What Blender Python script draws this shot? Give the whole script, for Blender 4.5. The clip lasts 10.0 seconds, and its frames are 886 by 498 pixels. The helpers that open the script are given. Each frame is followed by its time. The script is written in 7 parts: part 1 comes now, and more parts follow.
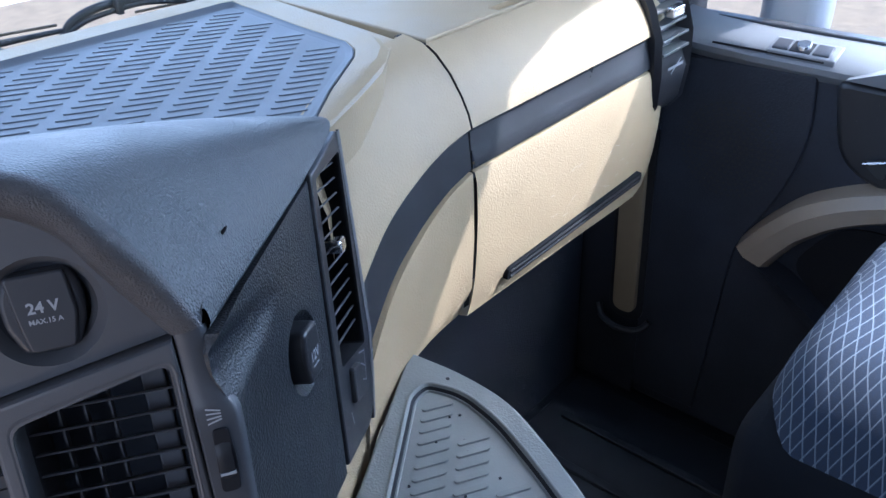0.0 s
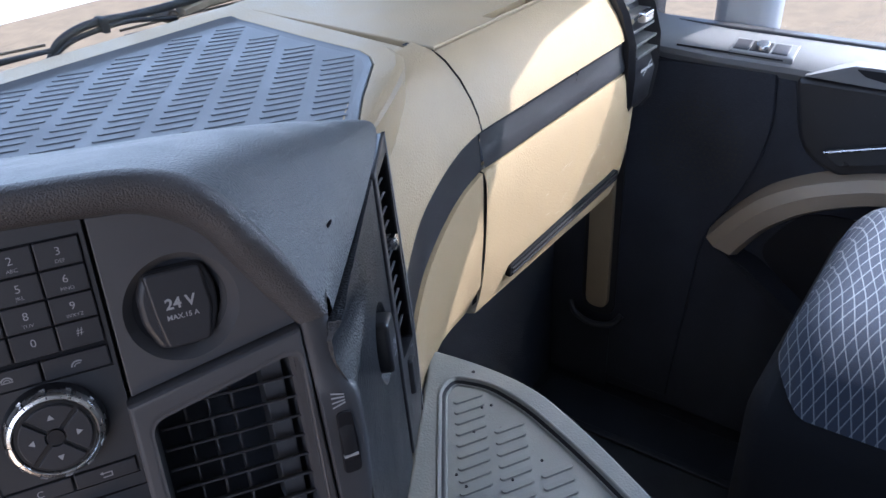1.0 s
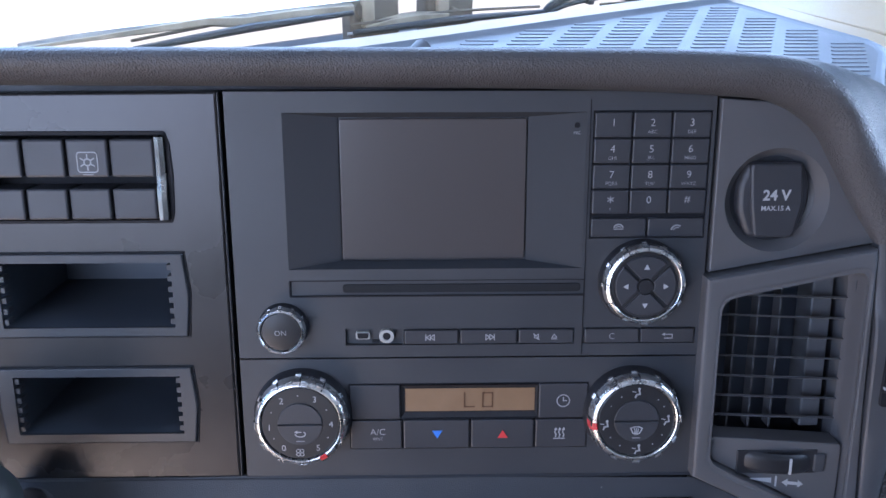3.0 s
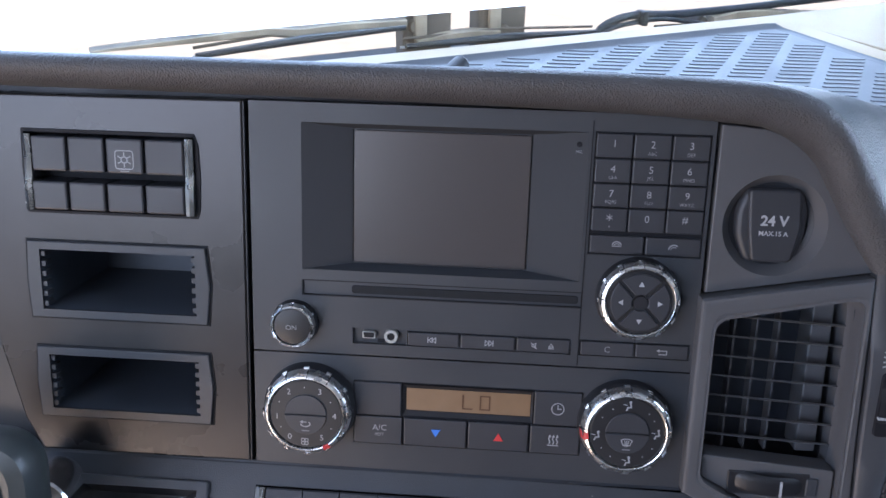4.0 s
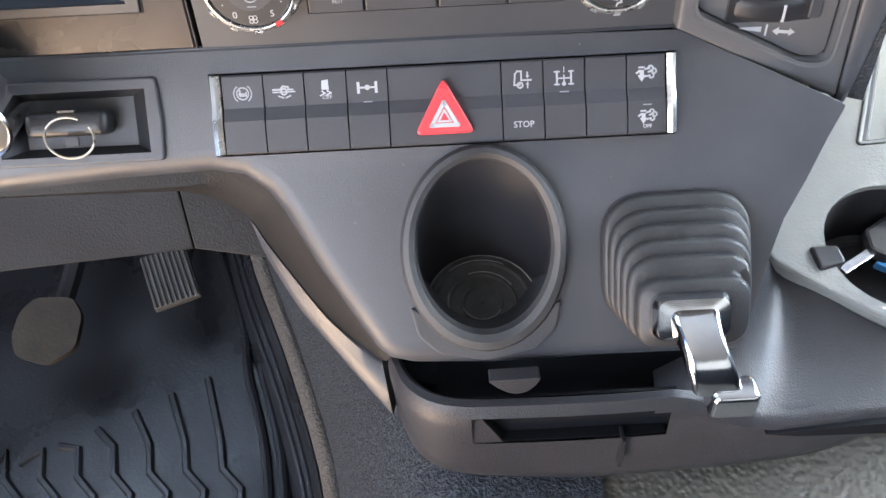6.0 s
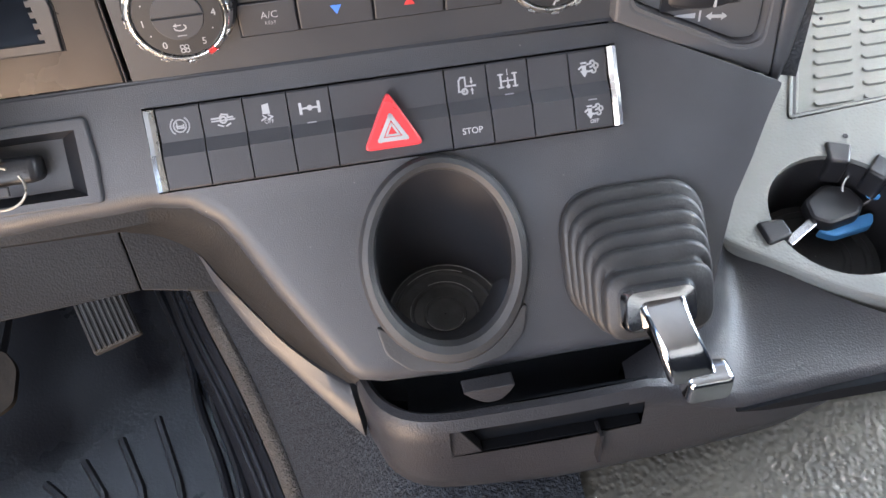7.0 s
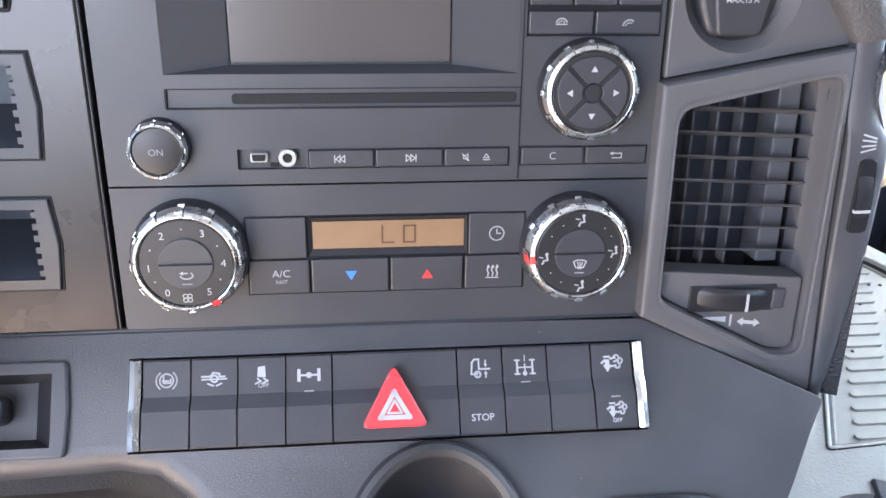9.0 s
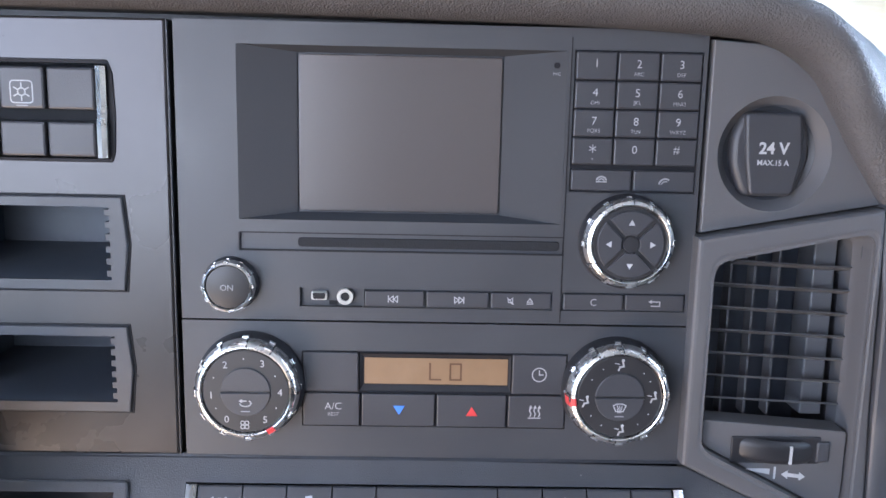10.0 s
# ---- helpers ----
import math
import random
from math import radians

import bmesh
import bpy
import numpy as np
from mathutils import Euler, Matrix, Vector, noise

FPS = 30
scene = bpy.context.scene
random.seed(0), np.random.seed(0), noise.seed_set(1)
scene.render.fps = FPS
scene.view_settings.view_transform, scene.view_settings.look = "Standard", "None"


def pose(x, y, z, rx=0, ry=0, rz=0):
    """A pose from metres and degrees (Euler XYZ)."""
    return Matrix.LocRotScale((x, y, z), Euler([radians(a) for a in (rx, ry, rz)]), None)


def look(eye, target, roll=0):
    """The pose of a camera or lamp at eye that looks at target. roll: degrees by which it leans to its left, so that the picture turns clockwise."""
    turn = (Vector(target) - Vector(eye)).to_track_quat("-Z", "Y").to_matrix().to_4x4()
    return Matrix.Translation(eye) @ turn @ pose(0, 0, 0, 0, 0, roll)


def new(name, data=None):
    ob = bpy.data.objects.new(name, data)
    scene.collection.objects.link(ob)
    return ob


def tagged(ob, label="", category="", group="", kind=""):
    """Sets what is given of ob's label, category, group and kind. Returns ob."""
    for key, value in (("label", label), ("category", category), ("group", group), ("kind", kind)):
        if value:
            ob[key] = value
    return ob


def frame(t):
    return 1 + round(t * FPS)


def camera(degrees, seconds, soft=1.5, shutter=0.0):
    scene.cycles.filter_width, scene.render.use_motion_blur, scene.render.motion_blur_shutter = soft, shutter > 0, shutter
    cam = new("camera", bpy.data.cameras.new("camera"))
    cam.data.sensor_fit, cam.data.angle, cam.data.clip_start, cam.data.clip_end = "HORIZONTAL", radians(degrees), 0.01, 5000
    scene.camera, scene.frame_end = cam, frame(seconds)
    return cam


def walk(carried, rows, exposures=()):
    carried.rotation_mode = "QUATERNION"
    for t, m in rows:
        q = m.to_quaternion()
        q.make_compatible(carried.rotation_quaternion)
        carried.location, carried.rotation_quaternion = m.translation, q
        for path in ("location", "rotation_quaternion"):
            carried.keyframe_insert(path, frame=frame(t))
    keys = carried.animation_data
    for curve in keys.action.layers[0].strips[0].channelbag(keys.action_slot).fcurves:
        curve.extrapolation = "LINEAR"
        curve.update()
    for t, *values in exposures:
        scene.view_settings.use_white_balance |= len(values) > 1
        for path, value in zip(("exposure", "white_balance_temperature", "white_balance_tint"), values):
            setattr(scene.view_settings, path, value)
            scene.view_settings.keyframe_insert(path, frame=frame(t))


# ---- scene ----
cam = camera(55.55, 10.0)
# the rows are in the axes of the leaning centre stack
STACK = pose(0, 0, -0.12, -13.8, 0, 0)
PATH = [
    (0, (0.0070, -0.0054, 1.2081), (0.2750, 0.9066, 0.8973), -6.35),
    (0.5, (-0.0341, -0.0056, 1.2198), (0.3182, 0.8821, 0.9233), -7.40),
    (1, (-0.0995, -0.0005, 1.2115), (0.2606, 0.8819, 0.9086), -7.57),
    (1.5, (-0.1853, 0.0010, 1.1898), (0.1633, 0.8890, 0.8900), -6.79),
    (2, (-0.2426, -0.0015, 1.1741), (0.0220, 0.9199, 0.8892), -4.93),
    (2.5, (-0.2728, -0.0198, 1.1629), (-0.1568, 0.9388, 0.9027), -2.32),
    (3, (-0.2607, -0.0216, 1.1580), (-0.2431, 0.9478, 0.9131), -0.11),
    (4.3, (-0.2208, -0.0477, 1.1624), (-0.2918, 0.9227, 0.9313), 2.02),
    (4.5, (-0.2236, -0.0430, 1.1602), (-0.2856, 0.9245, 0.9151), 2.62),
    (5, (-0.2385, -0.0079, 1.1391), (-0.2678, 0.9247, 0.7794), 3.64),
    (5.5, (-0.2433, 0.0045, 1.1321), (-0.2663, 0.8495, 0.5978), 1.59),
    (6, (-0.2421, 0.0035, 1.1333), (-0.2403, 0.7436, 0.4608), -2.89),
    (6.2, (-0.2433, 0.0055, 1.1311), (-0.1993, 0.7386, 0.4524), -3.95),
    (7.3, (-0.2610, 0.0184, 1.1336), (-0.1670, 0.7582, 0.4674), -4.07),
    (7.5, (-0.2584, 0.0227, 1.1249), (-0.1551, 0.7955, 0.4987), -3.01),
    (8, (-0.2519, 0.0421, 1.1065), (-0.1301, 0.8776, 0.5707), -0.81),
    (8.5, (-0.2564, 0.0454, 1.1007), (-0.1355, 0.8986, 0.5933), -0.23),
    (9, (-0.2526, 0.0338, 1.0932), (-0.1520, 0.9661, 0.7458), 0.65),
    (9.5, (-0.2413, 0.0191, 1.0840), (-0.2047, 0.9993, 0.8894), 0.77),
    (10, (-0.2440, 0.0065, 1.0945), (-0.2231, 0.9911, 0.9209), 1.24),
]
EXPOSURES = [(0, 1.68, 4900, 15), (0.8, 1.55, 5450, 17), (1.2, 1.48, 5350, 18), (1.6, 1.7, 5250, 18), (2, 2.12, 5250, 17), (2.5, 2.28, 5050, 18), (3, 2.38, 5000, 17), (4.5, 2.25, 5550, 16), (5, 3.35, 5600, 16), (5.5, 3.88, 5850, 13), (6, 3.62, 6300, 13), (7.5, 3.36, 6450, 15), (8, 3.57, 6080, 15), (8.5, 3.6, 6050, 15), (9.5, 3.5, 5560, 16), (10, 3.25, 5550, 15)]
walk(cam, [(t, STACK @ look(eye, target, roll)) for t, eye, target, roll in PATH], EXPOSURES)

SUN_DIR = (0.55, -0.42, 0.72)          # towards the sun, in the vehicle's own axes
# frames: PANEL leans with the centre stack, CONSOLE with the shelf of switches below it,
# SIDE with the flank of the stack, CAB with the vehicle (x across, y ahead)
PANEL = pose(0, 0, -0.12, -13.8, 0, 0)
CONSOLE = PANEL @ pose(0, 0.421, 0.907, -31, 0, 0)
SIDE = PANEL @ pose(0.006, 0.413, 0.96, 0, 0, 62.6)
CAB = pose(0, 0, 0, 0, 0, 30)
WORLD = pose(0, 0, 0)

# ---- light ----
sun_way = (CAB.to_3x3() @ Vector(SUN_DIR)).normalized()
sky = bpy.data.worlds.new("sky")
sky.use_nodes = True
scene.world = sky
tree = sky.node_tree
bg = tree.nodes["Background"]
st = tree.nodes.new("ShaderNodeTexSky")
st.sky_type, st.sun_disc = "NISHITA", False
st.sun_elevation = math.asin(sun_way.z)
st.sun_rotation = math.atan2(sun_way.x, sun_way.y)
st.air_density, st.dust_density = 1.0, 1.5
tree.links.new(st.outputs[0], bg.inputs[0])
bg.inputs[1].default_value = 0.12
lamp = bpy.data.lights.new("sun", "SUN")
lamp.energy, lamp.angle, lamp.color = 3.2, radians(0.5), (1.0, 0.90, 0.74)
sun = new("sun", lamp)
sun.matrix_world = look(sun_way * 20, (0, 0, 0))


def window_light(name, eye, target, w, h, watts, colour):
    """An added area lamp in a cab opening, standing in for outside light."""
    a = bpy.data.lights.new(name, "AREA")
    a.shape, a.size, a.size_y, a.energy, a.color = "RECTANGLE", w, h, watts, colour
    o = new(name, a)
    o.matrix_world = CAB @ look(eye, target)


window_light("windscreen_sky", (0.13, 1.21, 1.15), (0.13, 0.0, 0.95), 2.1, 0.7, 4.1, (0.72, 0.86, 1.0))
# the driver's side is unseen; this lamp's place is set by the fascia's reflections
window_light("driver_window_sky", (-1.0, 0.06, 1.17), (0.1, 0.40, 0.95), 0.95, 0.64, 1.6, (1.0, 0.94, 0.87))
# added warm fill, set low to make the console's lower lip glow
window_light("driver_doorway_fill", (-1.0, 0.24, 0.17), (-0.20, 0.62, 0.50), 0.66, 0.28, 1.65, (1.0, 0.71, 0.46))
window_light("passenger_window_sky", (1.29, 0.2, 1.1), (0.1, 0.5, 0.8), 0.85, 0.75, 3.2, (0.70, 0.86, 1.0))


# ---- materials ----
def mat(name, col, rough=0.5, metal=0.0, var=0.12, vscale=18.0, bump=0.15, bscale=900.0, grain="noise", coat=0.0, emit=0.0, spec=0.5, bdist=0.0006, rvar=0.08, specks=0.0):
    m = bpy.data.materials.new(name)
    m.use_nodes = True
    t = m.node_tree
    b = t.nodes["Principled BSDF"]
    b.inputs["Metallic"].default_value = metal
    b.inputs["Specular IOR Level"].default_value = spec
    b.inputs["Coat Weight"].default_value = coat
    co = t.nodes.new("ShaderNodeTexCoord")
    n1 = t.nodes.new("ShaderNodeTexNoise")
    n1.inputs["Scale"].default_value, n1.inputs["Detail"].default_value = vscale, 6
    t.links.new(co.outputs["Object"], n1.inputs["Vector"])
    ramp = t.nodes.new("ShaderNodeMapRange")
    ramp.inputs["From Min"].default_value, ramp.inputs["From Max"].default_value = 0.3, 0.7
    ramp.inputs["To Min"].default_value, ramp.inputs["To Max"].default_value = 1 - var, 1 + var
    t.links.new(n1.outputs[0], ramp.inputs["Value"])
    mul = t.nodes.new("ShaderNodeVectorMath")
    mul.operation = "SCALE"
    mul.inputs[0].default_value = col
    t.links.new(ramp.outputs[0], mul.inputs["Scale"])
    t.links.new(mul.outputs[0], b.inputs["Base Color"])
    rr = t.nodes.new("ShaderNodeMapRange")
    rr.inputs["From Min"].default_value, rr.inputs["From Max"].default_value = 0.3, 0.7
    rr.inputs["To Min"].default_value, rr.inputs["To Max"].default_value = rough - rvar, rough + rvar
    t.links.new(n1.outputs[0], rr.inputs["Value"])
    t.links.new(rr.outputs[0], b.inputs["Roughness"])
    if bump:
        if grain == "voronoi":
            g = t.nodes.new("ShaderNodeTexVoronoi")
            g.feature = "SMOOTH_F1"
            g.inputs["Scale"].default_value = bscale
            out = g.outputs["Distance"]
        else:
            g = t.nodes.new("ShaderNodeTexNoise")
            g.inputs["Scale"].default_value, g.inputs["Detail"].default_value = bscale, 3
            out = g.outputs[0]
        t.links.new(co.outputs["Object"], g.inputs["Vector"])
        bm_ = t.nodes.new("ShaderNodeBump")
        bm_.inputs["Strength"].default_value, bm_.inputs["Distance"].default_value = bump, bdist
        t.links.new(out, bm_.inputs["Height"])
        t.links.new(bm_.outputs[0], b.inputs["Normal"])
    if specks:
        # sparse pale grains of dust lying on the surface
        v = t.nodes.new("ShaderNodeTexVoronoi")
        v.inputs["Scale"].default_value = 150
        t.links.new(co.outputs["Object"], v.inputs["Vector"])
        n2 = t.nodes.new("ShaderNodeTexNoise")
        n2.inputs["Scale"].default_value, n2.inputs["Detail"].default_value = 60, 2
        t.links.new(co.outputs["Object"], n2.inputs["Vector"])
        size = t.nodes.new("ShaderNodeMapRange")
        size.inputs["From Min"].default_value, size.inputs["From Max"].default_value = 0.56, 0.75
        size.inputs["To Min"].default_value, size.inputs["To Max"].default_value = 0.0, 0.12
        t.links.new(n2.outputs[0], size.inputs["Value"])
        less = t.nodes.new("ShaderNodeMath")
        less.operation = "LESS_THAN"
        t.links.new(v.outputs["Distance"], less.inputs[0])
        t.links.new(size.outputs[0], less.inputs[1])
        k = t.nodes.new("ShaderNodeMath")
        k.operation = "MULTIPLY"
        k.inputs[1].default_value = specks
        t.links.new(less.outputs[0], k.inputs[0])
        mx = t.nodes.new("ShaderNodeMix")
        mx.data_type = "RGBA"
        t.links.new(k.outputs[0], mx.inputs[0])
        t.links.new(mul.outputs[0], mx.inputs[6])
        mx.inputs[7].default_value = (0.34, 0.33, 0.31, 1)
        t.links.new(mx.outputs[2], b.inputs["Base Color"])
    if emit:
        b.inputs["Emission Color"].default_value = (*col, 1)
        b.inputs["Emission Strength"].default_value = emit
    return m


def clear(name, col, rough=0.0, ior=1.45):
    m = bpy.data.materials.new(name)
    m.use_nodes = True
    b = m.node_tree.nodes["Principled BSDF"]
    b.inputs["Base Color"].default_value = (*col, 1)
    b.inputs["Roughness"].default_value = rough
    b.inputs["IOR"].default_value = ior
    b.inputs["Transmission Weight"].default_value = 1.0
    return m


VENTF = mat("grey_vent_plastic", (0.092, 0.091, 0.096), 0.48, bump=0.15, bscale=1400, var=0.06)
BRUSHED = mat("matt_brushed_silver", (0.30, 0.30, 0.30), 0.5, metal=0.9, var=0.08, vscale=60, bump=0.05, bscale=600)
STALK = mat("satin_stalk_plastic", (0.050, 0.056, 0.056), 0.34, var=0.12, vscale=40, bump=0.1, bscale=900)
STEEL = mat("dull_steel", (0.34, 0.31, 0.27), 0.42, metal=1.0, var=0.15, vscale=60, bump=0)
STRIPCHROME = mat("satin_strip_chrome", (0.56, 0.54, 0.51), 0.27, metal=1.0, var=0.15, vscale=40, bump=0.03, bscale=500)
# darker copy of the vent plastic; the wing's shade is put into the colour
WINGSHADE = mat("shaded_vent_plastic", (0.062, 0.063, 0.070), 0.46, bump=0.15, bscale=1400, var=0.06)
DUCT = mat("dark_duct_plastic", (0.045, 0.054, 0.072), 0.6, bump=0)
BOXP = mat("blue_grey_box_plastic", (0.066, 0.078, 0.098), 0.5, bump=0.15, bscale=1400, var=0.2, vscale=40)
FASCIA = mat("fascia_plastic", (0.045, 0.047, 0.053), 0.42, bump=0.12, bscale=1500, var=0.06)
SURROUND = mat("matt_screen_surround", (0.036, 0.038, 0.043), 0.6, bump=0.12, bscale=1500, var=0.06, spec=0.3)
SATIN = mat("satin_dark_metal_look", (0.046, 0.044, 0.0455), 0.29, metal=0.55, bump=0.08, bscale=1800, var=0.22, vscale=13, rvar=0.07)
KEYP = mat("key_plastic", (0.039, 0.040, 0.046), 0.45, bump=0.15, bscale=1500, var=0.05)
CONS = mat("console_plastic", (0.050, 0.052, 0.059), 0.40, bump=0.3, bscale=1300, var=0.12, specks=0.5)
TRAYP = mat("dark_tray_plastic", (0.027, 0.027, 0.031), 0.42, bump=0.4, bscale=900, grain="voronoi", var=0.15, specks=0.5, spec=0.4)
KNEEP = mat("black_knee_plastic", (0.011, 0.011, 0.012), 0.6, bump=0.5, bscale=820, grain="voronoi", spec=0.25)
DUSTFLOOR = mat("dusty_rubber", (0.045, 0.045, 0.045), 0.6, bump=0.3, bscale=700, var=0.45, vscale=60, specks=1.0)
DUSTRING = mat("dust_line", (0.26, 0.26, 0.25), 0.9, bump=0, var=0.4, vscale=200)
BOOT = mat("soft_black_rubber", (0.026, 0.026, 0.028), 0.5, bump=0.3, bscale=700, var=0.25, vscale=25)
SLOT = mat("dark_slot_felt", (0.019, 0.020, 0.023), 0.7, bump=0.4, bscale=1200, var=0.15, vscale=120, spec=0.2)
# blacker than the plastic: the shade of recesses is put into this colour
PIT = mat("recess_shade_black", (0.007, 0.008, 0.010), 0.8, bump=0, spec=0.1)
HOOD = mat("grained_soft_plastic", (0.080, 0.085, 0.090), 0.46, spec=0.5, bump=0.7, bscale=760, grain="voronoi", var=0.16, vscale=30, bdist=0.0011)
HOODLIP = mat("coarse_grained_lip", (0.074, 0.070, 0.071), 0.5, spec=0.45, bump=0.75, bscale=1050, grain="voronoi", var=0.15, bdist=0.0008)
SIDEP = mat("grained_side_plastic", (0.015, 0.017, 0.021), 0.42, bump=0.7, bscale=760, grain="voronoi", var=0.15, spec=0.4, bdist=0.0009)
BEIGE = mat("beige_plastic", (0.36, 0.278, 0.170), 0.5, bump=0.75, bscale=520, grain="voronoi", var=0.05, spec=0.3, bdist=0.0005)
BEIGED = mat("beige_door_plastic", (0.30, 0.24, 0.18), 0.5, bump=0.4, bscale=650, grain="voronoi", var=0.05, bdist=0.0005)
SCUFF = mat("pale_scratch", (0.52, 0.45, 0.35), 0.6, bump=0)
STRIP = mat("dark_satin_trim", (0.045, 0.046, 0.05), 0.33, metal=0.2, bump=0.1, bscale=1200)
MATT = mat("grey_rubber_mat", (0.132, 0.143, 0.158), 0.55, bump=0.25, bscale=700, var=0.08, vscale=14)
TUNM = mat("pale_grey_rubber_mat", (0.185, 0.19, 0.182), 0.65, bump=0.3, bscale=600, var=0.1, vscale=12, spec=0.2)
TUNP = mat("pale_grey_moulding", (0.18, 0.186, 0.18), 0.62, bump=0.5, bscale=500, grain="voronoi", var=0.06, spec=0.2)
RUBBER = mat("black_rubber", (0.040, 0.040, 0.042), 0.55, bump=0.3, bscale=700, var=0.25, vscale=25, specks=0.6)
BLACK = mat("black_plastic", (0.020, 0.020, 0.023), 0.4, bump=0.15, bscale=1200, specks=0.35)
# black of real joints and parts; also painted shade where hollows are drawn flat
DEEP = mat("joint_and_hollow_black", (0.013, 0.013, 0.016), 0.65, spec=0.25, bump=0)
KNOBF = mat("knob_face_plastic", (0.022, 0.022, 0.024), 0.42, bump=0.1, bscale=1500, var=0.05)
SILL = mat("door_sill_plastic", (0.16, 0.165, 0.175), 0.45, bump=0.3, bscale=900, var=0.05)
SLAT = mat("vent_slat_plastic", (0.095, 0.095, 0.10), 0.35, bump=0.1, bscale=1400)
CHROME = mat("chrome", (0.88, 0.88, 0.89), 0.20, metal=1.0, var=0.02, bump=0.03, bscale=300, rvar=0.04)
SATINCHROME = mat("satin_chrome", (0.7, 0.7, 0.72), 0.26, metal=1.0, var=0.03, bump=0.03, bscale=600)
LEVERCHROME = mat("polished_chrome", (0.58, 0.60, 0.63), 0.14, metal=1.0, var=0.10, vscale=60, bump=0.06, bscale=160, rvar=0.06)
KNOBRING = mat("brushed_chrome_ring", (0.80, 0.79, 0.77), 0.28, metal=1.0, var=0.06, vscale=120, bump=0.05, bscale=500)
WHITERING = mat("white_plastic_ring", (0.42, 0.42, 0.40), 0.4, bump=0)
PRINT = mat("white_print", (0.40, 0.41, 0.43), 0.5, bump=0, var=0.03)
DIM = mat("grey_print", (0.24, 0.25, 0.27), 0.5, bump=0, var=0.03)
REDP = mat("red_print", (0.55, 0.045, 0.045), 0.45, bump=0)
BLUEP = mat("blue_print", (0.07, 0.22, 0.75), 0.45, bump=0)
REDLENS = mat("red_hazard_plastic", (0.66, 0.05, 0.06), 0.3, bump=0.05, bscale=500, coat=0.4)
SCREEN = mat("screen_glass", (0.072, 0.064, 0.062), 0.27, spec=0.6, bump=0.0, coat=0.0, var=0.0, vscale=30, rvar=0.0)
LCD = mat("amber_display", (0.215, 0.136, 0.074), 0.4, bump=0.1, bscale=300, emit=0.01, var=0.06, vscale=90)
LCDINK = mat("display_segment", (0.10, 0.05, 0.025), 0.4, bump=0)
CARPET = mat("dark_carpet", (0.044, 0.049, 0.057), 0.95, spec=0.1, bump=1.0, bscale=420, var=0.5, vscale=260, bdist=0.004)
# paler, warmer copy of the carpet: the edge's highlight is in the colour
CARPETL = mat("highlit_carpet_edge", (0.078, 0.072, 0.066), 0.95, bump=1.0, bscale=420, var=0.4, vscale=260, bdist=0.004)
FLOORMAT = mat("black_floor_mat", (0.017, 0.019, 0.024), 0.38, bump=0.3, bscale=500, var=0.25, spec=0.35)
DRIVERM = mat("worn_moulded_mat", (0.012, 0.0135, 0.017), 0.30, bump=0.3, bscale=300, var=0.3, vscale=9, spec=0.35, rvar=0.07, bdist=0.001)
VINYL = mat("grained_floor_vinyl", (0.085, 0.081, 0.070), 0.55, bump=0.9, bscale=240, grain="voronoi", var=0.1, bdist=0.002)
LINER = mat("cab_liner", (0.80, 0.77, 0.72), 0.8, bump=0.4, bscale=300, var=0.06)
ROOF = mat("grey_roof_liner", (0.28, 0.28, 0.28), 0.85, bump=0.4, bscale=300, var=0.06)
DARKLINER = mat("dark_cab_plastic", (0.032, 0.035, 0.046), 0.6, bump=0.8, bscale=420, grain="voronoi", var=0.2, vscale=9, bdist=0.001, spec=0.3)
GLASS = clear("window_glass", (0.96, 0.98, 0.97))
BODY = mat("grey_body_paint", (0.30, 0.33, 0.38), 0.4, bump=0, var=0.04, coat=0.3)
PEDALM = mat("worn_pedal_rubber", (0.027, 0.023, 0.019), 0.7, spec=0.2, bump=0.9, bscale=240, var=0.3, vscale=40)
PEDALR = mat("ribbed_pedal_rubber", (0.040, 0.038, 0.036), 0.55, bump=0.3, bscale=400, var=0.15)
KEYTAG = mat("blue_key_tag", (0.07, 0.28, 0.62), 0.35, bump=0)
TAGPAPER = mat("tag_paper", (0.6, 0.58, 0.5), 0.7, bump=0)
WIPER = mat("wiper_black", (0.03, 0.03, 0.032), 0.5, bump=0.2, bscale=300)
DUSTYP = mat("pale_dusty_plastic", (0.38, 0.31, 0.22), 0.8, bump=0.3, bscale=200, var=0.25, vscale=30)
DUSTY = mat("dusty_brown_plastic", (0.14, 0.11, 0.08), 0.7, bump=0.3, bscale=300, var=0.2)


def ground_mat():
    m = mat("sandy_paving", (0.29, 0.225, 0.15), 0.9, var=0.25, vscale=5, bump=0)
    t = m.node_tree
    b = t.nodes["Principled BSDF"]
    co = t.nodes.new("ShaderNodeTexCoord")
    br = t.nodes.new("ShaderNodeTexBrick")
    br.inputs["Scale"].default_value = 9.0
    br.inputs["Color1"].default_value = (0.27, 0.21, 0.14, 1)
    br.inputs["Color2"].default_value = (0.20, 0.155, 0.10, 1)
    br.inputs["Mortar"].default_value = (0.12, 0.10, 0.075, 1)
    br.inputs["Mortar Size"].default_value = 0.03
    t.links.new(co.outputs["Object"], br.inputs["Vector"])
    mx = t.nodes.new("ShaderNodeMix")
    mx.data_type = "RGBA"
    mx.inputs[0].default_value = 0.45
    old = b.inputs["Base Color"].links[0].from_socket
    t.links.new(old, mx.inputs[6])
    t.links.new(br.outputs[0], mx.inputs[7])
    t.links.new(mx.outputs[2], b.inputs["Base Color"])
    return m


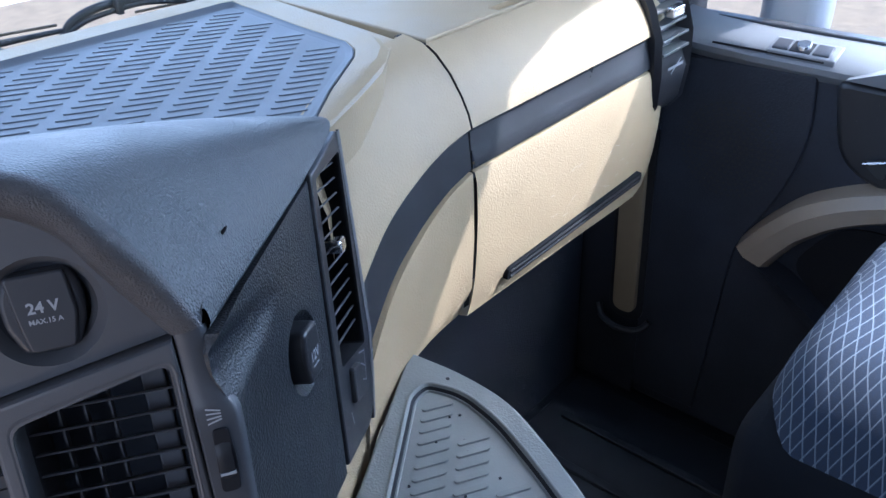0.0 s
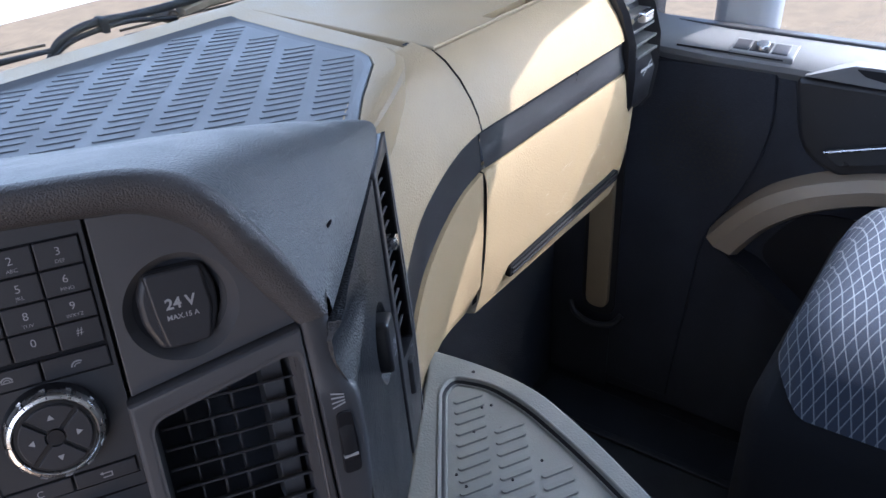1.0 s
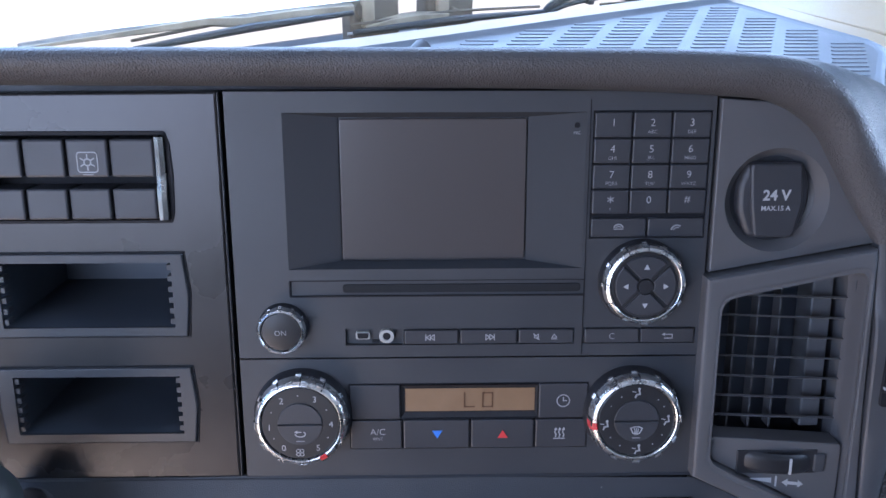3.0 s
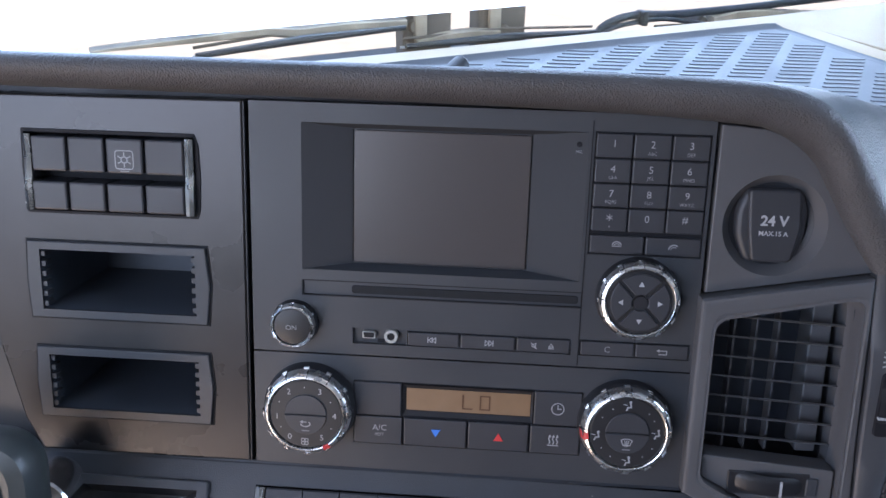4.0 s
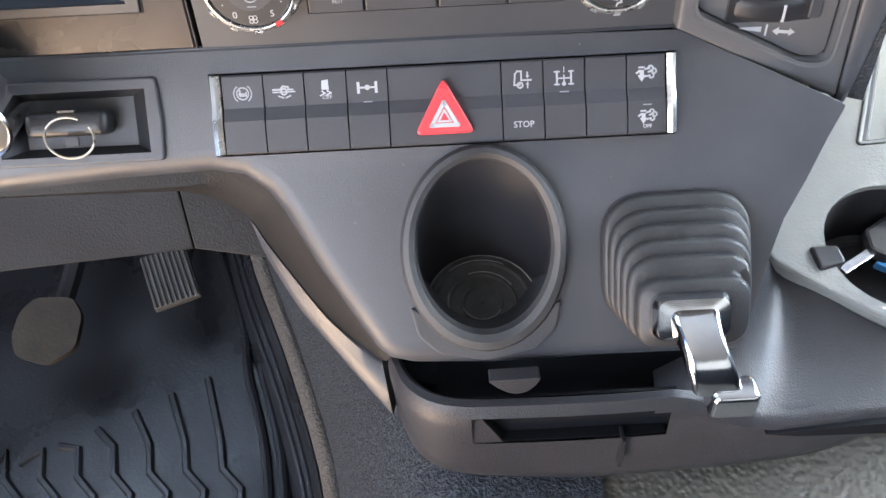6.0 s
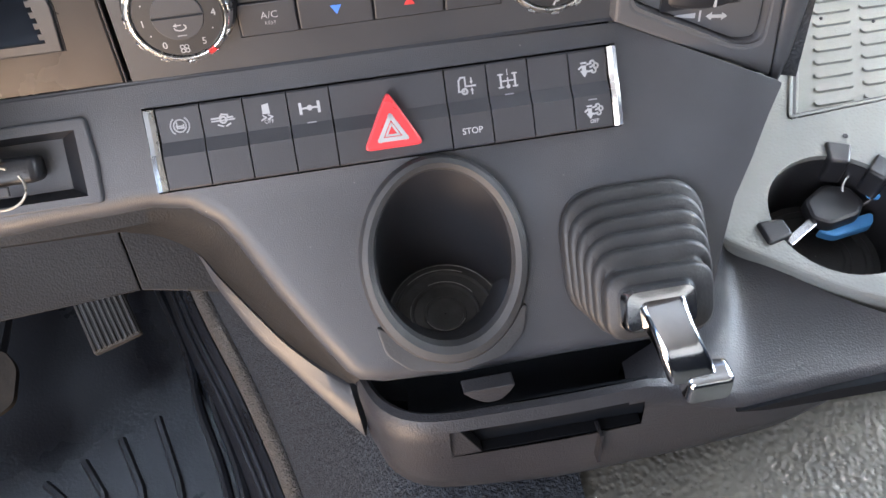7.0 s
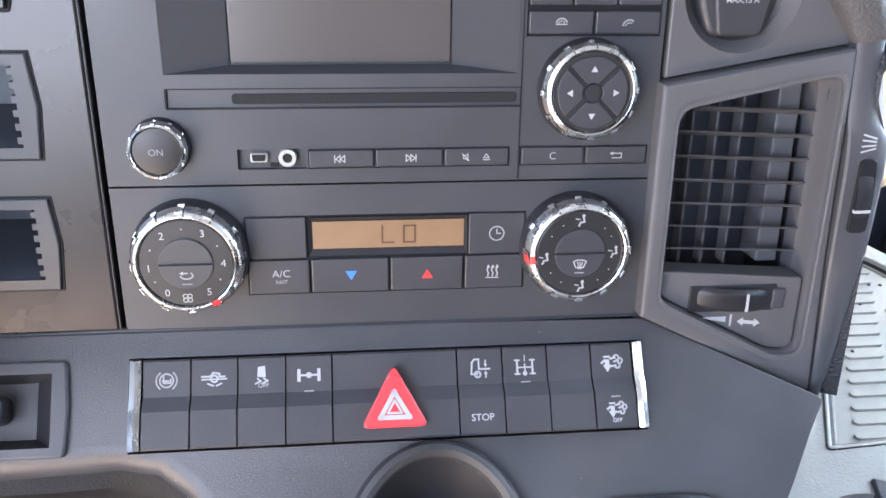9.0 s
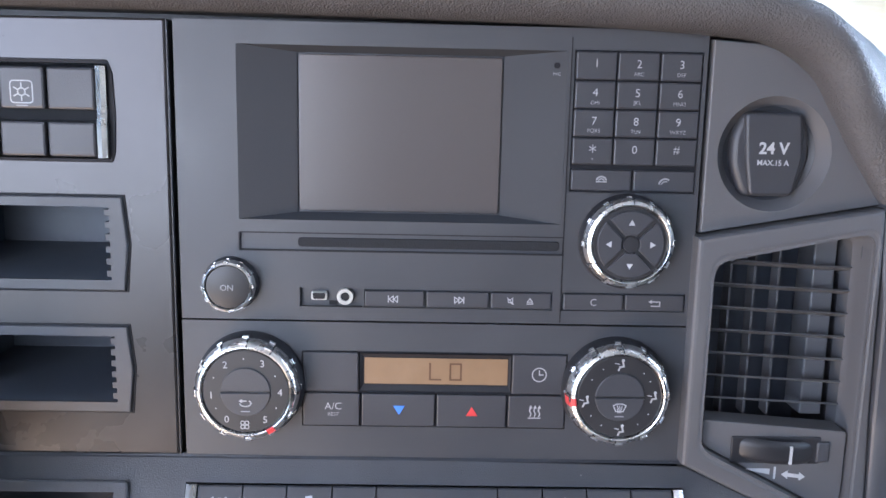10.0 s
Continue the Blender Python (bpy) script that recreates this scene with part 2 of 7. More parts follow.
def fabric_mat():
    """Dark blue-grey seat cloth with a woven net of pale curved diamonds."""
    m = mat("diamond_seat_cloth", (0.019, 0.029, 0.052), 0.9, var=0.2, vscale=300, bump=0.5, bscale=900, bdist=0.001)
    t = m.node_tree
    b = t.nodes["Principled BSDF"]
    co = t.nodes.new("ShaderNodeTexCoord")
    sep = t.nodes.new("ShaderNodeSeparateXYZ")
    t.links.new(co.outputs["UV"], sep.inputs[0])

    def op(kind, a, c=None):
        n = t.nodes.new("ShaderNodeMath")
        n.operation = kind
        for i, v in enumerate((a, c)):
            if v is None:
                continue
            if isinstance(v, (int, float)):
                n.inputs[i].default_value = v
            else:
                t.links.new(v, n.inputs[i])
        return n.outputs[0]

    u, v = op("MULTIPLY", sep.outputs[0], 1 / 0.0112), op("MULTIPLY", sep.outputs[1], 1 / 0.042)
    wob = op("MULTIPLY", op("SINE", op("MULTIPLY", v, 1.9)), 0.10)
    lines = []
    for sgn in (1, -1):
        for wd, off in ((0.042, 0.0), (0.016, 0.07)):
            s = op("ADD", op("ADD", op("ADD", u, wob), op("MULTIPLY", v, sgn)), off)
            d = op("ABSOLUTE", op("SUBTRACT", op("FRACT", s), 0.5))
            lines.append(op("LESS_THAN", d, wd * 0.8))
    allm = op("MAXIMUM", op("MAXIMUM", lines[0], lines[1]), op("MAXIMUM", lines[2], lines[3]))
    mx = t.nodes.new("ShaderNodeMix")
    mx.data_type = "RGBA"
    t.links.new(op("MULTIPLY", allm, 0.8), mx.inputs[0])
    old = b.inputs["Base Color"].links[0].from_socket
    t.links.new(old, mx.inputs[6])
    mx.inputs[7].default_value = (0.20, 0.225, 0.26, 1)
    t.links.new(mx.outputs[2], b.inputs["Base Color"])
    return m


GROUND = ground_mat()
CLOTH = fabric_mat()
CLOTHD = mat("plain_dark_seat_cloth", (0.007, 0.008, 0.011), 0.9, bump=0.5, bscale=900, var=0.2, vscale=200, spec=0.2)

# ---- building helpers ----
ORIGIN = {}


def crisp(bm):
    """Keeps large flat faces flat where they meet a small rounded edge."""
    for e in bm.edges:
        if len(e.link_faces) == 2:
            a, b = e.link_faces[0].calc_area(), e.link_faces[1].calc_area()
            if max(a, b) > 2e-6 and max(a, b) > 5 * min(a, b) and e.calc_face_angle(0) > radians(8):
                e.smooth = False


def finish(bm, shift=(0, 0, 0), sharp=35):
    bmesh.ops.recalc_face_normals(bm, faces=bm.faces)
    for f in bm.faces:
        f.smooth = True
    lim = radians(sharp)
    for e in bm.edges:
        if len(e.link_faces) == 2 and e.calc_face_angle(0) > lim:
            e.smooth = False
    crisp(bm)
    bmesh.ops.translate(bm, verts=bm.verts, vec=-Vector(shift))


def mesh_of(name, bm, material, shift=(0, 0, 0), sharp=35):
    finish(bm, shift, sharp)
    me = bpy.data.meshes.new(name)
    bm.to_mesh(me)
    bm.free()
    me.materials.append(material)
    return me


def thing(name, M, at, label, category, group="", kind=""):
    """An Empty at its place in one of the frames; its parts are given in that frame's own coordinates."""
    ob = new(name)
    ob.empty_display_size = 0.02
    ob.matrix_world = M @ Matrix.Translation(at)
    ORIGIN[ob.name] = Vector(at)
    return tagged(ob, label, category, group, kind)


def solo(name, bm, material, M, at, label, category, group="", kind="", sharp=35):
    ob = new(name, mesh_of(name, bm, material, at, sharp))
    ob.matrix_world = M @ Matrix.Translation(at)
    ORIGIN[ob.name] = Vector(at)
    return tagged(ob, label, category, group, kind)


def part(name, bm, material, parent, label="", sharp=35):
    top = parent
    while top.parent:
        top = top.parent
    ob = new(name, mesh_of(name, bm, material, ORIGIN[top.name], sharp))
    ob.parent = parent
    if label:
        ob["label"] = label
    return ob


def B():
    return bmesh.new()


def bevel(bm, edges, r, seg=2):
    if r > 0 and edges:
        bmesh.ops.bevel(bm, geom=list(edges), offset=r, segments=seg, affect="EDGES", profile=0.5, clamp_overlap=True)


def box(bm, x0, x1, y0, y1, z0, z1, r=0.0, seg=2):
    m = Matrix.LocRotScale(((x0 + x1) / 2, (y0 + y1) / 2, (z0 + z1) / 2), None, (abs(x1 - x0), abs(y1 - y0), abs(z1 - z0)))
    vs = bmesh.ops.create_cube(bm, size=1, matrix=m)["verts"]
    bevel(bm, {e for v in vs for e in v.link_edges}, r, seg)
    return bm


def prism(bm, pts, y0, y1, r=0.0, seg=2, back=False):
    """A slab with the outline pts (x, z), its face at y0 and its back at y1; the face's rim is rounded by r."""
    a = [bm.verts.new((x, y0, z)) for x, z in pts]
    b = [bm.verts.new((x, y1, z)) for x, z in pts]
    n = len(pts)
    f0 = bm.faces.new(a)
    f1 = bm.faces.new(b[::-1])
    for i in range(n):
        bm.faces.new((a[i], b[i], b[(i + 1) % n], a[(i + 1) % n]))
    bm.normal_update()
    bevel(bm, set(f0.edges) | (set(f1.edges) if back else set()), r, seg)
    return bm


def slab(bm, pts, z0, z1, r=0.0, seg=2):
    """The same lying flat: the outline pts (x, y), from z0 up to z1, its top rim rounded."""
    a = [bm.verts.new((x, y, z1)) for x, y in pts]
    b = [bm.verts.new((x, y, z0)) for x, y in pts]
    n = len(pts)
    f0 = bm.faces.new(a)
    bm.faces.new(b[::-1])
    for i in range(n):
        bm.faces.new((a[i], b[i], b[(i + 1) % n], a[(i + 1) % n]))
    bm.normal_update()
    bevel(bm, set(f0.edges), r, seg)
    return bm


def plate(bm, x0, x1, z0, z1, y, thick, holes=(), floor=True):
    """A panel facing -y with rectangular pockets (x0, x1, z0, z1, depth)."""
    xs = sorted({x0, x1, *[h[0] for h in holes], *[h[1] for h in holes]})
    zs = sorted({z0, z1, *[h[2] for h in holes], *[h[3] for h in holes]})
    vs = {}

    def v(x, yy, z):
        k = (round(x, 6), round(yy, 6), round(z, 6))
        if k not in vs:
            vs[k] = bm.verts.new(k)
        return vs[k]

    for i in range(len(xs) - 1):
        for j in range(len(zs) - 1):
            cx, cz = (xs[i] + xs[i + 1]) / 2, (zs[j] + zs[j + 1]) / 2
            if any(h[0] < cx < h[1] and h[2] < cz < h[3] for h in holes):
                continue
            bm.faces.new((v(xs[i], y, zs[j]), v(xs[i + 1], y, zs[j]), v(xs[i + 1], y, zs[j + 1]), v(xs[i], y, zs[j + 1])))

    def ring(a0, a1, b0, b1, d, close):
        c = [(a0, b0), (a1, b0), (a1, b1), (a0, b1)]
        for k in range(4):
            p, q = c[k], c[(k + 1) % 4]
            line = [p]
            if p[0] != q[0]:
                mids = [(x, p[1]) for x in xs if min(p[0], q[0]) < x < max(p[0], q[0])]
            else:
                mids = [(p[0], z) for z in zs if min(p[1], q[1]) < z < max(p[1], q[1])]
            line += sorted(mids, key=lambda m: abs(m[0] - p[0]) + abs(m[1] - p[1])) + [q]
            top = [v(s[0], y, s[1]) for s in line]
            bm.faces.new(top + [v(q[0], y + d, q[1]), v(p[0], y + d, p[1])])
        if close:
            bm.faces.new([v(s[0], y + d, s[1]) for s in c])

    ring(x0, x1, z0, z1, thick, True)
    for h in holes:
        ring(h[0], h[1], h[2], h[3], h[4], floor)
    return bm


def lathe(bm, prof, cx, cz, n=40, cap0=True, cap1=True):
    """Turns the profile (radius, y) about the line through (cx, cz) along y."""
    rings = []
    for r, y in prof:
        rings.append([bm.verts.new((cx + r * math.cos(2 * math.pi * k / n), y, cz + r * math.sin(2 * math.pi * k / n))) for k in range(n)])
    for a, b in zip(rings, rings[1:]):
        for k in range(n):
            bm.faces.new((a[k], a[(k + 1) % n], b[(k + 1) % n], b[k]))
    if cap0:
        bm.faces.new(rings[0])
    if cap1:
        bm.faces.new(rings[-1])
    return bm


def loft(bm, rows, closed=False):
    g = [[bm.verts.new(p) for p in row] for row in rows]
    for a, b in zip(g, g[1:]):
        n = len(a)
        for k in range(n if closed else n - 1):
            bm.faces.new((a[k], a[(k + 1) % n], b[(k + 1) % n], b[k]))
    return bm


def tube(bm, pts, r, n=8, radii=None):
    pts = [Vector(p) for p in pts]
    rings = []
    for i, p in enumerate(pts):
        d = (pts[min(i + 1, len(pts) - 1)] - pts[max(i - 1, 0)]).normalized()
        up = Vector((0, 0, 1)) if abs(d.z) < 0.9 else Vector((1, 0, 0))
        s = d.cross(up).normalized()
        w = s.cross(d)
        rr = radii[i] if radii else r
        rings.append([bm.verts.new(p + rr * (math.cos(2 * math.pi * k / n) * s + math.sin(2 * math.pi * k / n) * w)) for k in range(n)])
    for a, b in zip(rings, rings[1:]):
        for k in range(n):
            bm.faces.new((a[k], a[(k + 1) % n], b[(k + 1) % n], b[k]))
    bm.faces.new(rings[0])
    bm.faces.new(rings[-1])
    return bm


def spline(pts, steps=8, closed=False):
    """A smooth curve through the points (Catmull-Rom)."""
    pts = [Vector(p) for p in pts]
    n = len(pts)
    out = []
    for i in range(n if closed else n - 1):
        if closed:
            p0, p1, p2, p3 = pts[i - 1], pts[i], pts[(i + 1) % n], pts[(i + 2) % n]
        else:
            p0, p1, p2, p3 = pts[max(i - 1, 0)], pts[i], pts[i + 1], pts[min(i + 2, n - 1)]
        for k in range(steps):
            t = k / steps
            out.append(0.5 * ((2 * p1) + (p2 - p0) * t + (2 * p0 - 5 * p1 + 4 * p2 - p3) * t * t + (3 * p1 - p0 - 3 * p2 + p3) * t ** 3))
    if not closed:
        out.append(pts[-1])
    return out


def rounded(pts, r, seg=4):
    """The outline pts with its corners rounded (radius one number or one for each corner)."""
    out = []
    n = len(pts)
    for i in range(n):
        rr = r[i] if isinstance(r, (list, tuple)) else r
        p, a, b = Vector(pts[i]), Vector(pts[i - 1]), Vector(pts[(i + 1) % n])
        da, db = (a - p), (b - p)
        k = min(rr, da.length * 0.45, db.length * 0.45)
        if k <= 0:
            out.append(tuple(p))
            continue
        s, e = p + da.normalized() * k, p + db.normalized() * k
        for j in range(seg + 1):
            t = j / seg
            out.append(tuple((1 - t) ** 2 * s + 2 * t * (1 - t) * p + t * t * e))
    return out


def rect(x0, x1, z0, z1, r=0.0, seg=4):
    c = [(x0, z0), (x1, z0), (x1, z1), (x0, z1)]
    return rounded(c, r, seg) if r else c


def stroke(bm, pts, w, y, closed=False):
    """A printed line through pts (x, z) on the face at y."""
    pts = [Vector(p) for p in pts]
    pairs = list(zip(pts, pts[1:])) + ([(pts[-1], pts[0])] if closed else [])
    for a, b in pairs:
        d = (b - a)
        if d.length < 1e-7:
            continue
        d.normalize()
        s = Vector((-d.y, d.x)) * w / 2
        e = d * w / 2
        bm.faces.new([bm.verts.new((q.x, y, q.y)) for q in (a - s - e, b - s + e, b + s + e, a + s - e)])
    return bm


def arc(cx, cz, r, a0, a1, n=14):
    return [(cx + r * math.cos(radians(a0 + (a1 - a0) * k / n)), cz + r * math.sin(radians(a0 + (a1 - a0) * k / n))) for k in range(n + 1)]


def fill(bm, pts, y):
    bm.faces.new([bm.verts.new((x, y, z)) for x, z in pts])
    return bm


def lettering(bm, s, x, z, size, y, bold=0.0):
    """Words printed on the face at y, their middle at (x, z), size the height of a capital."""
    cu = bpy.data.curves.new("letters", "FONT")
    cu.body, cu.size, cu.align_x, cu.align_y, cu.resolution_u = s, size * 1.42, "CENTER", "CENTER", 3
    cu.offset = bold
    ob = bpy.data.objects.new("letters", cu)
    scene.collection.objects.link(ob)
    me = ob.to_mesh()
    tmp = bmesh.new()
    tmp.from_mesh(me)
    ob.to_mesh_clear()
    bpy.data.objects.remove(ob)
    bpy.data.curves.remove(cu)
    if tmp.verts:
        lo = min(v.co.y for v in tmp.verts)
        hi = max(v.co.y for v in tmp.verts)
        made = {v: bm.verts.new((x + v.co.x, y, z + v.co.y - (lo + hi) / 2)) for v in tmp.verts}
        for f in tmp.faces:
            try:
                bm.faces.new([made[v] for v in f.verts])
            except ValueError:
                pass
    tmp.free()
    return bm


def carve(ob, cutter):
    """Takes the cutter's volume out of a mesh object for good."""
    me = bpy.data.meshes.new("cutter")
    bmesh.ops.recalc_face_normals(cutter, faces=cutter.faces)
    top = ob
    while top.parent:
        top = top.parent
    bmesh.ops.translate(cutter, verts=cutter.verts, vec=-ORIGIN[top.name])
    cutter.to_mesh(me)
    cutter.free()
    co = new("cutter", me)
    co.matrix_world = ob.matrix_world if not ob.parent else ob.parent.matrix_world @ ob.matrix_basis
    md = ob.modifiers.new("cut", "BOOLEAN")
    md.operation, md.object, md.solver = "DIFFERENCE", co, "EXACT"
    bpy.context.view_layer.update()
    out = bpy.data.meshes.new_from_object(ob.evaluated_get(bpy.context.evaluated_depsgraph_get()))
    ob.modifiers.remove(md)
    old = ob.data
    ob.data = out
    bpy.data.objects.remove(co)
    bpy.data.meshes.remove(old)
    bpy.data.meshes.remove(me)
    b = bmesh.new()
    b.from_mesh(out)
    for f in b.faces:
        f.smooth = True
    for e in b.edges:
        e.smooth = not (len(e.link_faces) == 2 and e.calc_face_angle(0) > radians(30))
    crisp(b)
    b.to_mesh(out)
    b.free()
    return ob

# ---- outside and the closed cab (vehicle axes: x across, y ahead) ----
bm = B()
vs = [bm.verts.new(p) for p in ((-400, -400, -1.35), (400, -400, -1.35), (400, 400, -1.35), (-400, 400, -1.35))]
bm.faces.new(vs)
solo("ground", bm, GROUND, CAB, (0, 0, -1.35), "sunlit pale sandy paving of a yard outside", "ground", kind="structure")

solo("floor", box(B(), -1.05, 1.34, -1.15, 1.25, -0.06, 0.0), FLOORMAT, CAB, (0, 0, 0), "dark cab floor in shade", "floor", kind="structure")
solo("ceiling", box(B(), -1.10, 1.38, -1.2, 1.3, 1.72, 1.78), ROOF, CAB, (0, 0, 1.72), "grey cab roof lining", "ceiling", kind="structure")
solo("wall_rear", box(B(), -1.10, 1.38, -1.2, -1.15, 1.06, 1.72), LINER, CAB, (0, -1.15, 1.06), "plain pale upper rear wall of the cab", "wall", kind="structure")
# unseen dark block, stands in for driver and seats in the stack's reflections
solo("wall_rear_dark", box(B(), -1.02, 1.30, -1.15, -0.85, 0.0, 1.06, 0.03, 3), CLOTHD, CAB, (0, -1.0, 0.0), "plain dark lower rear wall, unseen, added to darken reflections", "wall", kind="structure")
bm = B()
box(bm, -1.10, 1.38, 1.25, 1.30, -0.06, 0.735)
box(bm, -1.10, 1.38, 1.22, 1.30, 1.55, 1.72)
box(bm, -1.10, -1.0, 1.20, 1.30, 0.735, 1.55)
box(bm, 1.285, 1.38, 1.0, 1.30, 0.735, 1.55)
solo("wall_front", bm, DARKLINER, CAB, (0, 1.25, 0), "front bulkhead, windscreen frame and pillars of the cab", "wall", kind="structure")
# driver's side wall, unseen; its doorway and window are assumed, to let light in
bm = B()
box(bm, -1.10, -1.02, -1.15, -0.12, -0.06, 0.70)
box(bm, -1.10, -1.02, 0.60, 1.25, -0.06, 0.70)
box(bm, -1.10, -1.02, -1.15, 1.25, 1.5, 1.72)
box(bm, -1.10, -1.02, -1.15, -0.55, 0.70, 1.5)
box(bm, -1.10, -1.02, 0.75, 1.20, 0.70, 1.5)
solo("wall_driver", bm, DARKLINER, CAB, (-1.05, 0, 0), "unseen driver's side wall with an assumed open doorway and window", "wall", kind="structure")
# passenger's side wall: behind and ahead of the door, and the frame round the window
bm = B()
box(bm, 1.30, 1.38, -1.15, -0.35, -0.06, 1.72)
box(bm, 1.30, 1.38, -0.35, 1.0, 1.61, 1.72)
box(bm, 1.27, 1.38, 0.785, 1.0, -0.06, 0.74)
prism(bm, [(0.34, 1.445), (0.30, 1.428), (0.20, 1.428), (-0.10, 1.473), (-0.35, 1.495), (-0.35, 1.62), (1.0, 1.62), (1.0, 1.445)], 1.30, 1.37)
prism(bm, [(0.32, 1.445), (1.0, 1.445), (1.0, 0.74), (0.80, 0.74), (0.745, 0.80), (0.70, 0.92), (0.626, 1.056), (0.442, 1.325), (0.335, 1.445)], 1.30, 1.37)
q = [v for v in bm.verts if v.co.x < 1.2]
for v in q:
    v.co = Vector((v.co.y, v.co.x, v.co.z))
solo("wall_passenger", bm, DARKLINER, CAB, (1.30, 0, 0), "passenger's side wall and window pillar in dark plastic", "wall", kind="structure")

w = thing("window_1", CAB, (0.13, 1.24, 0.735), "clear windscreen, bright yard behind it", "window", kind="structure")
ob = part("pane", box(B(), -1.0, 1.285, 1.235, 1.241, 0.735, 1.55), GLASS, w)
ob.visible_shadow = False
w = thing("window_2", CAB, (1.33, 0.3, 0.69), "clear side window of the passenger door", "window", kind="structure")
ob = part("pane", box(B(), 1.335, 1.339, -0.35, 0.80, 0.69, 1.61), GLASS, w)
ob.visible_shadow = False
ob = part("window_seal", box(B(), 1.322, 1.345, -0.35, 0.80, 0.688, 0.702, 0.003), BLACK, w, "black rubber window seal")

# exterior mirror beyond the passenger window
m_ = thing("exterior_mirror", CAB, (1.42, 0.67, 0.66), "grey exterior mirror housing beyond the passenger window", "mirror")
part("housing", box(B(), 1.395, 1.455, 0.615, 0.715, 0.655, 0.93, 0.025, 4), BODY, m_, "lower grey housing")
# never in view: added to shade the right end of the glovebox
part("housing", box(B(), 1.38, 1.46, 0.40, 0.725, 0.905, 1.050, 0.03, 4), BODY, m_, "large grey upper housing, out of view, shaped for its shadow")
part("mirror_arm", tube(B(), [(1.36, 0.80, 1.0), (1.42, 0.70, 1.0)], 0.018), BLACK, m_)

# wipers and cowl outside the windscreen
bm = B()
slab(bm, [(-1.0, 1.245), (1.28, 1.245), (1.28, 1.268), (0.58, 1.270), (0.56, 1.40), (-1.0, 1.40)], 0.70, 0.735, 0.004)
solo("windscreen_cowl", bm, DUSTY, CAB, (0.1, 1.3, 0.72), "dusty dark cowl below the windscreen", "cowl", kind="structure")


def wiper(pts, blade, spindle):
    w = thing("windscreen_wiper", CAB, spindle, "dusty windscreen wiper lying at the foot of the glass", "wiper", "windscreen wipers")
    rows = []
    for (x, z), h in zip(pts, (0.006, 0.008, 0.0075, 0.006, 0.002)):
        rows.append([(x, 1.270, z - h), (x, 1.264, z - h * 0.5), (x, 1.264, z + h * 0.6), (x, 1.272, z + h), (x, 1.284, z + h * 0.7), (x, 1.284, z - h)])
    bm = loft(B(), rows, True)
    bm.verts.ensure_lookup_table()
    bm.faces.new(bm.verts[:6])
    bm.faces.new(bm.verts[-6:])
    part("wiper_arm", bm, DUSTYP, w, "dusty pale wiper arm")
    (x0, z0), (x1, z1) = blade
    part("wiper_blade", tube(B(), [(x0, 1.258, z0), (x0 * 0.5 + x1 * 0.5, 1.256, z0 * 0.5 + z1 * 0.5 + 0.003), (x1, 1.258, z1)], 0.004, 8, [0.0035, 0.005, 0.003]), WIPER, w, "black rubber blade")
    part("spring_strip", tube(B(), [(x0, 1.268, z0 + 0.007), (x0 * 0.5 + x1 * 0.5, 1.268, z0 * 0.5 + z1 * 0.5 + 0.011), (x1, 1.268, z1 + 0.005)], 0.0018, 6), DUSTY, w)
    part("spring_strip", tube(B(), [(x0, 1.275, z0 - 0.005), (x1, 1.275, z1 - 0.005)], 0.0018, 6), SATINCHROME, w)
    part("spindle", lathe(B(), [(0.008, 1.270), (0.010, 1.274), (0.010, 1.31)], spindle[0], spindle[2], 16), DUSTY, w)
    return w


wiper([(0.33, 0.796), (0.262, 0.797), (0.196, 0.796), (0.157, 0.801), (-0.03, 0.796)], ((0.075, 0.783), (0.325, 0.793)), (0.345, 1.28, 0.79))
wiper([(0.46, 0.772), (0.42, 0.774), (0.40, 0.774), (0.38, 0.774), (0.345, 0.772)], ((0.325, 0.770), (0.604, 0.764)), (0.47, 1.28, 0.772))
wiper([(0.815, 0.7600), (0.86, 0.7640), (0.90, 0.7635), (0.96, 0.7585), (1.06, 0.751)], ((0.71, 0.7535), (1.15, 0.7275)), (0.80, 1.28, 0.757))
for x0_, x1_ in ((0.330, 0.396), (0.434, 0.504)):
    bk = thing("windscreen_bracket", CAB, ((x0_ + x1_) / 2, 1.285, 0.735), "dusty grey-brown bracket standing behind the windscreen", "bracket", "windscreen brackets")
    part("post", box(B(), x0_, x1_, 1.275, 1.305, 0.735, 0.98, 0.005, 3), DUSTY, bk)
    part("rib", box(B(), x0_ + 0.012, x0_ + 0.030, 1.268, 1.277, 0.770, 0.98, 0.004, 2), DUSTYP, bk)
for k in range(6):
    xx_ = 0.08 + 0.085 * k + 0.02 * (k % 3)
    solo("debris", slab(B(), rounded([(xx_, 1.25), (xx_ + 0.05, 1.255), (xx_ + 0.06, 1.275), (xx_ + 0.01, 1.28)], 0.006), 0.735, 0.742 + 0.002 * (k % 2), 0.002), DUSTYP, CAB, (xx_, 1.26, 0.735), "dry pale leaf litter on the cowl", "debris", "litter on the cowl")
bm = B()
tube(bm, spline([(0.600, 1.268, 0.733), (0.614, 1.268, 0.753), (0.640, 1.268, 0.7645), (0.682, 1.268, 0.7690), (0.7226, 1.268, 0.7695), (0.764, 1.268, 0.7631), (0.800, 1.268, 0.756)], 6), 0.0034, 10)
hs = thing("washer_hose", CAB, (0.60, 1.268, 0.735), "black washer hose with a clip outside the windscreen", "hose")
part("hose", bm, WIPER, hs)
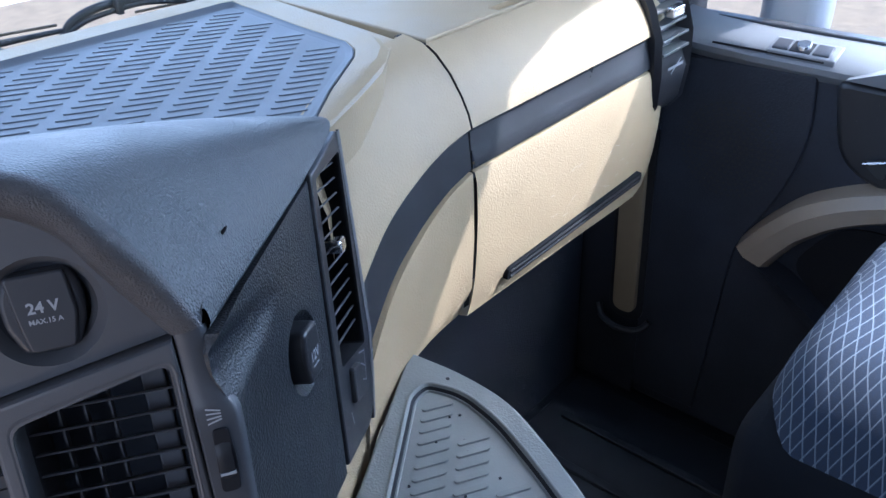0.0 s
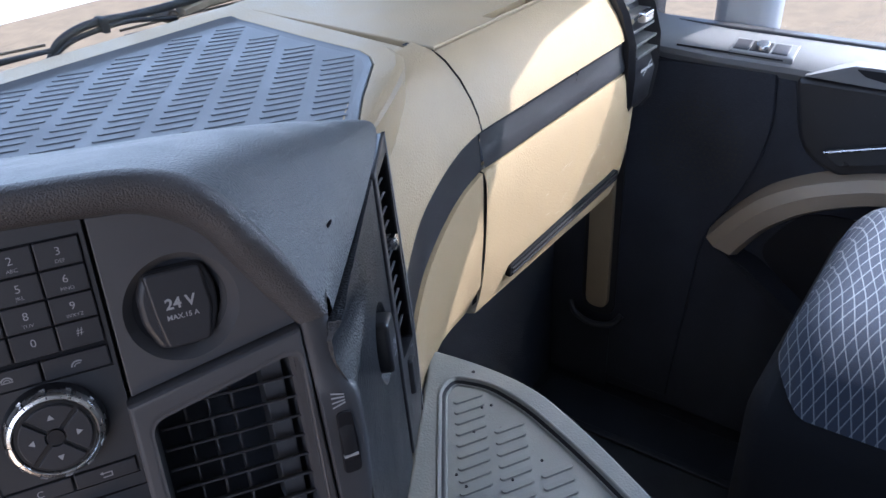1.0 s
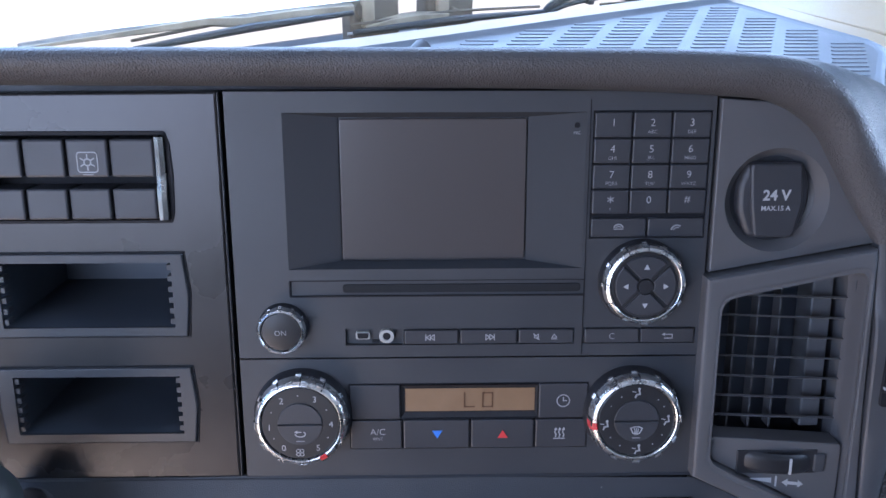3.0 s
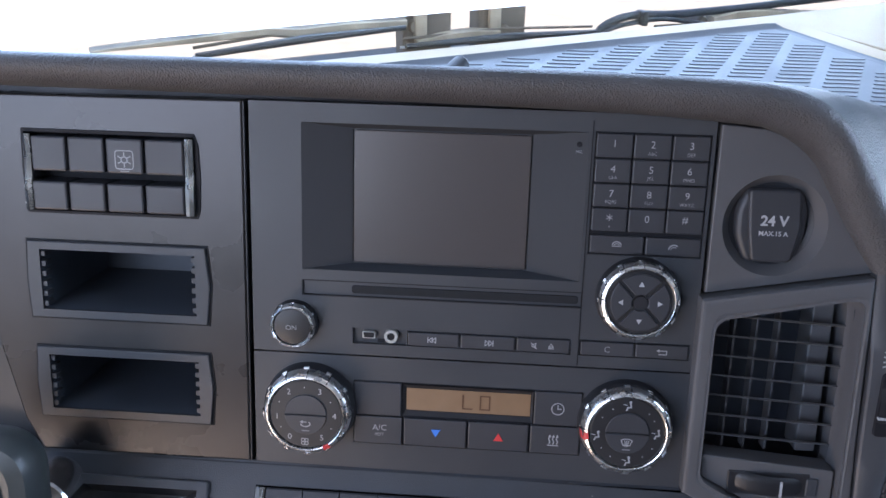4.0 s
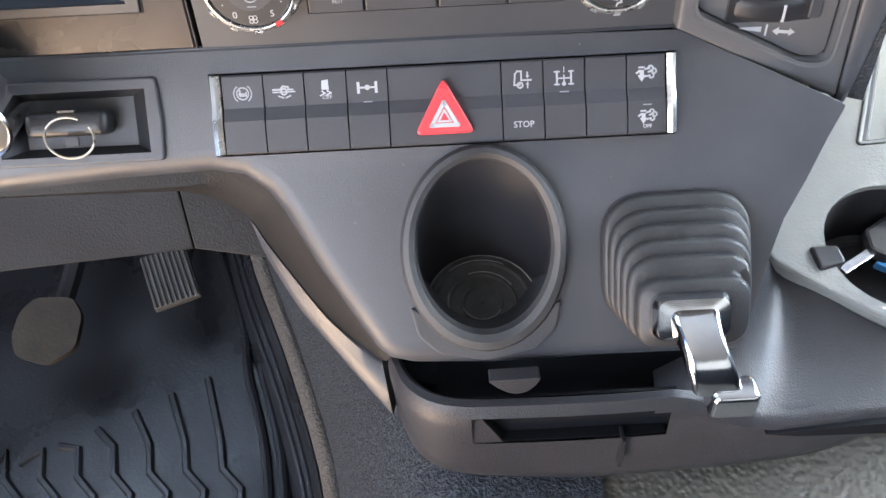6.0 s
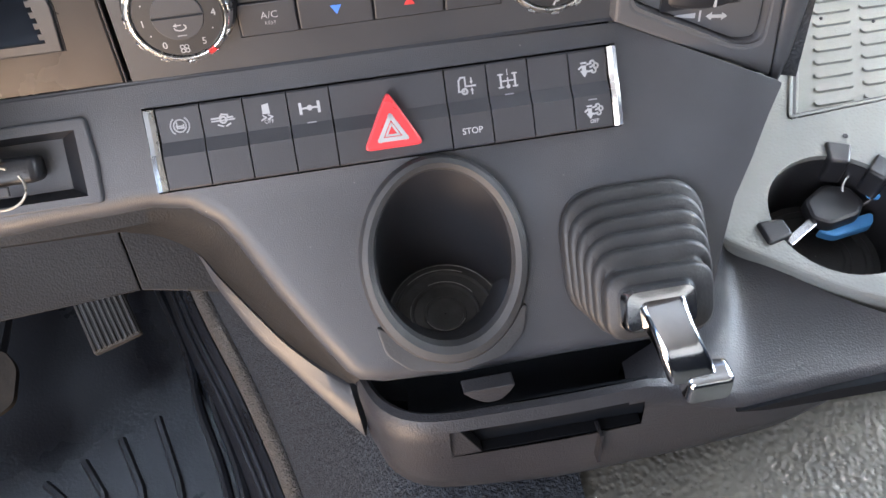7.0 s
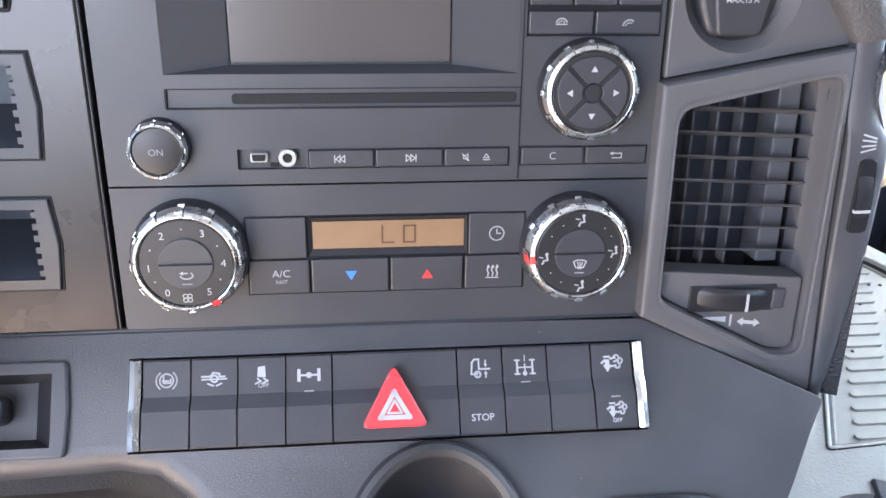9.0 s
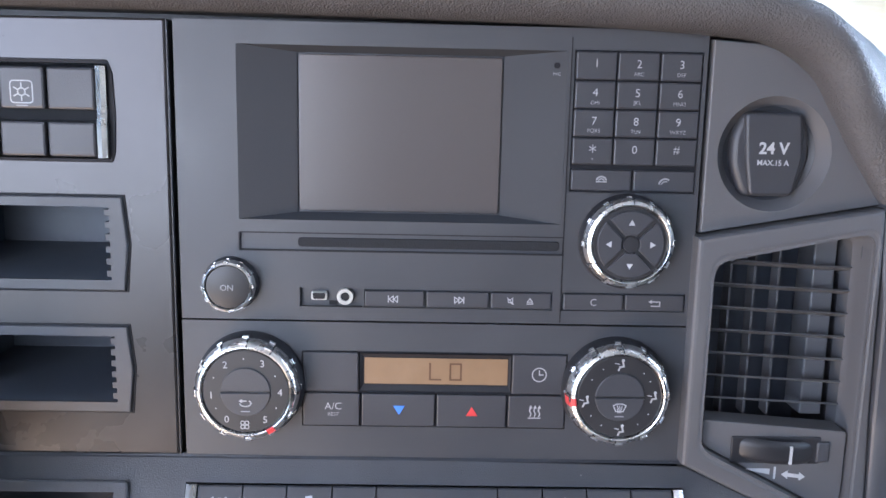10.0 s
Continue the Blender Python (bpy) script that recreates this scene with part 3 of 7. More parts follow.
# stands for a thick dark wiper arm, added here as a tube by the hose
part("arm_tube", tube(B(), spline([(0.606, 1.272, 0.744), (0.622, 1.272, 0.764), (0.650, 1.272, 0.7745), (0.684, 1.272, 0.7775), (0.732, 1.272, 0.7740), (0.784, 1.272, 0.7728), (0.860, 1.272, 0.7728), (0.942, 1.272, 0.7735), (1.08, 1.272, 0.775)], 5), 0.0055, 10), WIPER, hs, "dark wiper arm drawn as a smooth tube")
part("clip", box(B(), 0.682, 0.691, 1.258, 1.278, 0.764, 0.784, 0.002), WIPER, hs)

# ---- passenger side of the dashboard ----
dash = thing("passenger_dashboard", CAB, (0.9, 0.8, 0.5), "beige grained dashboard in front of the passenger, partly in sun", "dashboard")
# outline in plan of the front, from the stack's flank round to the door
PLAN = spline([(0.520, 0.674), (0.560, 0.694), (0.61, 0.716), (0.665, 0.732), (0.715, 0.741), (0.757, 0.743)], 5)
PLAN_R = [Vector(p) for p in ((0.760, 0.743), (0.90, 0.7445), (1.02, 0.7455), (1.10, 0.746), (1.15, 0.748), (1.185, 0.754), (1.205, 0.768), (1.215, 0.79))]


def front(plan, prof, k0=0.0):
    """Lofts the profile (how far back, height) along the plan; the way back is square to the plan."""
    rows = []
    for i, p in enumerate(plan):
        d = (plan[min(i + 1, len(plan) - 1)] - plan[max(i - 1, 0)]).normalized()
        nrm = Vector((-d.y, d.x))
        rows.append([(p.x + nrm.x * b, p.y + nrm.y * b, z) for b, z in prof(i / (len(plan) - 1))])
    return rows


def upper(t):
    return [(0.005, 0.712), (-0.001, 0.716), (0.003, 0.73), (0.012, 0.748), (0.026, 0.768), (0.044, 0.785), (0.058, 0.7925), (0.0595, 0.790), (0.0595, 0.775)]


def upper_left(t):
    s = 1 - t
    return [(0.004, 0.712 - 0.062 * s ** 1.4), (-0.001, 0.716 - 0.062 * s ** 1.4), (0.003, 0.73 - 0.055 * s ** 1.4), (0.012, 0.748 - 0.05 * s), (0.026 - 0.012 * s, 0.768 - 0.028 * s), (0.044 - 0.02 * s, 0.785 - 0.01 * s), (0.060 - 0.03 * s, 0.7945 + 0.004 * s), (0.085 - 0.045 * s, 0.799 + 0.004 * s)]


def strip_prof(t):
    return [(0.012, 0.714), (0.003, 0.711), (0.002, 0.700), (0.0, 0.690), (-0.003, 0.678), (-0.002, 0.671), (0.01, 0.668)]


def strip_left(t):
    s = (1 - t)
    d = 0.062 * s ** 1.4
    k = 1 - 0.25 * s
    return [(0.012, 0.714 - d), (0.003, 0.711 - d), (0.001, 0.690 - d), (-0.001, 0.671 - d * 1.25 - 0.012 * s), (0.01, 0.668 - d * 1.25 - 0.012 * s)]


def lower(t):
    zb = 0.474 - 0.012 * t + 0.085 * max(0.0, t - 0.62) ** 2 / 0.1444
    k = (0.53 - zb) / 0.044
    return [(0.012, 0.669), (-0.003, 0.667), (-0.006, 0.655), (-0.007, 0.62), (-0.005, max(0.57, zb + 0.02)), (-0.002, max(0.535, zb + 0.014)), (0.001, max(0.515, zb + 0.011)), (0.004, max(0.500, zb + 0.008)), (0.010, zb + 0.004), (0.02, zb), (0.06, zb - 0.003)]


def lower_left(t):
    s = (1 - t)
    d = 0.105 * s ** 1.4
    z0 = 0.669 - d
    zb = 0.473 - 0.02 * s
    return [(0.012, z0), (-0.003, z0 - 0.002), (-0.004, z0 - 0.02), (-0.004, z0 * 0.6 + zb * 0.4), (0.0, z0 * 0.25 + zb * 0.75), (0.02, zb + 0.004), (0.06, zb)]


part("upper_cover", loft(B(), front(PLAN_R, upper)), BEIGE, dash)
part("upper_cover", loft(B(), front(PLAN, upper_left)), BEIGE, dash)
part("trim_strip", loft(B(), front(PLAN_R, strip_prof)), STRIP, dash, "dark satin trim strip")
part("trim_strip", loft(B(), front(PLAN, strip_left)), STRIP, dash, "dark satin trim strip curving down")
glove = part("glovebox_lid", loft(B(), front(PLAN_R, lower)), BEIGE, dash, "beige glovebox lid with scuffed lower edge")
part("lower_cover", loft(B(), front(PLAN, lower_left)), BEIGE, dash)
part("skirt", loft(B(), [[(x, y, z) for z in (0.58, 0.50, 0.40)] for x, y in ((0.40, 0.596), (0.46, 0.636), (0.492, 0.657), (0.522, 0.676))]), BEIGE, dash, "lower beige skirt beside the shelf")
SEAM = [(0.753, 0.492), (0.749, 0.53), (0.7435, 0.62), (0.7455, 0.668), (0.7485, 0.70), (0.7465, 0.716), (0.7490, 0.73), (0.7580, 0.748), (0.7725, 0.768), (0.7905, 0.784), (0.806, 0.7915), (0.84, 0.7945)]
part("seam", loft(B(), [[(x, f, z) for f, z in SEAM] for x in (0.7535, 0.7635)]), DEEP, dash)
# pale scratches and the long dark grip slot of the glovebox
bm = B()
rnd_ = random.Random(5)
for k in range(14):
    x_, z_ = rnd_.uniform(0.90, 1.10), rnd_.uniform(0.538, 0.60)
    a_, n_ = rnd_.uniform(-0.5, 0.9), rnd_.uniform(0.004, 0.016)
    stroke(bm, [(x_, z_), (x_ + n_ * 0.5, z_ + n_ * 0.5 * a_), (x_ + n_, z_ + n_ * a_ * 0.7)], 0.0006, 0.7370)
part("scuff", bm, SCUFF, glove, "pale scratches above the grip")["kind"] = "stuff"
bm = B()
prism(bm, rounded([(0.818, 0.500), (1.134, 0.507), (1.136, 0.523), (0.822, 0.516)], 0.007), 0.7400, 0.752, 0.0015)
# flat black bar; the darkness of the grip recess is in its colour
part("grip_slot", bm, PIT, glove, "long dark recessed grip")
bm = B()
for zz_ in (0.5045, 0.511):
    tube(bm, [(0.825, 0.7400, zz_), (0.98, 0.7392, zz_ + 0.0035), (1.128, 0.7400, zz_ + 0.007)], 0.0016, 6)
part("grip_rib", bm, DEEP, glove)
# flat top back to the windscreen, in two pieces with a seam
bm = B()
slab(bm, [(0.7635, 0.8045), (0.90, 0.8060), (1.03, 0.8070), (1.10, 0.8080), (1.16, 0.812), (1.20, 0.83), (1.268, 0.86), (1.268, 1.14), (0.785, 1.13), (0.775, 1.10)], 0.772, 0.7955, 0.002)
top_r = part("top_cover", bm, BEIGE, dash)
carve(top_r, box(B(), 0.888, 0.990, 0.8085, 0.824, 0.765, 0.82))
part("card_slot", box(B(), 0.886, 0.992, 0.8070, 0.826, 0.766, 0.7715), BEIGE, dash, "recessed slot in the dashboard top")
bm = B()
slab(bm, [(0.50, 0.70), (0.535, 0.705), (0.60, 0.735), (0.66, 0.765), (0.70, 0.795), (0.738, 0.826), (0.772, 1.10), (0.780, 1.118), (-0.25, 1.14), (-0.25, 0.98), (0.2, 0.80)], 0.74, 0.798, 0.0)
part("tray_base", bm, BEIGE, dash)
# raised rim round the tray mat, and the wall along the windscreen
bm = B()
RIM = [(0.535, 0.720), (0.555, 0.7335), (0.591, 0.7590), (0.6305, 0.7845), (0.6668, 0.8080), (0.6825, 0.8245), (0.6935, 0.847), (0.6958, 0.873), (0.7020, 0.936), (0.7130, 1.0154), (0.7155, 1.040), (0.7125, 1.0515), (0.700, 1.0555), (0.6543, 1.0560), (0.55, 1.0585), (0.2, 1.066), (-0.25, 1.078)]
rows, lip = [], []
for i, p in enumerate(RIM):
    a, b_ = Vector(RIM[max(i - 1, 0)]), Vector(RIM[min(i + 1, len(RIM) - 1)])
    d = (b_ - a).normalized()
    nrm = Vector((d.y, -d.x))
    wid = (0.004, 0.008, 0.013, 0.018, 0.022, 0.026, 0.030, 0.034)[min(i, 7)]
    hgt = (0.799, 0.8015, 0.803)[min(i, 2)] if i < 11 else 0.8065
    rows.append([(p[0] + nrm.x * o_, p[1] + nrm.y * o_, z_) for o_, z_ in ((-0.0005, 0.797), (0.0002, hgt - 0.0015), (0.0016, hgt), (wid, hgt - 0.0005), (wid + 0.003, hgt - 0.002), (wid + 0.010, 0.7965))])
    lip.append([(p[0] + nrm.x * o_, p[1] + nrm.y * o_, z_) for o_, z_ in ((-0.0006, 0.797), (-0.0006, hgt + 0.0004), (-0.0016, hgt + 0.0008), (-0.0030, hgt - 0.0004), (-0.0055, 0.8022), (-0.0090, 0.8014))])
part("tray_rim", loft(B(), rows), BEIGE, dash)

# rubber mat in the tray with its raised bars
TRAY = [(x, y) for x, y in RIM] + [(-0.2, 0.96), (0.25, 0.80)]
tmat = solo("dashboard_mat", slab(B(), TRAY, 0.797, 0.8015, 0.001), MATT, CAB, (0.45, 0.9, 0.797), "blue-grey ribbed rubber mat in the dashboard tray", "mat")
part("rolled_edge", loft(B(), lip), MATT, tmat, "", 60)

# passenger air vent
pv = thing("passenger_air_vent", CAB, (1.19, 0.73, 0.61), "black curved air vent at the end of the passenger dashboard", "air vent")
path = [(0.752, 0.60), (0.742, 0.615), (0.737, 0.66), (0.738, 0.71), (0.750, 0.75), (0.768, 0.782), (0.792, 0.802), (0.83, 0.808)]
rows = []
for (f, z), wd in zip(path, (0.026, 0.038, 0.043, 0.045, 0.045, 0.044, 0.042, 0.038)):
    c = 1.172 + (0.80 - z) * 0.06
    rows.append([(c - wd, f + 0.02, z), (c - wd, f + 0.002, z), (c - wd + 0.006, f - 0.006, z), (c - wd + 0.010, f + (0.018 if z > 0.68 else 0.0), z), (c + wd - 0.010, f + (0.014 if z > 0.68 else -0.006), z), (c + wd - 0.006, f - 0.010, z), (c + wd, f - 0.004, z), (c + wd, f + 0.02, z)])
part("housing", loft(B(), rows), BLACK, pv)
for k in range(7):
    t = k / 6
    z = 0.69 + 0.105 * t
    f = 0.738 + 0.050 * t ** 1.6
    part("slat", box(B(), 1.140, 1.212, f - 0.009, f + 0.012, z - 0.002, z + 0.002, 0.001), SLAT, pv)
part("tab", box(B(), 1.158, 1.188, 0.730, 0.742, 0.735, 0.749, 0.002), SATINCHROME, pv, "small silver tab")
bm = B()
stroke(bm, [(1.158, 0.668), (1.196, 0.668)], 0.004, 0.7285)
stroke(bm, [(1.166, 0.660), (1.190, 0.676)], 0.0025, 0.7285)
part("symbol", bm, DIM, pv)

# ---- footwell of the passenger ----
bm = B()
prism(bm, [(0.70, 0.54), (1.25, 0.53), (1.26, 0.0), (0.60, 0.0)], 0.90, 0.96)
solo("footwell_panel", bm, DARKLINER, CAB, (0.95, 0.92, 0), "dark panel at the front of the passenger footwell", "panel", kind="structure")
pil = thing("pillar_pad", CAB, (1.235, 0.79, 0.16), "narrow beige pad with a dark surround on the footwell side", "trim")
bm = B()
prism(bm, rounded([(0.776, 0.165), (0.842, 0.165), (0.85, 0.53), (0.784, 0.53)], [0.03, 0.03, 0.002, 0.002], 6), 1.262, 1.272, 0.004)
for v in bm.verts:
    v.co = Vector((v.co.y, v.co.x, v.co.z))
part("surround", bm, BLACK, pil)
bm = B()
prism(bm, rounded([(0.788, 0.185), (0.830, 0.185), (0.838, 0.53), (0.796, 0.53)], [0.022, 0.022, 0.002, 0.002], 6), 1.252, 1.263, 0.006)
for v in bm.verts:
    v.co = Vector((v.co.y, v.co.x, v.co.z))
part("pad", bm, BEIGE, pil, "beige pad")
part("foot", tube(B(), spline([(1.262, 0.762, 0.176), (1.252, 0.776, 0.158), (1.247, 0.812, 0.150), (1.252, 0.848, 0.158), (1.262, 0.862, 0.176)], 4), 0.006, 8), KEYP, pil, "grey rounded foot below the pad")
solo("passenger_floor_mat", box(B(), 0.66, 1.24, -0.1, 0.88, 0.0, 0.012, 0.004), FLOORMAT, CAB, (0.95, 0.4, 0.0), "black rubber mat in the passenger footwell", "mat")
bm = B()
for k in range(5):
    box(bm, 0.72 + k * 0.1, 0.735 + k * 0.1, 0.35, 0.84, 0.012, 0.019, 0.002)
solo("mat_rib", bm, FLOORMAT, CAB, (0.95, 0.6, 0.012), "raised ribs of the black passenger mat", "mat", kind="stuff")

# ---- passenger door ----
door = thing("door_1", CAB, (1.28, 0.3, 0.0), "closed passenger door with dark and beige plastic lining", "door", kind="structure")
bm = B()
prism(bm, [(-0.35, 0.001), (0.79, 0.001), (0.79, 0.66), (0.74, 0.672), (-0.35, 0.672)], 1.272, 1.32, 0.012, 3)
for v in bm.verts:
    v.co = Vector((v.co.y, v.co.x, v.co.z))
part("lining", bm, DARKLINER, door, "dark grained lining")
prof_ = [(1.274, 0.650), (1.262, 0.664), (1.262, 0.672), (1.268, 0.679), (1.290, 0.689), (1.326, 0.699), (1.326, 0.68)]
part("sill_trim", loft(B(), [[(l, f, z + dz) for l, z in prof_] for f, dz in ((-0.35, 0.0), (0.3, 0.0), (0.66, 0.0), (0.74, 0.003), (0.785, 0.010))]), SILL, door, "smooth grey sill trim below the window")
part("sill_groove", box(B(), 1.2655, 1.2685, 0.566, 0.72, 0.6785, 0.6810), DEEP, door)
def on_sill(bm):
    # lean with the slope of the sill
    for v in bm.verts:
        v.co.z += (v.co.x - 1.292) * 0.27 - 0.0025
    return bm


swp = part("switch_panel", on_sill(box(B(), 1.2655, 1.302, 0.553, 0.643, 0.684, 0.6935, 0.002)), SILL, door, "grey window switch panel")
for k, f in enumerate((0.628, 0.574)):
    part("rocker", on_sill(box(B(), 1.271, 1.296, f - 0.011, f + 0.011, 0.692, 0.6955, 0.0015)), KEYP, swp, "black window rocker")
# flat plate, not cut in; the recess is only its black colour
part("knob_recess", on_sill(box(B(), 1.271, 1.297, 0.588, 0.616, 0.692, 0.6944, 0.001)), DEEP, swp, "flat black plate drawn as the recess between the rockers")
part("mirror_knob", on_sill(slab(B(), [(1.2835 + 0.0095 * math.cos(k * 0.3927), 0.600 + 0.0095 * math.sin(k * 0.3927)) for k in range(16)], 0.693, 0.7000, 0.0015)), SATINCHROME, swp, "round pale mirror knob")
# raised front face with the loudspeaker, and the ledge over the handle
bm = B()
prism(bm, rounded([(0.785, 0.03), (0.785, 0.652), (0.5705, 0.660), (0.5632, 0.588), (0.573, 0.5236), (0.5967, 0.456), (0.640, 0.378), (0.665, 0.03)], [0.004, 0.004, 0.006, 0.03, 0.04, 0.05, 0.04, 0.004], 4), 1.266, 1.274, 0.004, 3)
for v in bm.verts:
    v.co = Vector((v.co.y, v.co.x, v.co.z))
part("face_panel", bm, DARKLINER, door, "dark grained front face")
bm = B()
prism(bm, rounded([(0.533, 0.668), (0.471, 0.692), (0.10, 0.704), (0.10, 0.662)], 0.004), 1.250, 1.276, 0.004, 2)
for v in bm.verts:
    v.co = Vector((v.co.y, v.co.x, v.co.z))
part("ledge", bm, SILL, door, "pale ledge over the handle")
bm = B()
prism(bm, rounded([(0.468, 0.6885), (0.10, 0.6995), (0.10, 0.676), (0.43, 0.676), (0.455, 0.680)], 0.003), 1.2485, 1.252)
for v in bm.verts:
    v.co = Vector((v.co.y, v.co.x, v.co.z))
# no hollow is cut: this patch paints its shade on the ledge
part("ledge_recess", bm, DEEP, door, "flat black patch, painted shade of the ledge hollow")
# raised handle field with pull
bm = B()
prism(bm, rounded([(-0.35, 0.52), (0.43, 0.52), (0.52, 0.55), (0.545, 0.665), (-0.35, 0.665)], [0, 0.05, 0.05, 0.02, 0], 5), 1.255, 1.28, 0.008, 3)
for v in bm.verts:
    v.co = Vector((v.co.y, v.co.x, v.co.z))
part("handle_field", bm, BLACK, door, "smooth black field round the handle")
bm = B()
prism(bm, rounded([(0.24, 0.640), (0.395, 0.5965), (0.486, 0.568), (0.464, 0.551), (0.389, 0.5715), (0.24, 0.613)], 0.004), 1.243, 1.258, 0.003)
for v in bm.verts:
    v.co = Vector((v.co.y, v.co.x, v.co.z))
handle = part("door_handle", bm, STRIP, door, "dark satin door handle")
part("bright_edge", tube(B(), [(1.2425, 0.24, 0.640), (1.2425, 0.395, 0.5965), (1.2425, 0.485, 0.568)], 0.0022, 8), SATINCHROME, handle, "bright upper edge")
# beige arm round the pocket
outer = spline([(0.6316, 0.3947, 0), (0.612, 0.423, 0), (0.5854, 0.4566, 0), (0.5492, 0.4919, 0), (0.4988, 0.5209, 0), (0.4434, 0.5419, 0), (0.3849, 0.5561, 0), (0.2, 0.585, 0), (-0.3, 0.64, 0)], 6)
inner = spline([(0.5747, 0.3780, 0), (0.562, 0.398, 0), (0.550, 0.416, 0), (0.5321, 0.4375, 0), (0.4899, 0.4717, 0), (0.4345, 0.4981, 0), (0.3757, 0.5148, 0), (0.2, 0.545, 0), (-0.3, 0.60, 0)], 6)
rows = [[(1.272, o.x, o.y), (1.235, o.x * 0.9 + i.x * 0.1, o.y * 0.9 + i.y * 0.1), (1.222, o.x * 0.6 + i.x * 0.4, o.y * 0.6 + i.y * 0.4), (1.222, i.x * 0.85 + o.x * 0.15, i.y * 0.85 + o.y * 0.15), (1.235, i.x, i.y), (1.272, i.x, i.y)] for o, i in zip(outer, inner)]
bm = loft(B(), rows)
part("arm_trim", bm, BEIGED, door, "beige arched armrest trim")
rows = [[(1.272, 0.618, 0.392), (1.235, 0.612, 0.388), (1.23, 0.585, 0.372), (1.272, 0.578, 0.372)], [(1.272, 0.585, 0.36), (1.235, 0.578, 0.36), (1.23, 0.557, 0.36), (1.272, 0.550, 0.362)], [(1.272, 0.525, 0.308), (1.235, 0.520, 0.314), (1.23, 0.505, 0.325), (1.272, 0.50, 0.33)], [(1.272, 0.40, 0.225), (1.235, 0.40, 0.232), (1.23, 0.40, 0.25), (1.272, 0.40, 0.255)], [(1.272, -0.3, 0.21), (1.235, -0.3, 0.22), (1.23, -0.3, 0.24), (1.272, -0.3, 0.245)]]
part("pocket_lip", loft(B(), rows), DARKLINER, door)
bm = B()
prism(bm, rounded([(-0.3, 0.25), (0.42, 0.26), (0.555, 0.375), (0.50, 0.46), (-0.3, 0.515)], [0, 0.03, 0.03, 0.04, 0]), 1.268, 1.274)
for v in bm.verts:
    v.co = Vector((v.co.y, v.co.x, v.co.z))
# flat plate on the lining; the pocket's depth is painted as black shade
part("pocket", bm, DEEP, door, "flat black plate, painted shade of the door pocket")
# speaker: rings of fine holes read as raised dots
bm = B()
for ring_ in range(1, 9):
    n = 6 * ring_
    for k in range(n):
        a = 2 * math.pi * k / n
        y_, z_ = 0.672 + 0.009 * ring_ * math.cos(a), 0.527 + 0.009 * ring_ * math.sin(a)
        q = [bm.verts.new((1.2654, y_ + dx * 0.0024, z_ + dz * 0.0024)) for dx, dz in ((-1, -0.5), (0, -1), (1, -0.5), (1, 0.5), (0, 1), (-1, 0.5))]
        bm.faces.new(q)
ob = part("speaker_grille", bm, BLACK, door, "round perforated speaker grille")

# ---- passenger seat ----
seat = thing("passenger_chair", CAB, (0.96, 0.1, 0.0), "passenger seat in dark blue cloth with pale diamond net", "chair")


def cushion(x0, x1, y0, y1, z0, z1, r, name, material, parent, label=""):
    # twice as round across as along
    bm = box(B(), x0, x1, y0 - (y1 - y0), y1, z0, z1, r, 8)
    for v in bm.verts:
        v.co.y = y1 + (v.co.y - y1) * 0.5
    uv = bm.loops.layers.uv.new("UVMap")
    bm.normal_update()
    for f in bm.faces:
        for lp in f.loops:
            c = lp.vert.co
            # unrolled round the cushion: across, and along top then front
            lp[uv].uv = (c.y, c.x + (c.z - z1) * (1 if c.x < (x0 + x1) / 2 else -1))
    return part(name, bm, material, parent, label, 60)


cushion(0.752, 1.165, -0.12, 0.425, 0.34, 0.583, 0.105, "seat_cushion", CLOTH, seat)
cushion(0.742, 1.175, -0.12, 0.433, 0.28, 0.515, 0.05, "seat_base", CLOTHD, seat, "plain dark cloth apron")
part("pedestal", box(B(), 0.77, 1.15, -0.1, 0.33, 0.0, 0.34, 0.03, 3), BLACK, seat)
cushion(0.73, 1.21, -0.30, -0.12, 0.45, 1.2, 0.06, "backrest", CLOTH, seat)

# ---- centre stack (coordinates of the leaning panel: x across, y into it, z up along it) ----
Y = 0.423
carrier = thing("dashboard_carrier", PANEL, (-0.35, 0.5, 0.9), "dark carrier of the dashboard behind the panels", "dashboard", kind="structure")
ob = part("body", prism(B(), [(-0.95, 1.138), (-0.08, 1.135), (-0.03, 1.09), (-0.008, 1.04), (-0.010, 0.872), (-0.11, 0.895), (-0.36, 0.895), (-0.95, 0.89)], 0.4425, 0.52), BLACK, carrier)
for hx0, hx1, hz0, hz1 in ((-0.496, -0.399, 1.0015, 1.0405), (-0.495, -0.399, 0.9375, 0.9745), (-0.1025, -0.023, 0.885, 1.036)):
    carve(ob, box(B(), hx0, hx1, 0.43, 0.505, hz0, hz1))

# padded hood over the stack
hood = thing("instrument_hood", PANEL, (-0.3, 0.5, 1.13), "padded dark grained hood over the centre stack", "dashboard hood")
EDGE_O = spline([(-0.75, 0.404, 1.1535), (-0.45, 0.404, 1.1535), (-0.2, 0.404, 1.1525), (-0.11, 0.405, 1.1505), (-0.073, 0.406, 1.146), (-0.050, 0.407, 1.134), (-0.033, 0.409, 1.112), (-0.016, 0.411, 1.084), (-0.0015, 0.4125, 1.0515)], 6)
EDGE_I = spline([(-0.75, 0.417, 1.1345), (-0.45, 0.417, 1.1345), (-0.2, 0.417, 1.132), (-0.107, 0.417, 1.128), (-0.079, 0.417, 1.1235), (-0.058, 0.417, 1.110), (-0.046, 0.417, 1.092), (-0.034, 0.417, 1.0725), (-0.0175, 0.4165, 1.0485)], 6)
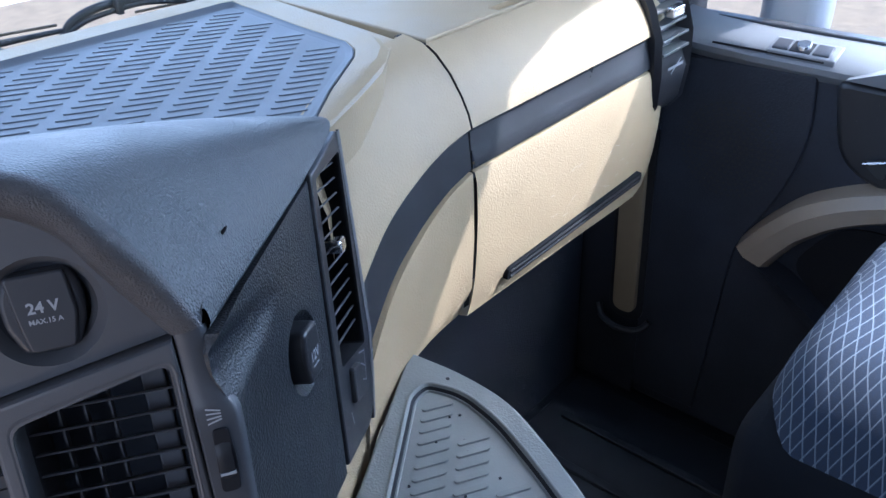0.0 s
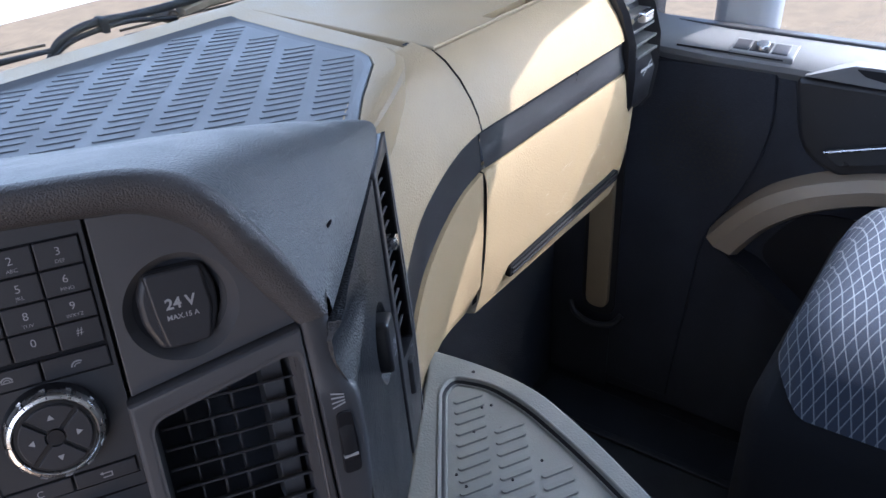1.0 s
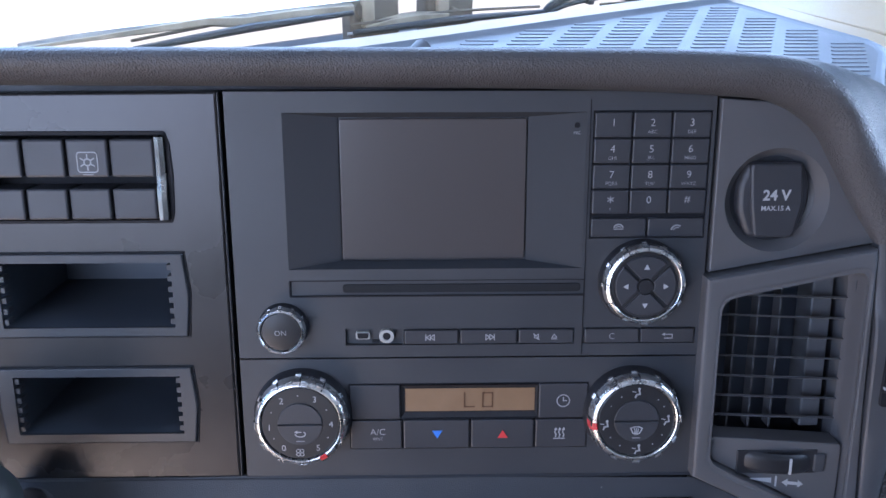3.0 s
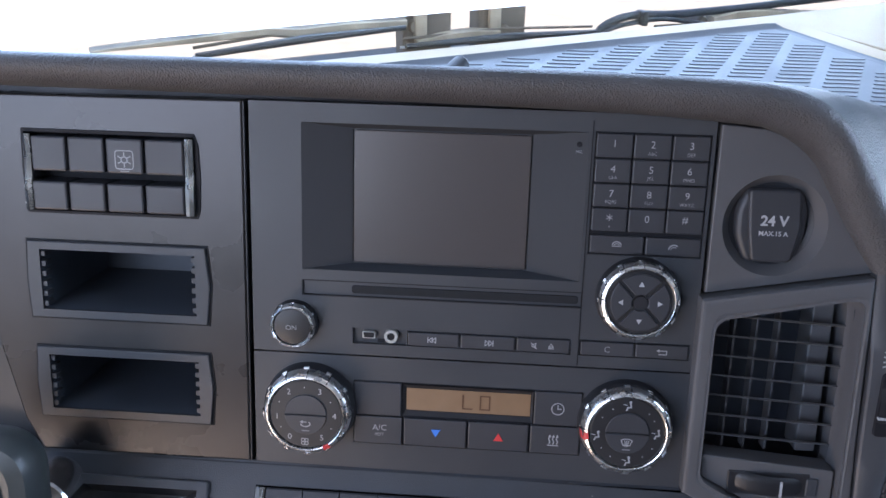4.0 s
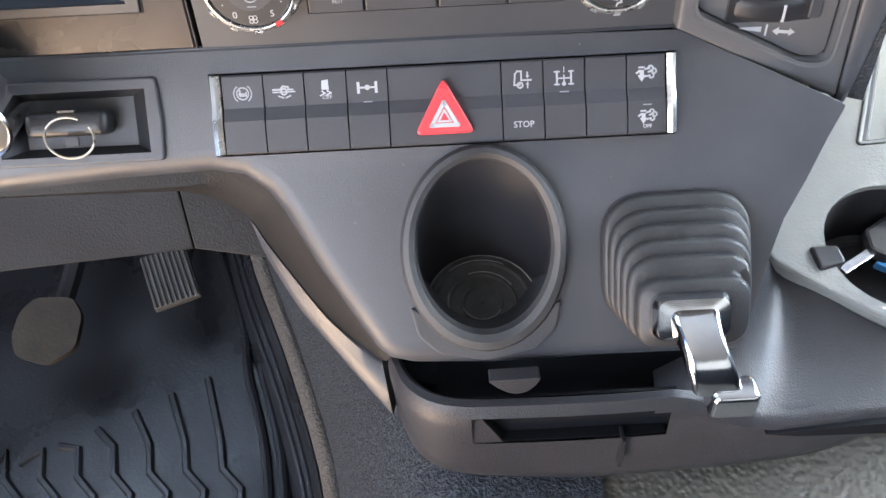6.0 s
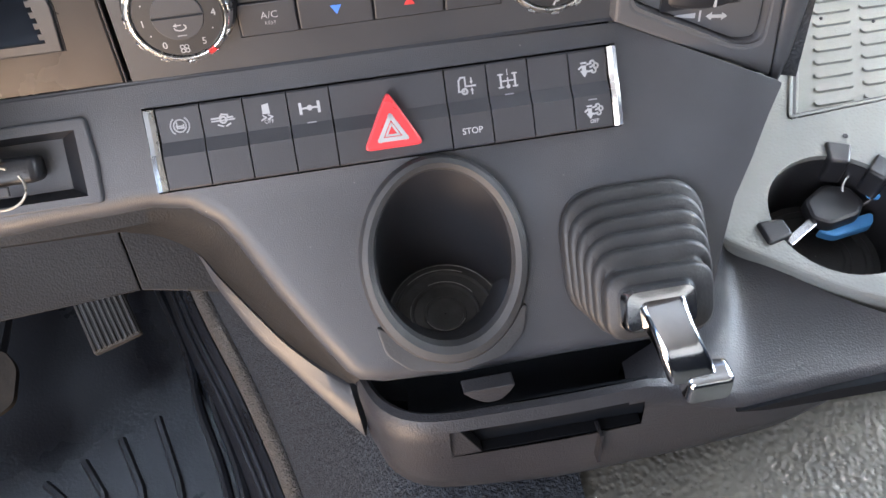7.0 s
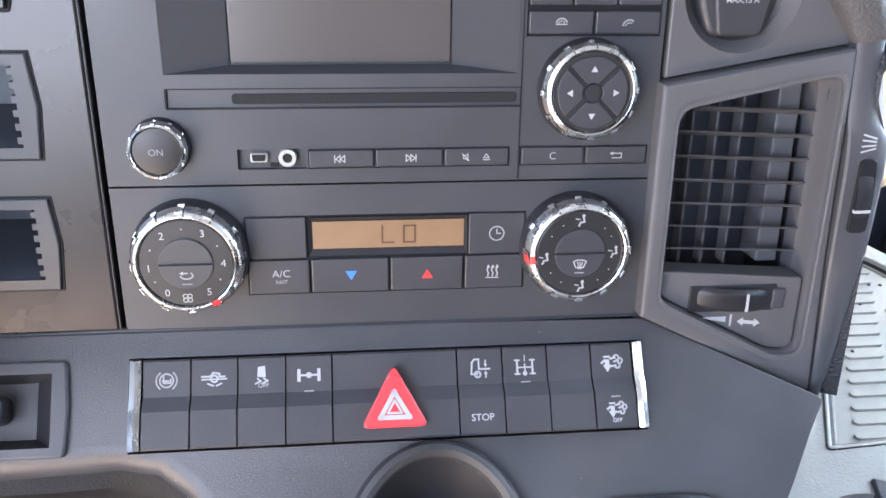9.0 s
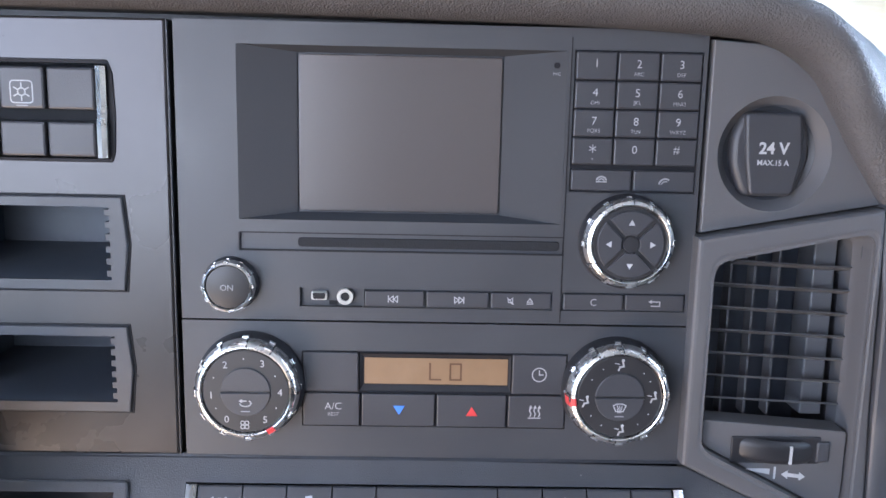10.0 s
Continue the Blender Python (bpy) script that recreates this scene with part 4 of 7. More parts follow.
EDGE_B = spline([(-0.75, 0.60, 1.150), (-0.45, 0.60, 1.148), (-0.2, 0.61, 1.140), (-0.06, 0.62, 1.132), (0.03, 0.632, 1.124), (0.085, 0.640, 1.117), (0.118, 0.644, 1.108), (0.084, 0.566, 1.087), (0.003, 0.4195, 1.0495)], 6)
rows_lip, rows_top = [], []
for n_, (o, i, b) in enumerate(zip(EDGE_O, EDGE_I, EDGE_B)):
    d = i - o
    g_ = 1 - 0.75 * max(0.0, n_ / (len(EDGE_O) - 1) - 0.72) / 0.28
    rows_lip.append([o, o + d * 0.03 + Vector((0, -0.0035 * g_, 0)), o + d * 0.10 + Vector((0, -0.0075 * g_, 0)), o + d * 0.26 + Vector((0, -0.0115 * g_, 0)), o + d * 0.5 + Vector((0, -0.0135 * g_, 0)), o + d * 0.76 + Vector((0, -0.0125 * g_, 0)), o + d * 0.90 + Vector((0, -0.0085 * g_, 0)), i + Vector((0, -0.004 * g_, 0)), i + Vector((0, 0.006, 0)), i + d.normalized() * 0.0 + Vector((0, 0.03, 0))])
    e = b - o
    up = Vector((0, 0, 0.001 + 0.008 * min(1.0, max(0.0, (o.x + 0.16) / 0.12))))
    rows_top.append([o, o + e * 0.12 + up * 0.45, o + e * 0.3 + up * 0.9, o + e * 0.55 + up, o + e * 0.8 + up * 0.7, o + e * 0.95 + up * 0.25, b, b + (Vector((0, 0.004, -0.03)) if n_ < 0.72 * len(EDGE_O) else Vector((-0.0107, 0.0055, -0.022)))])
part("lip", loft(B(), rows_lip), HOODLIP, hood, "rounded grained lip", 60)
part("cover", loft(B(), rows_top), HOOD, hood, "grained soft cover", 50)
# small dark dent in the soft cover
dent = Vector((0.019, 0.704, 0.8255))
bm = B()
bmesh.ops.create_uvsphere(bm, u_segments=12, v_segments=8, radius=1.0, matrix=Matrix.LocRotScale(PANEL.inverted() @ dent, Matrix.Rotation(radians(40), 3, "Y"), (0.0011, 0.0012, 0.0034)))
part("dent", bm, DEEP, hood, "small dark dent")
# short rod standing in the tray behind the hood
bm = B()
tube(bm, [(-0.296, 0.93, 0.802), (-0.280, 0.958, 0.811), (-0.264, 0.986, 0.8205), (-0.2625, 0.9885, 0.8212)], 0.0085, 14, [0.009, 0.0085, 0.0085, 0.006])
solo("tray_rod", bm, BLACK, WORLD, (-0.296, 0.93, 0.80), "short black rod lying in the dashboard tray", "rod")

# satin panel with switches and two boxes
fas = thing("driver_fascia", PANEL, (-0.45, Y, 0.91), "satin dark grey fascia panel beside the radio", "fascia panel")
ob = part("panel", prism(B(), [(-0.3705, 1.1305), (-0.3705, 0.9095), (-0.503, 0.9095), (-0.5135, 0.93), (-0.528, 0.99), (-0.548, 1.06), (-0.56, 1.1295)], Y, Y + 0.018, 0.0012), SATIN, fas)
for hole in ((-0.4985, -0.3985, 1.0625, 1.1085), (-0.4945, -0.4005, 1.0025, 1.0395), (-0.4935, -0.4005, 0.9385, 0.9735)):
    carve(ob, box(B(), hole[0], hole[1], Y - 0.01, Y + 0.03, hole[2], hole[3]))

part("edge_bead", box(B(), -0.5035, -0.3705, Y - 0.0006, Y + 0.012, 0.9082, 0.9098, 0.0005, 1), FASCIA, fas, "thin dark edge bead")
part("edge_bead", box(B(), -0.3704, -0.3692, Y - 0.0003, Y + 0.012, 0.9098, 1.1300, 0.0004, 1), BLACK, fas, "thin dark edge bead")


def switch_icon(kind, bm, x, z, s, y):
    """Small printed pictograms, about s across."""
    w = s * 0.08
    if kind == "brake":
        stroke(bm, arc(x, z, s * 0.33, 0, 360, 20), w, y)
        stroke(bm, arc(x, z, s * 0.5, 130, 230), w, y)
        stroke(bm, arc(x, z, s * 0.5, -50, 50), w, y)
        stroke(bm, [(x - s * 0.15, z + s * 0.18), (x - s * 0.15, z - s * 0.12), (x + s * 0.2, z - s * 0.12), (x + s * 0.2, z + s * 0.05)], w, y)
        stroke(bm, [(x - s * 0.2, z - s * 0.02), (x + s * 0.1, z - s * 0.02)], w, y)
    elif kind == "level":
        stroke(bm, [(x - s * 0.6, z + s * 0.12), (x - s * 0.2, z + s * 0.12), (x - s * 0.05, z + s * 0.3), (x + s * 0.25, z + s * 0.25), (x + s * 0.25, z + s * 0.1), (x + s * 0.5, z + s * 0.1)], w * 1.2, y)
        stroke(bm, [(x - s * 0.6, z - s * 0.02), (x + s * 0.6, z - s * 0.02)], w, y)
        stroke(bm, arc(x, z, s * 0.16, 0, 360, 14), w * 1.2, y)
        stroke(bm, [(x - s * 0.3, z - s * 0.24), (x - s * 0.05, z - s * 0.34)], w, y)
        stroke(bm, [(x + s * 0.12, z - s * 0.34), (x + s * 0.35, z - s * 0.24)], w, y)
    elif kind == "truck_off":
        fill(bm, [(x - s * 0.22, z + s * 0.0), (x + s * 0.2, z - s * 0.02), (x + s * 0.16, z + s * 0.55), (x - s * 0.2, z + s * 0.5)], y)
        stroke(bm, [(x - s * 0.3, z - s * 0.32), (x - s * 0.05, z - s * 0.2), (x - s * 0.2, z - s * 0.08)], w, y)
        stroke(bm, [(x + s * 0.05, z - s * 0.3), (x + s * 0.3, z - s * 0.2), (x + s * 0.1, z - s * 0.08)], w, y)
        lettering(bm, "OFF", x + s * 0.08, z - s * 0.42, s * 0.22, y)
    elif kind == "axle":
        stroke(bm, [(x - s * 0.5, z), (x + s * 0.5, z)], w * 1.3, y)
        for k in (-1, 1):
            stroke(bm, [(x + k * s * 0.5, z - s * 0.24), (x + k * s * 0.5, z + s * 0.24)], w * 2, y)
        fill(bm, arc(x, z, s * 0.15, 0, 360, 14)[:-1], y)
    elif kind == "cab":
        stroke(bm, [(x - s * 0.15, z - s * 0.3), (x - s * 0.45, z - s * 0.3), (x - s * 0.4, z + s * 0.3), (x - s * 0.28, z + s * 0.45), (x - s * 0.05, z + s * 0.45), (x - s * 0.05, z - s * 0.05), (x + s * 0.5, z - s * 0.05)], w * 1.2, y)
        stroke(bm, arc(x - s * 0.12, z - s * 0.32, s * 0.14, 0, 360, 12), w * 1.3, y)
        for k in (-1, 1):
            fill(bm, [(x + s * 0.3, z - s * 0.05 + k * s * 0.08), (x + s * 0.2, z - s * 0.05 + k * s * 0.26), (x + s * 0.4, z - s * 0.05 + k * s * 0.26)], y)
            stroke(bm, [(x + s * 0.3, z - s * 0.05 + k * s * 0.2), (x + s * 0.3, z - s * 0.05 + k * s * 0.42)], w, y)
    elif kind == "diff":
        for k in (-1, 1):
            stroke(bm, [(x + k * s * 0.4, z - s * 0.38), (x + k * s * 0.4, z + s * 0.32)], w * 1.4, y)
            for q in (-0.38, 0.32):
                stroke(bm, [(x + k * s * 0.4 - s * 0.12, z + q * s), (x + k * s * 0.4 + s * 0.12, z + q * s)], w, y)
        stroke(bm, [(x - s * 0.4, z - s * 0.05), (x + s * 0.4, z - s * 0.05)], w, y)
        stroke(bm, [(x, z + s * 0.1), (x, z - s * 0.3)], w, y)
        fill(bm, arc(x, z - s * 0.36, s * 0.12, 0, 360, 12)[:-1], y)
        lettering(bm, "1", x, z + s * 0.42, s * 0.34, y)
    elif kind == "regen":
        fill(bm, [(x - s * 0.24, z - s * 0.48), (x - s * 0.48, z - s * 0.10), (x, z - s * 0.10)], y)
        fill(bm, [(x - s * 0.36, z - s * 0.12), (x - s * 0.36, z + s * 0.18), (x - s * 0.12, z + s * 0.18), (x - s * 0.12, z - s * 0.12)], y)
        stroke(bm, [(x - s * 0.52, z + s * 0.02), (x - s * 0.36, z + s * 0.14)], w * 1.4, y)
        stroke(bm, [(x - s * 0.38, z + s * 0.32), (x - s * 0.12, z + s * 0.32)], w * 1.2, y)
        for u_, v_, a_ in ((0.02, 0.22, 60), (0.20, 0.06, 20), (0.06, -0.18, -30)):
            stroke(bm, [(x + s * (u_ - 0.06), z + s * v_), (x + s * (u_ + 0.16), z + s * (v_ + 0.04))], w * 1.3, y)
            stroke(bm, arc(x + s * (u_ + 0.24), z + s * (v_ + 0.04), s * 0.13, a_ - 150, a_ + 90, 8), w * 1.2, y)
    elif kind == "snow":
        stroke(bm, rounded([(x - s * 0.5, z - s * 0.5), (x + s * 0.5, z - s * 0.5), (x + s * 0.5, z + s * 0.5), (x - s * 0.5, z + s * 0.5)], s * 0.18), w * 0.7, y, True)
        stroke(bm, arc(x, z, s * 0.17, 0, 360, 12), w * 0.8, y)
        for k in range(6):
            a = radians(30 + 60 * k)
            stroke(bm, [(x + s * 0.17 * math.cos(a), z + s * 0.17 * math.sin(a)), (x + s * 0.38 * math.cos(a), z + s * 0.38 * math.sin(a))], w * 0.8, y)
    elif kind == "star":
        for k in range(3):
            a = radians(90 + 60 * k)
            stroke(bm, [(x - s * 0.5 * math.cos(a), z - s * 0.5 * math.sin(a)), (x + s * 0.5 * math.cos(a), z + s * 0.5 * math.sin(a))], w * 1.4, y)
    elif kind == "recirc":
        stroke(bm, [(x + s * 0.40 * math.cos(radians(a_)), z + s * 0.24 * math.sin(radians(a_))) for a_ in range(190, 415, 15)], w * 1.2, y)
        stroke(bm, [(x - s * 0.28, z + s * 0.17), (x + s * 0.06, z + s * 0.17)], w, y)
        fill(bm, [(x - s * 0.48, z + s * 0.16), (x - s * 0.22, z + s * 0.32), (x - s * 0.22, z + s * 0.02)], y)
    elif kind == "fan":
        for k in range(4):
            a = radians(45 + 90 * k)
            stroke(bm, arc(x + s * 0.25 * math.cos(a), z + s * 0.25 * math.sin(a), s * 0.17, 0, 360, 8), w, y)
    elif kind == "clock":
        stroke(bm, arc(x, z, s * 0.5, 0, 360, 22), w, y)
        stroke(bm, [(x, z + s * 0.3), (x, z), (x + s * 0.26, z)], w, y)
    elif kind == "heat":
        for k in (-1, 0, 1):
            c_ = x + k * s * 0.30
            stroke(bm, [(c_, z - s * 0.36), (c_ + s * 0.07, z - s * 0.18), (c_ - s * 0.05, z + s * 0.06), (c_ + s * 0.03, z + s * 0.24)], w, y)
            fill(bm, [(c_ - s * 0.10, z + s * 0.22), (c_ + s * 0.04, z + s * 0.46), (c_ + s * 0.15, z + s * 0.22)], y)
        stroke(bm, [(x - s * 0.42, z - s * 0.48), (x + s * 0.40, z - s * 0.48)], w * 0.9, y)
    elif kind == "seated":
        fill(bm, arc(x + s * 0.1, z + s * 0.35, s * 0.13, 0, 360, 10)[:-1], y)
        stroke(bm, [(x + s * 0.1, z + s * 0.2), (x + s * 0.18, z - s * 0.15), (x - s * 0.12, z - s * 0.2), (x - s * 0.22, z - s * 0.45)], w * 1.8, y)
        stroke(bm, [(x - s * 0.5, z + s * 0.1), (x - s * 0.2, z + s * 0.05)], w, y)
    elif kind == "screen":
        stroke(bm, [(x - s * 0.46, z + s * 0.22), (x - s * 0.2, z + s * 0.34), (x + s * 0.2, z + s * 0.34), (x + s * 0.46, z + s * 0.22), (x + s * 0.27, z - s * 0.22), (x - s * 0.27, z - s * 0.22)], w, y, True)
        for k in (-1, 0, 1):
            stroke(bm, [(x + k * s * 0.17, z + s * 0.20), (x + k * s * 0.13 + s * 0.03, z), (x + k * s * 0.11 - s * 0.02, z - s * 0.12), (x + k * s * 0.10, z - s * 0.32)], w * 0.8, y)
    elif kind == "phone_up":
        stroke(bm, arc(x, z - s * 0.12, s * 0.42, 25, 155, 10), w * 1.5, y)
        stroke(bm, arc(x, z - s * 0.12, s * 0.24, 25, 155, 10), w, y)
        stroke(bm, [(x - s * 0.4, z - s * 0.12), (x + s * 0.4, z - s * 0.12)], w, y)
    elif kind == "phone":
        stroke(bm, arc(x + s * 0.1, z - s * 0.3, s * 0.5, 60, 165, 10), w * 1.6, y)
        stroke(bm, arc(x + s * 0.1, z - s * 0.3, s * 0.3, 60, 165, 10), w, y)
    elif kind == "back":
        stroke(bm, [(x - s * 0.35, z + s * 0.12), (x + s * 0.4, z + s * 0.12), (x + s * 0.4, z - s * 0.22), (x - s * 0.25, z - s * 0.22)], w, y)
        fill(bm, [(x - s * 0.5, z + s * 0.12), (x - s * 0.22, z + s * 0.28), (x - s * 0.22, z - s * 0.04)], y)
    elif kind in ("prev", "next"):
        k = -1 if kind == "prev" else 1
        for q in (-0.25, 0.1):
            stroke(bm, [(x + k * s * q, z + s * 0.26), (x + k * s * (q + 0.34), z), (x + k * s * q, z - s * 0.26)], w, y, True)
        stroke(bm, [(x + k * s * 0.5, z + s * 0.26), (x + k * s * 0.5, z - s * 0.26)], w, y)
    elif kind == "mute":
        stroke(bm, [(x - s * 0.2, z + s * 0.14), (x + s * 0.0, z + s * 0.14), (x + s * 0.22, z + s * 0.3), (x + s * 0.22, z - s * 0.3), (x + s * 0.0, z - s * 0.14), (x - s * 0.2, z - s * 0.14)], w, y, True)
        stroke(bm, [(x - s * 0.3, z + s * 0.32), (x + s * 0.32, z - s * 0.32)], w, y)
    elif kind == "eject":
        stroke(bm, [(x - s * 0.26, z - s * 0.08), (x, z + s * 0.28), (x + s * 0.26, z - s * 0.08)], w, y, True)
        stroke(bm, [(x - s * 0.28, z - s * 0.26), (x + s * 0.28, z - s * 0.26)], w * 1.2, y)
    return bm


def rocker_switch(x0, x1, z0, z1, y, parent, icons=(), mid=0.5, name="switch"):
    """A two-step rocker: an upper and a lower face with a slanted step between them."""
    zm = z0 + (z1 - z0) * mid
    prof = [(z1, y + 0.006), (z1, y + 0.0008), (z1 - 0.001, y), (zm + 0.0035, y + 0.0004), (zm - 0.0035, y - 0.0026), (z0 + 0.001, y - 0.0028), (z0, y - 0.002), (z0, y + 0.006)]
    rows = [[(x, yy, zz) for zz, yy in prof] for x in (x0, x1)]
    bm = loft(B(), rows)
    bm.verts.ensure_lookup_table()
    n = len(prof)
    bm.faces.new(bm.verts[:n])
    bm.faces.new(bm.verts[n:])
    ob = part(name, bm, KEYP, parent, "", 20)
    for kind, zz, s, material in icons:
        pb = B()
        yy = y - 0.0001 if zz > zm else y - 0.0030
        if kind == "bar":
            stroke(pb, [((x0 + x1) / 2 - s / 2, zz), ((x0 + x1) / 2 + s / 2, zz)], 0.0007, yy)
        elif kind.isupper():
            lettering(pb, kind, (x0 + x1) / 2, zz, s, yy, 0.00006)
        else:
            switch_icon(kind, pb, (x0 + x1) / 2, zz, s, yy)
        part("symbol", pb, material, ob)
    return ob


# upper block of eight switches
blk = thing("upper_switch_block", PANEL, (-0.448, Y, 1.0625), "block of eight dark switches between two chrome strips", "switch block")
part("frame", box(B(), -0.4985, -0.3985, Y + 0.0135, Y + 0.016, 1.0625, 1.1085), DEEP, blk)
rim_ = rounded([(-0.5000, 1.0612), (-0.3978, 1.0612), (-0.3962, 1.0665), (-0.3954, 1.0850), (-0.3962, 1.1040), (-0.3985, 1.1105), (-0.5005, 1.1105), (-0.5012, 1.0860)], 0.0012)
ob = part("surround", prism(B(), rim_, Y - 0.0008, Y + 0.001, 0.0004), DEEP, blk, "black surround")
carve(ob, box(B(), -0.4988, -0.3986, Y - 0.02, Y + 0.02, 1.0628, 1.1085))
cols = (-0.4945, -0.4728, -0.4502, -0.4275, -0.4035)
for k in range(4):
    icons = (("snow", 1.0945, 0.0105, PRINT), ("bar", 1.0880, 0.005, DIM)) if k == 2 else ()
    a = part("switch", box(B(), cols[k] + 0.0006, cols[k + 1] - 0.0006, Y - 0.003, Y + 0.014, 1.0865, 1.1065, 0.0012, 2), KEYP, blk)
    for kind, zz, s, material in icons:
        pb = B()
        if kind == "bar":
            stroke(pb, [(-0.4413, zz), (-0.4364, zz)], 0.0006, Y - 0.0032)
        else:
            switch_icon(kind, pb, (cols[k] + cols[k + 1]) / 2, zz, s, Y - 0.0032)
        part("symbol", pb, material, a)
    part("switch", box(B(), cols[k] + 0.0006, cols[k + 1] - 0.0006, Y - 0.0045, Y + 0.014, 1.0640, 1.0806, 0.0012, 2), KEYP, blk)
for x0, x1 in ((-0.4987, -0.4943), (-0.4035, -0.3987)):
    rows = []
    for z in (1.0635, 1.072, 1.079, 1.0845, 1.088, 1.098, 1.1075):
        yy = Y - 0.0050 + (0.0012 if z > 1.083 else 0)
        rows.append([(x0, Y + 0.012, z), (x0, yy + 0.001, z), ((x0 + x1) / 2, yy, z), (x1, yy + 0.001, z), (x1, Y + 0.012, z)])
    part("chrome_strip", loft(B(), rows), STRIPCHROME, blk, "satin chrome strip")


def storage_box(x0, x1, z0, z1):
    b_ = thing("storage_box", PANEL, ((x0 + x1) / 2, Y, z0), "small open black storage box with toothed side edges", "storage box", "storage boxes")
    ox0, ox1, oz0, oz1 = x0 - 0.0075, x1 + 0.0075, z0 - 0.0055, z1 + 0.005
    # bowed frame
    bm = B()
    out = [(ox0, oz0), (ox1 - 0.001, oz0), (ox1 + 0.0012, (oz0 + oz1) / 2), (ox1 - 0.001, oz1), (ox0, oz1), (ox0 - 0.0012, (oz0 + oz1) / 2)]
    prism(bm, out, Y - 0.0022, Y + 0.002, 0.0008)
    ob = part("frame", bm, FASCIA, b_)
    mid_ = Vector(((ox0 + ox1) / 2, (oz0 + oz1) / 2))
    wide = [tuple(Vector(p) + Vector((0.0011 if p[0] > mid_.x else -0.0011, 0.0009 if p[1] > mid_.y + 0.004 else -0.0009 if p[1] < mid_.y - 0.004 else 0))) for p in out]
    jo = part("joint", prism(B(), wide, Y - 0.0005, Y + 0.001, 0.0002), DEEP, b_, "dark joint round the frame")
    carve(jo, box(B(), x0, x1, Y - 0.02, Y + 0.02, z0, z1))
    carve(ob, box(B(), x0, x1, Y - 0.02, Y + 0.02, z0, z1))
    bm = B()
    # pocket walls, sloping floor
    c0 = [(x0, Y, z0), (x1, Y, z0), (x1, Y, z1), (x0, Y, z1)]
    c1 = [(x0 + 0.004, Y + 0.075, z0 + 0.006), (x1 - 0.004, Y + 0.075, z0 + 0.006), (x1 - 0.004, Y + 0.075, z1 - 0.004), (x0 + 0.004, Y + 0.075, z1 - 0.004)]
    loft(bm, [c0, c1], True)
    bm.faces.new(bm.verts[4:8]) if bm.verts.ensure_lookup_table() is None else None
    part("pocket", bm, BOXP, b_)
    n = 6
    for k in range(n):
        zz = z0 + (k + 0.5) * (z1 - z0) / n
        for xs in ((x0, x0 + 0.0028), (x1 - 0.0028, x1)):
            part("tooth", box(B(), xs[0], xs[1], Y - 0.001, Y + 0.006, zz - 0.0017, zz + 0.0017, 0.0003, 1), FASCIA, b_)
    return b_


storage_box(-0.4945, -0.4005, 1.0025, 1.0395)
storage_box(-0.4935, -0.4005, 0.9385, 0.9735)

# radio
radio = thing("truck_radio", PANEL, (-0.237, Y, 0.983), "dark grey radio with a switched-off screen, keypad and dial", "radio")
RX0, RX1 = -0.3668, -0.1082
bm = plate(B(), RX0, RX1, 0.9832, 1.1305, Y, 0.018, ((-0.337, -0.1765, 1.0345, 1.1195, 0.0075), (-0.3368, -0.1745, 1.0192, 1.028, 0.0012), (-0.3072, -0.2755, 0.9902, 1.0, 0.003), (-0.2747, -0.1790, 0.9902, 1.0, 0.0015), (-0.1732, -0.1102, 1.0510, 1.1203, 0.0015), (-0.1742, -0.1110, 0.9902, 1.0, 0.0015)))
part("faceplate", bm, FASCIA, radio)
# sloping surround of the screen
o = [(-0.337, 1.0345), (-0.1765, 1.0345), (-0.1765, 1.1195), (-0.337, 1.1195)]
i_ = [(-0.3085, 1.0378), (-0.2068, 1.0378), (-0.2068, 1.1165), (-0.3085, 1.1165)]
bm = loft(B(), [[(x, Y - 0.0001, z) for x, z in o], [(x, Y + 0.0062, z) for x, z in i_]], True)
part("screen_surround", bm, SURROUND, radio, "", 15)
bm = B()
prism(bm, rect(-0.3078, -0.2075, 1.0385, 1.1158, 0.0015), Y + 0.0055, Y + 0.0085, 0.0006)
part("screen", bm, SCREEN, radio, "dark switched-off screen")
bm = lathe(B(), [(0.0015, Y + 0.0004), (0.0015, Y + 0.004)], -0.1815, 1.1125, 12)
part("microphone_hole", bm, DEEP, radio)
pb = lettering(B(), "MIC", -0.1815, 1.1085, 0.0016, Y + 0.0004)
part("lettering", pb, DIM, radio)
bm = prism(B(), rect(-0.308, -0.1765, 1.0208, 1.0256, 0.002), Y + 0.0006, Y + 0.004, 0.0003)
part("disc_slot", bm, SLOT, radio, "narrow dark disc slot")
for x0, x1, z0, z1 in ((-0.3372, -0.1742, 1.0186, 1.0193), (-0.3372, -0.1742, 1.0277, 1.0282), (-0.3374, -0.3366, 1.0193, 1.0277)):
    part("slot_line", box(B(), x0, x1, Y - 0.0002, Y + 0.0014, z0, z1), DEEP, radio)
part("groove", box(B(), -0.1749, -0.1744, Y - 0.0004, Y + 0.001, 0.984, 1.126), DEEP, radio)


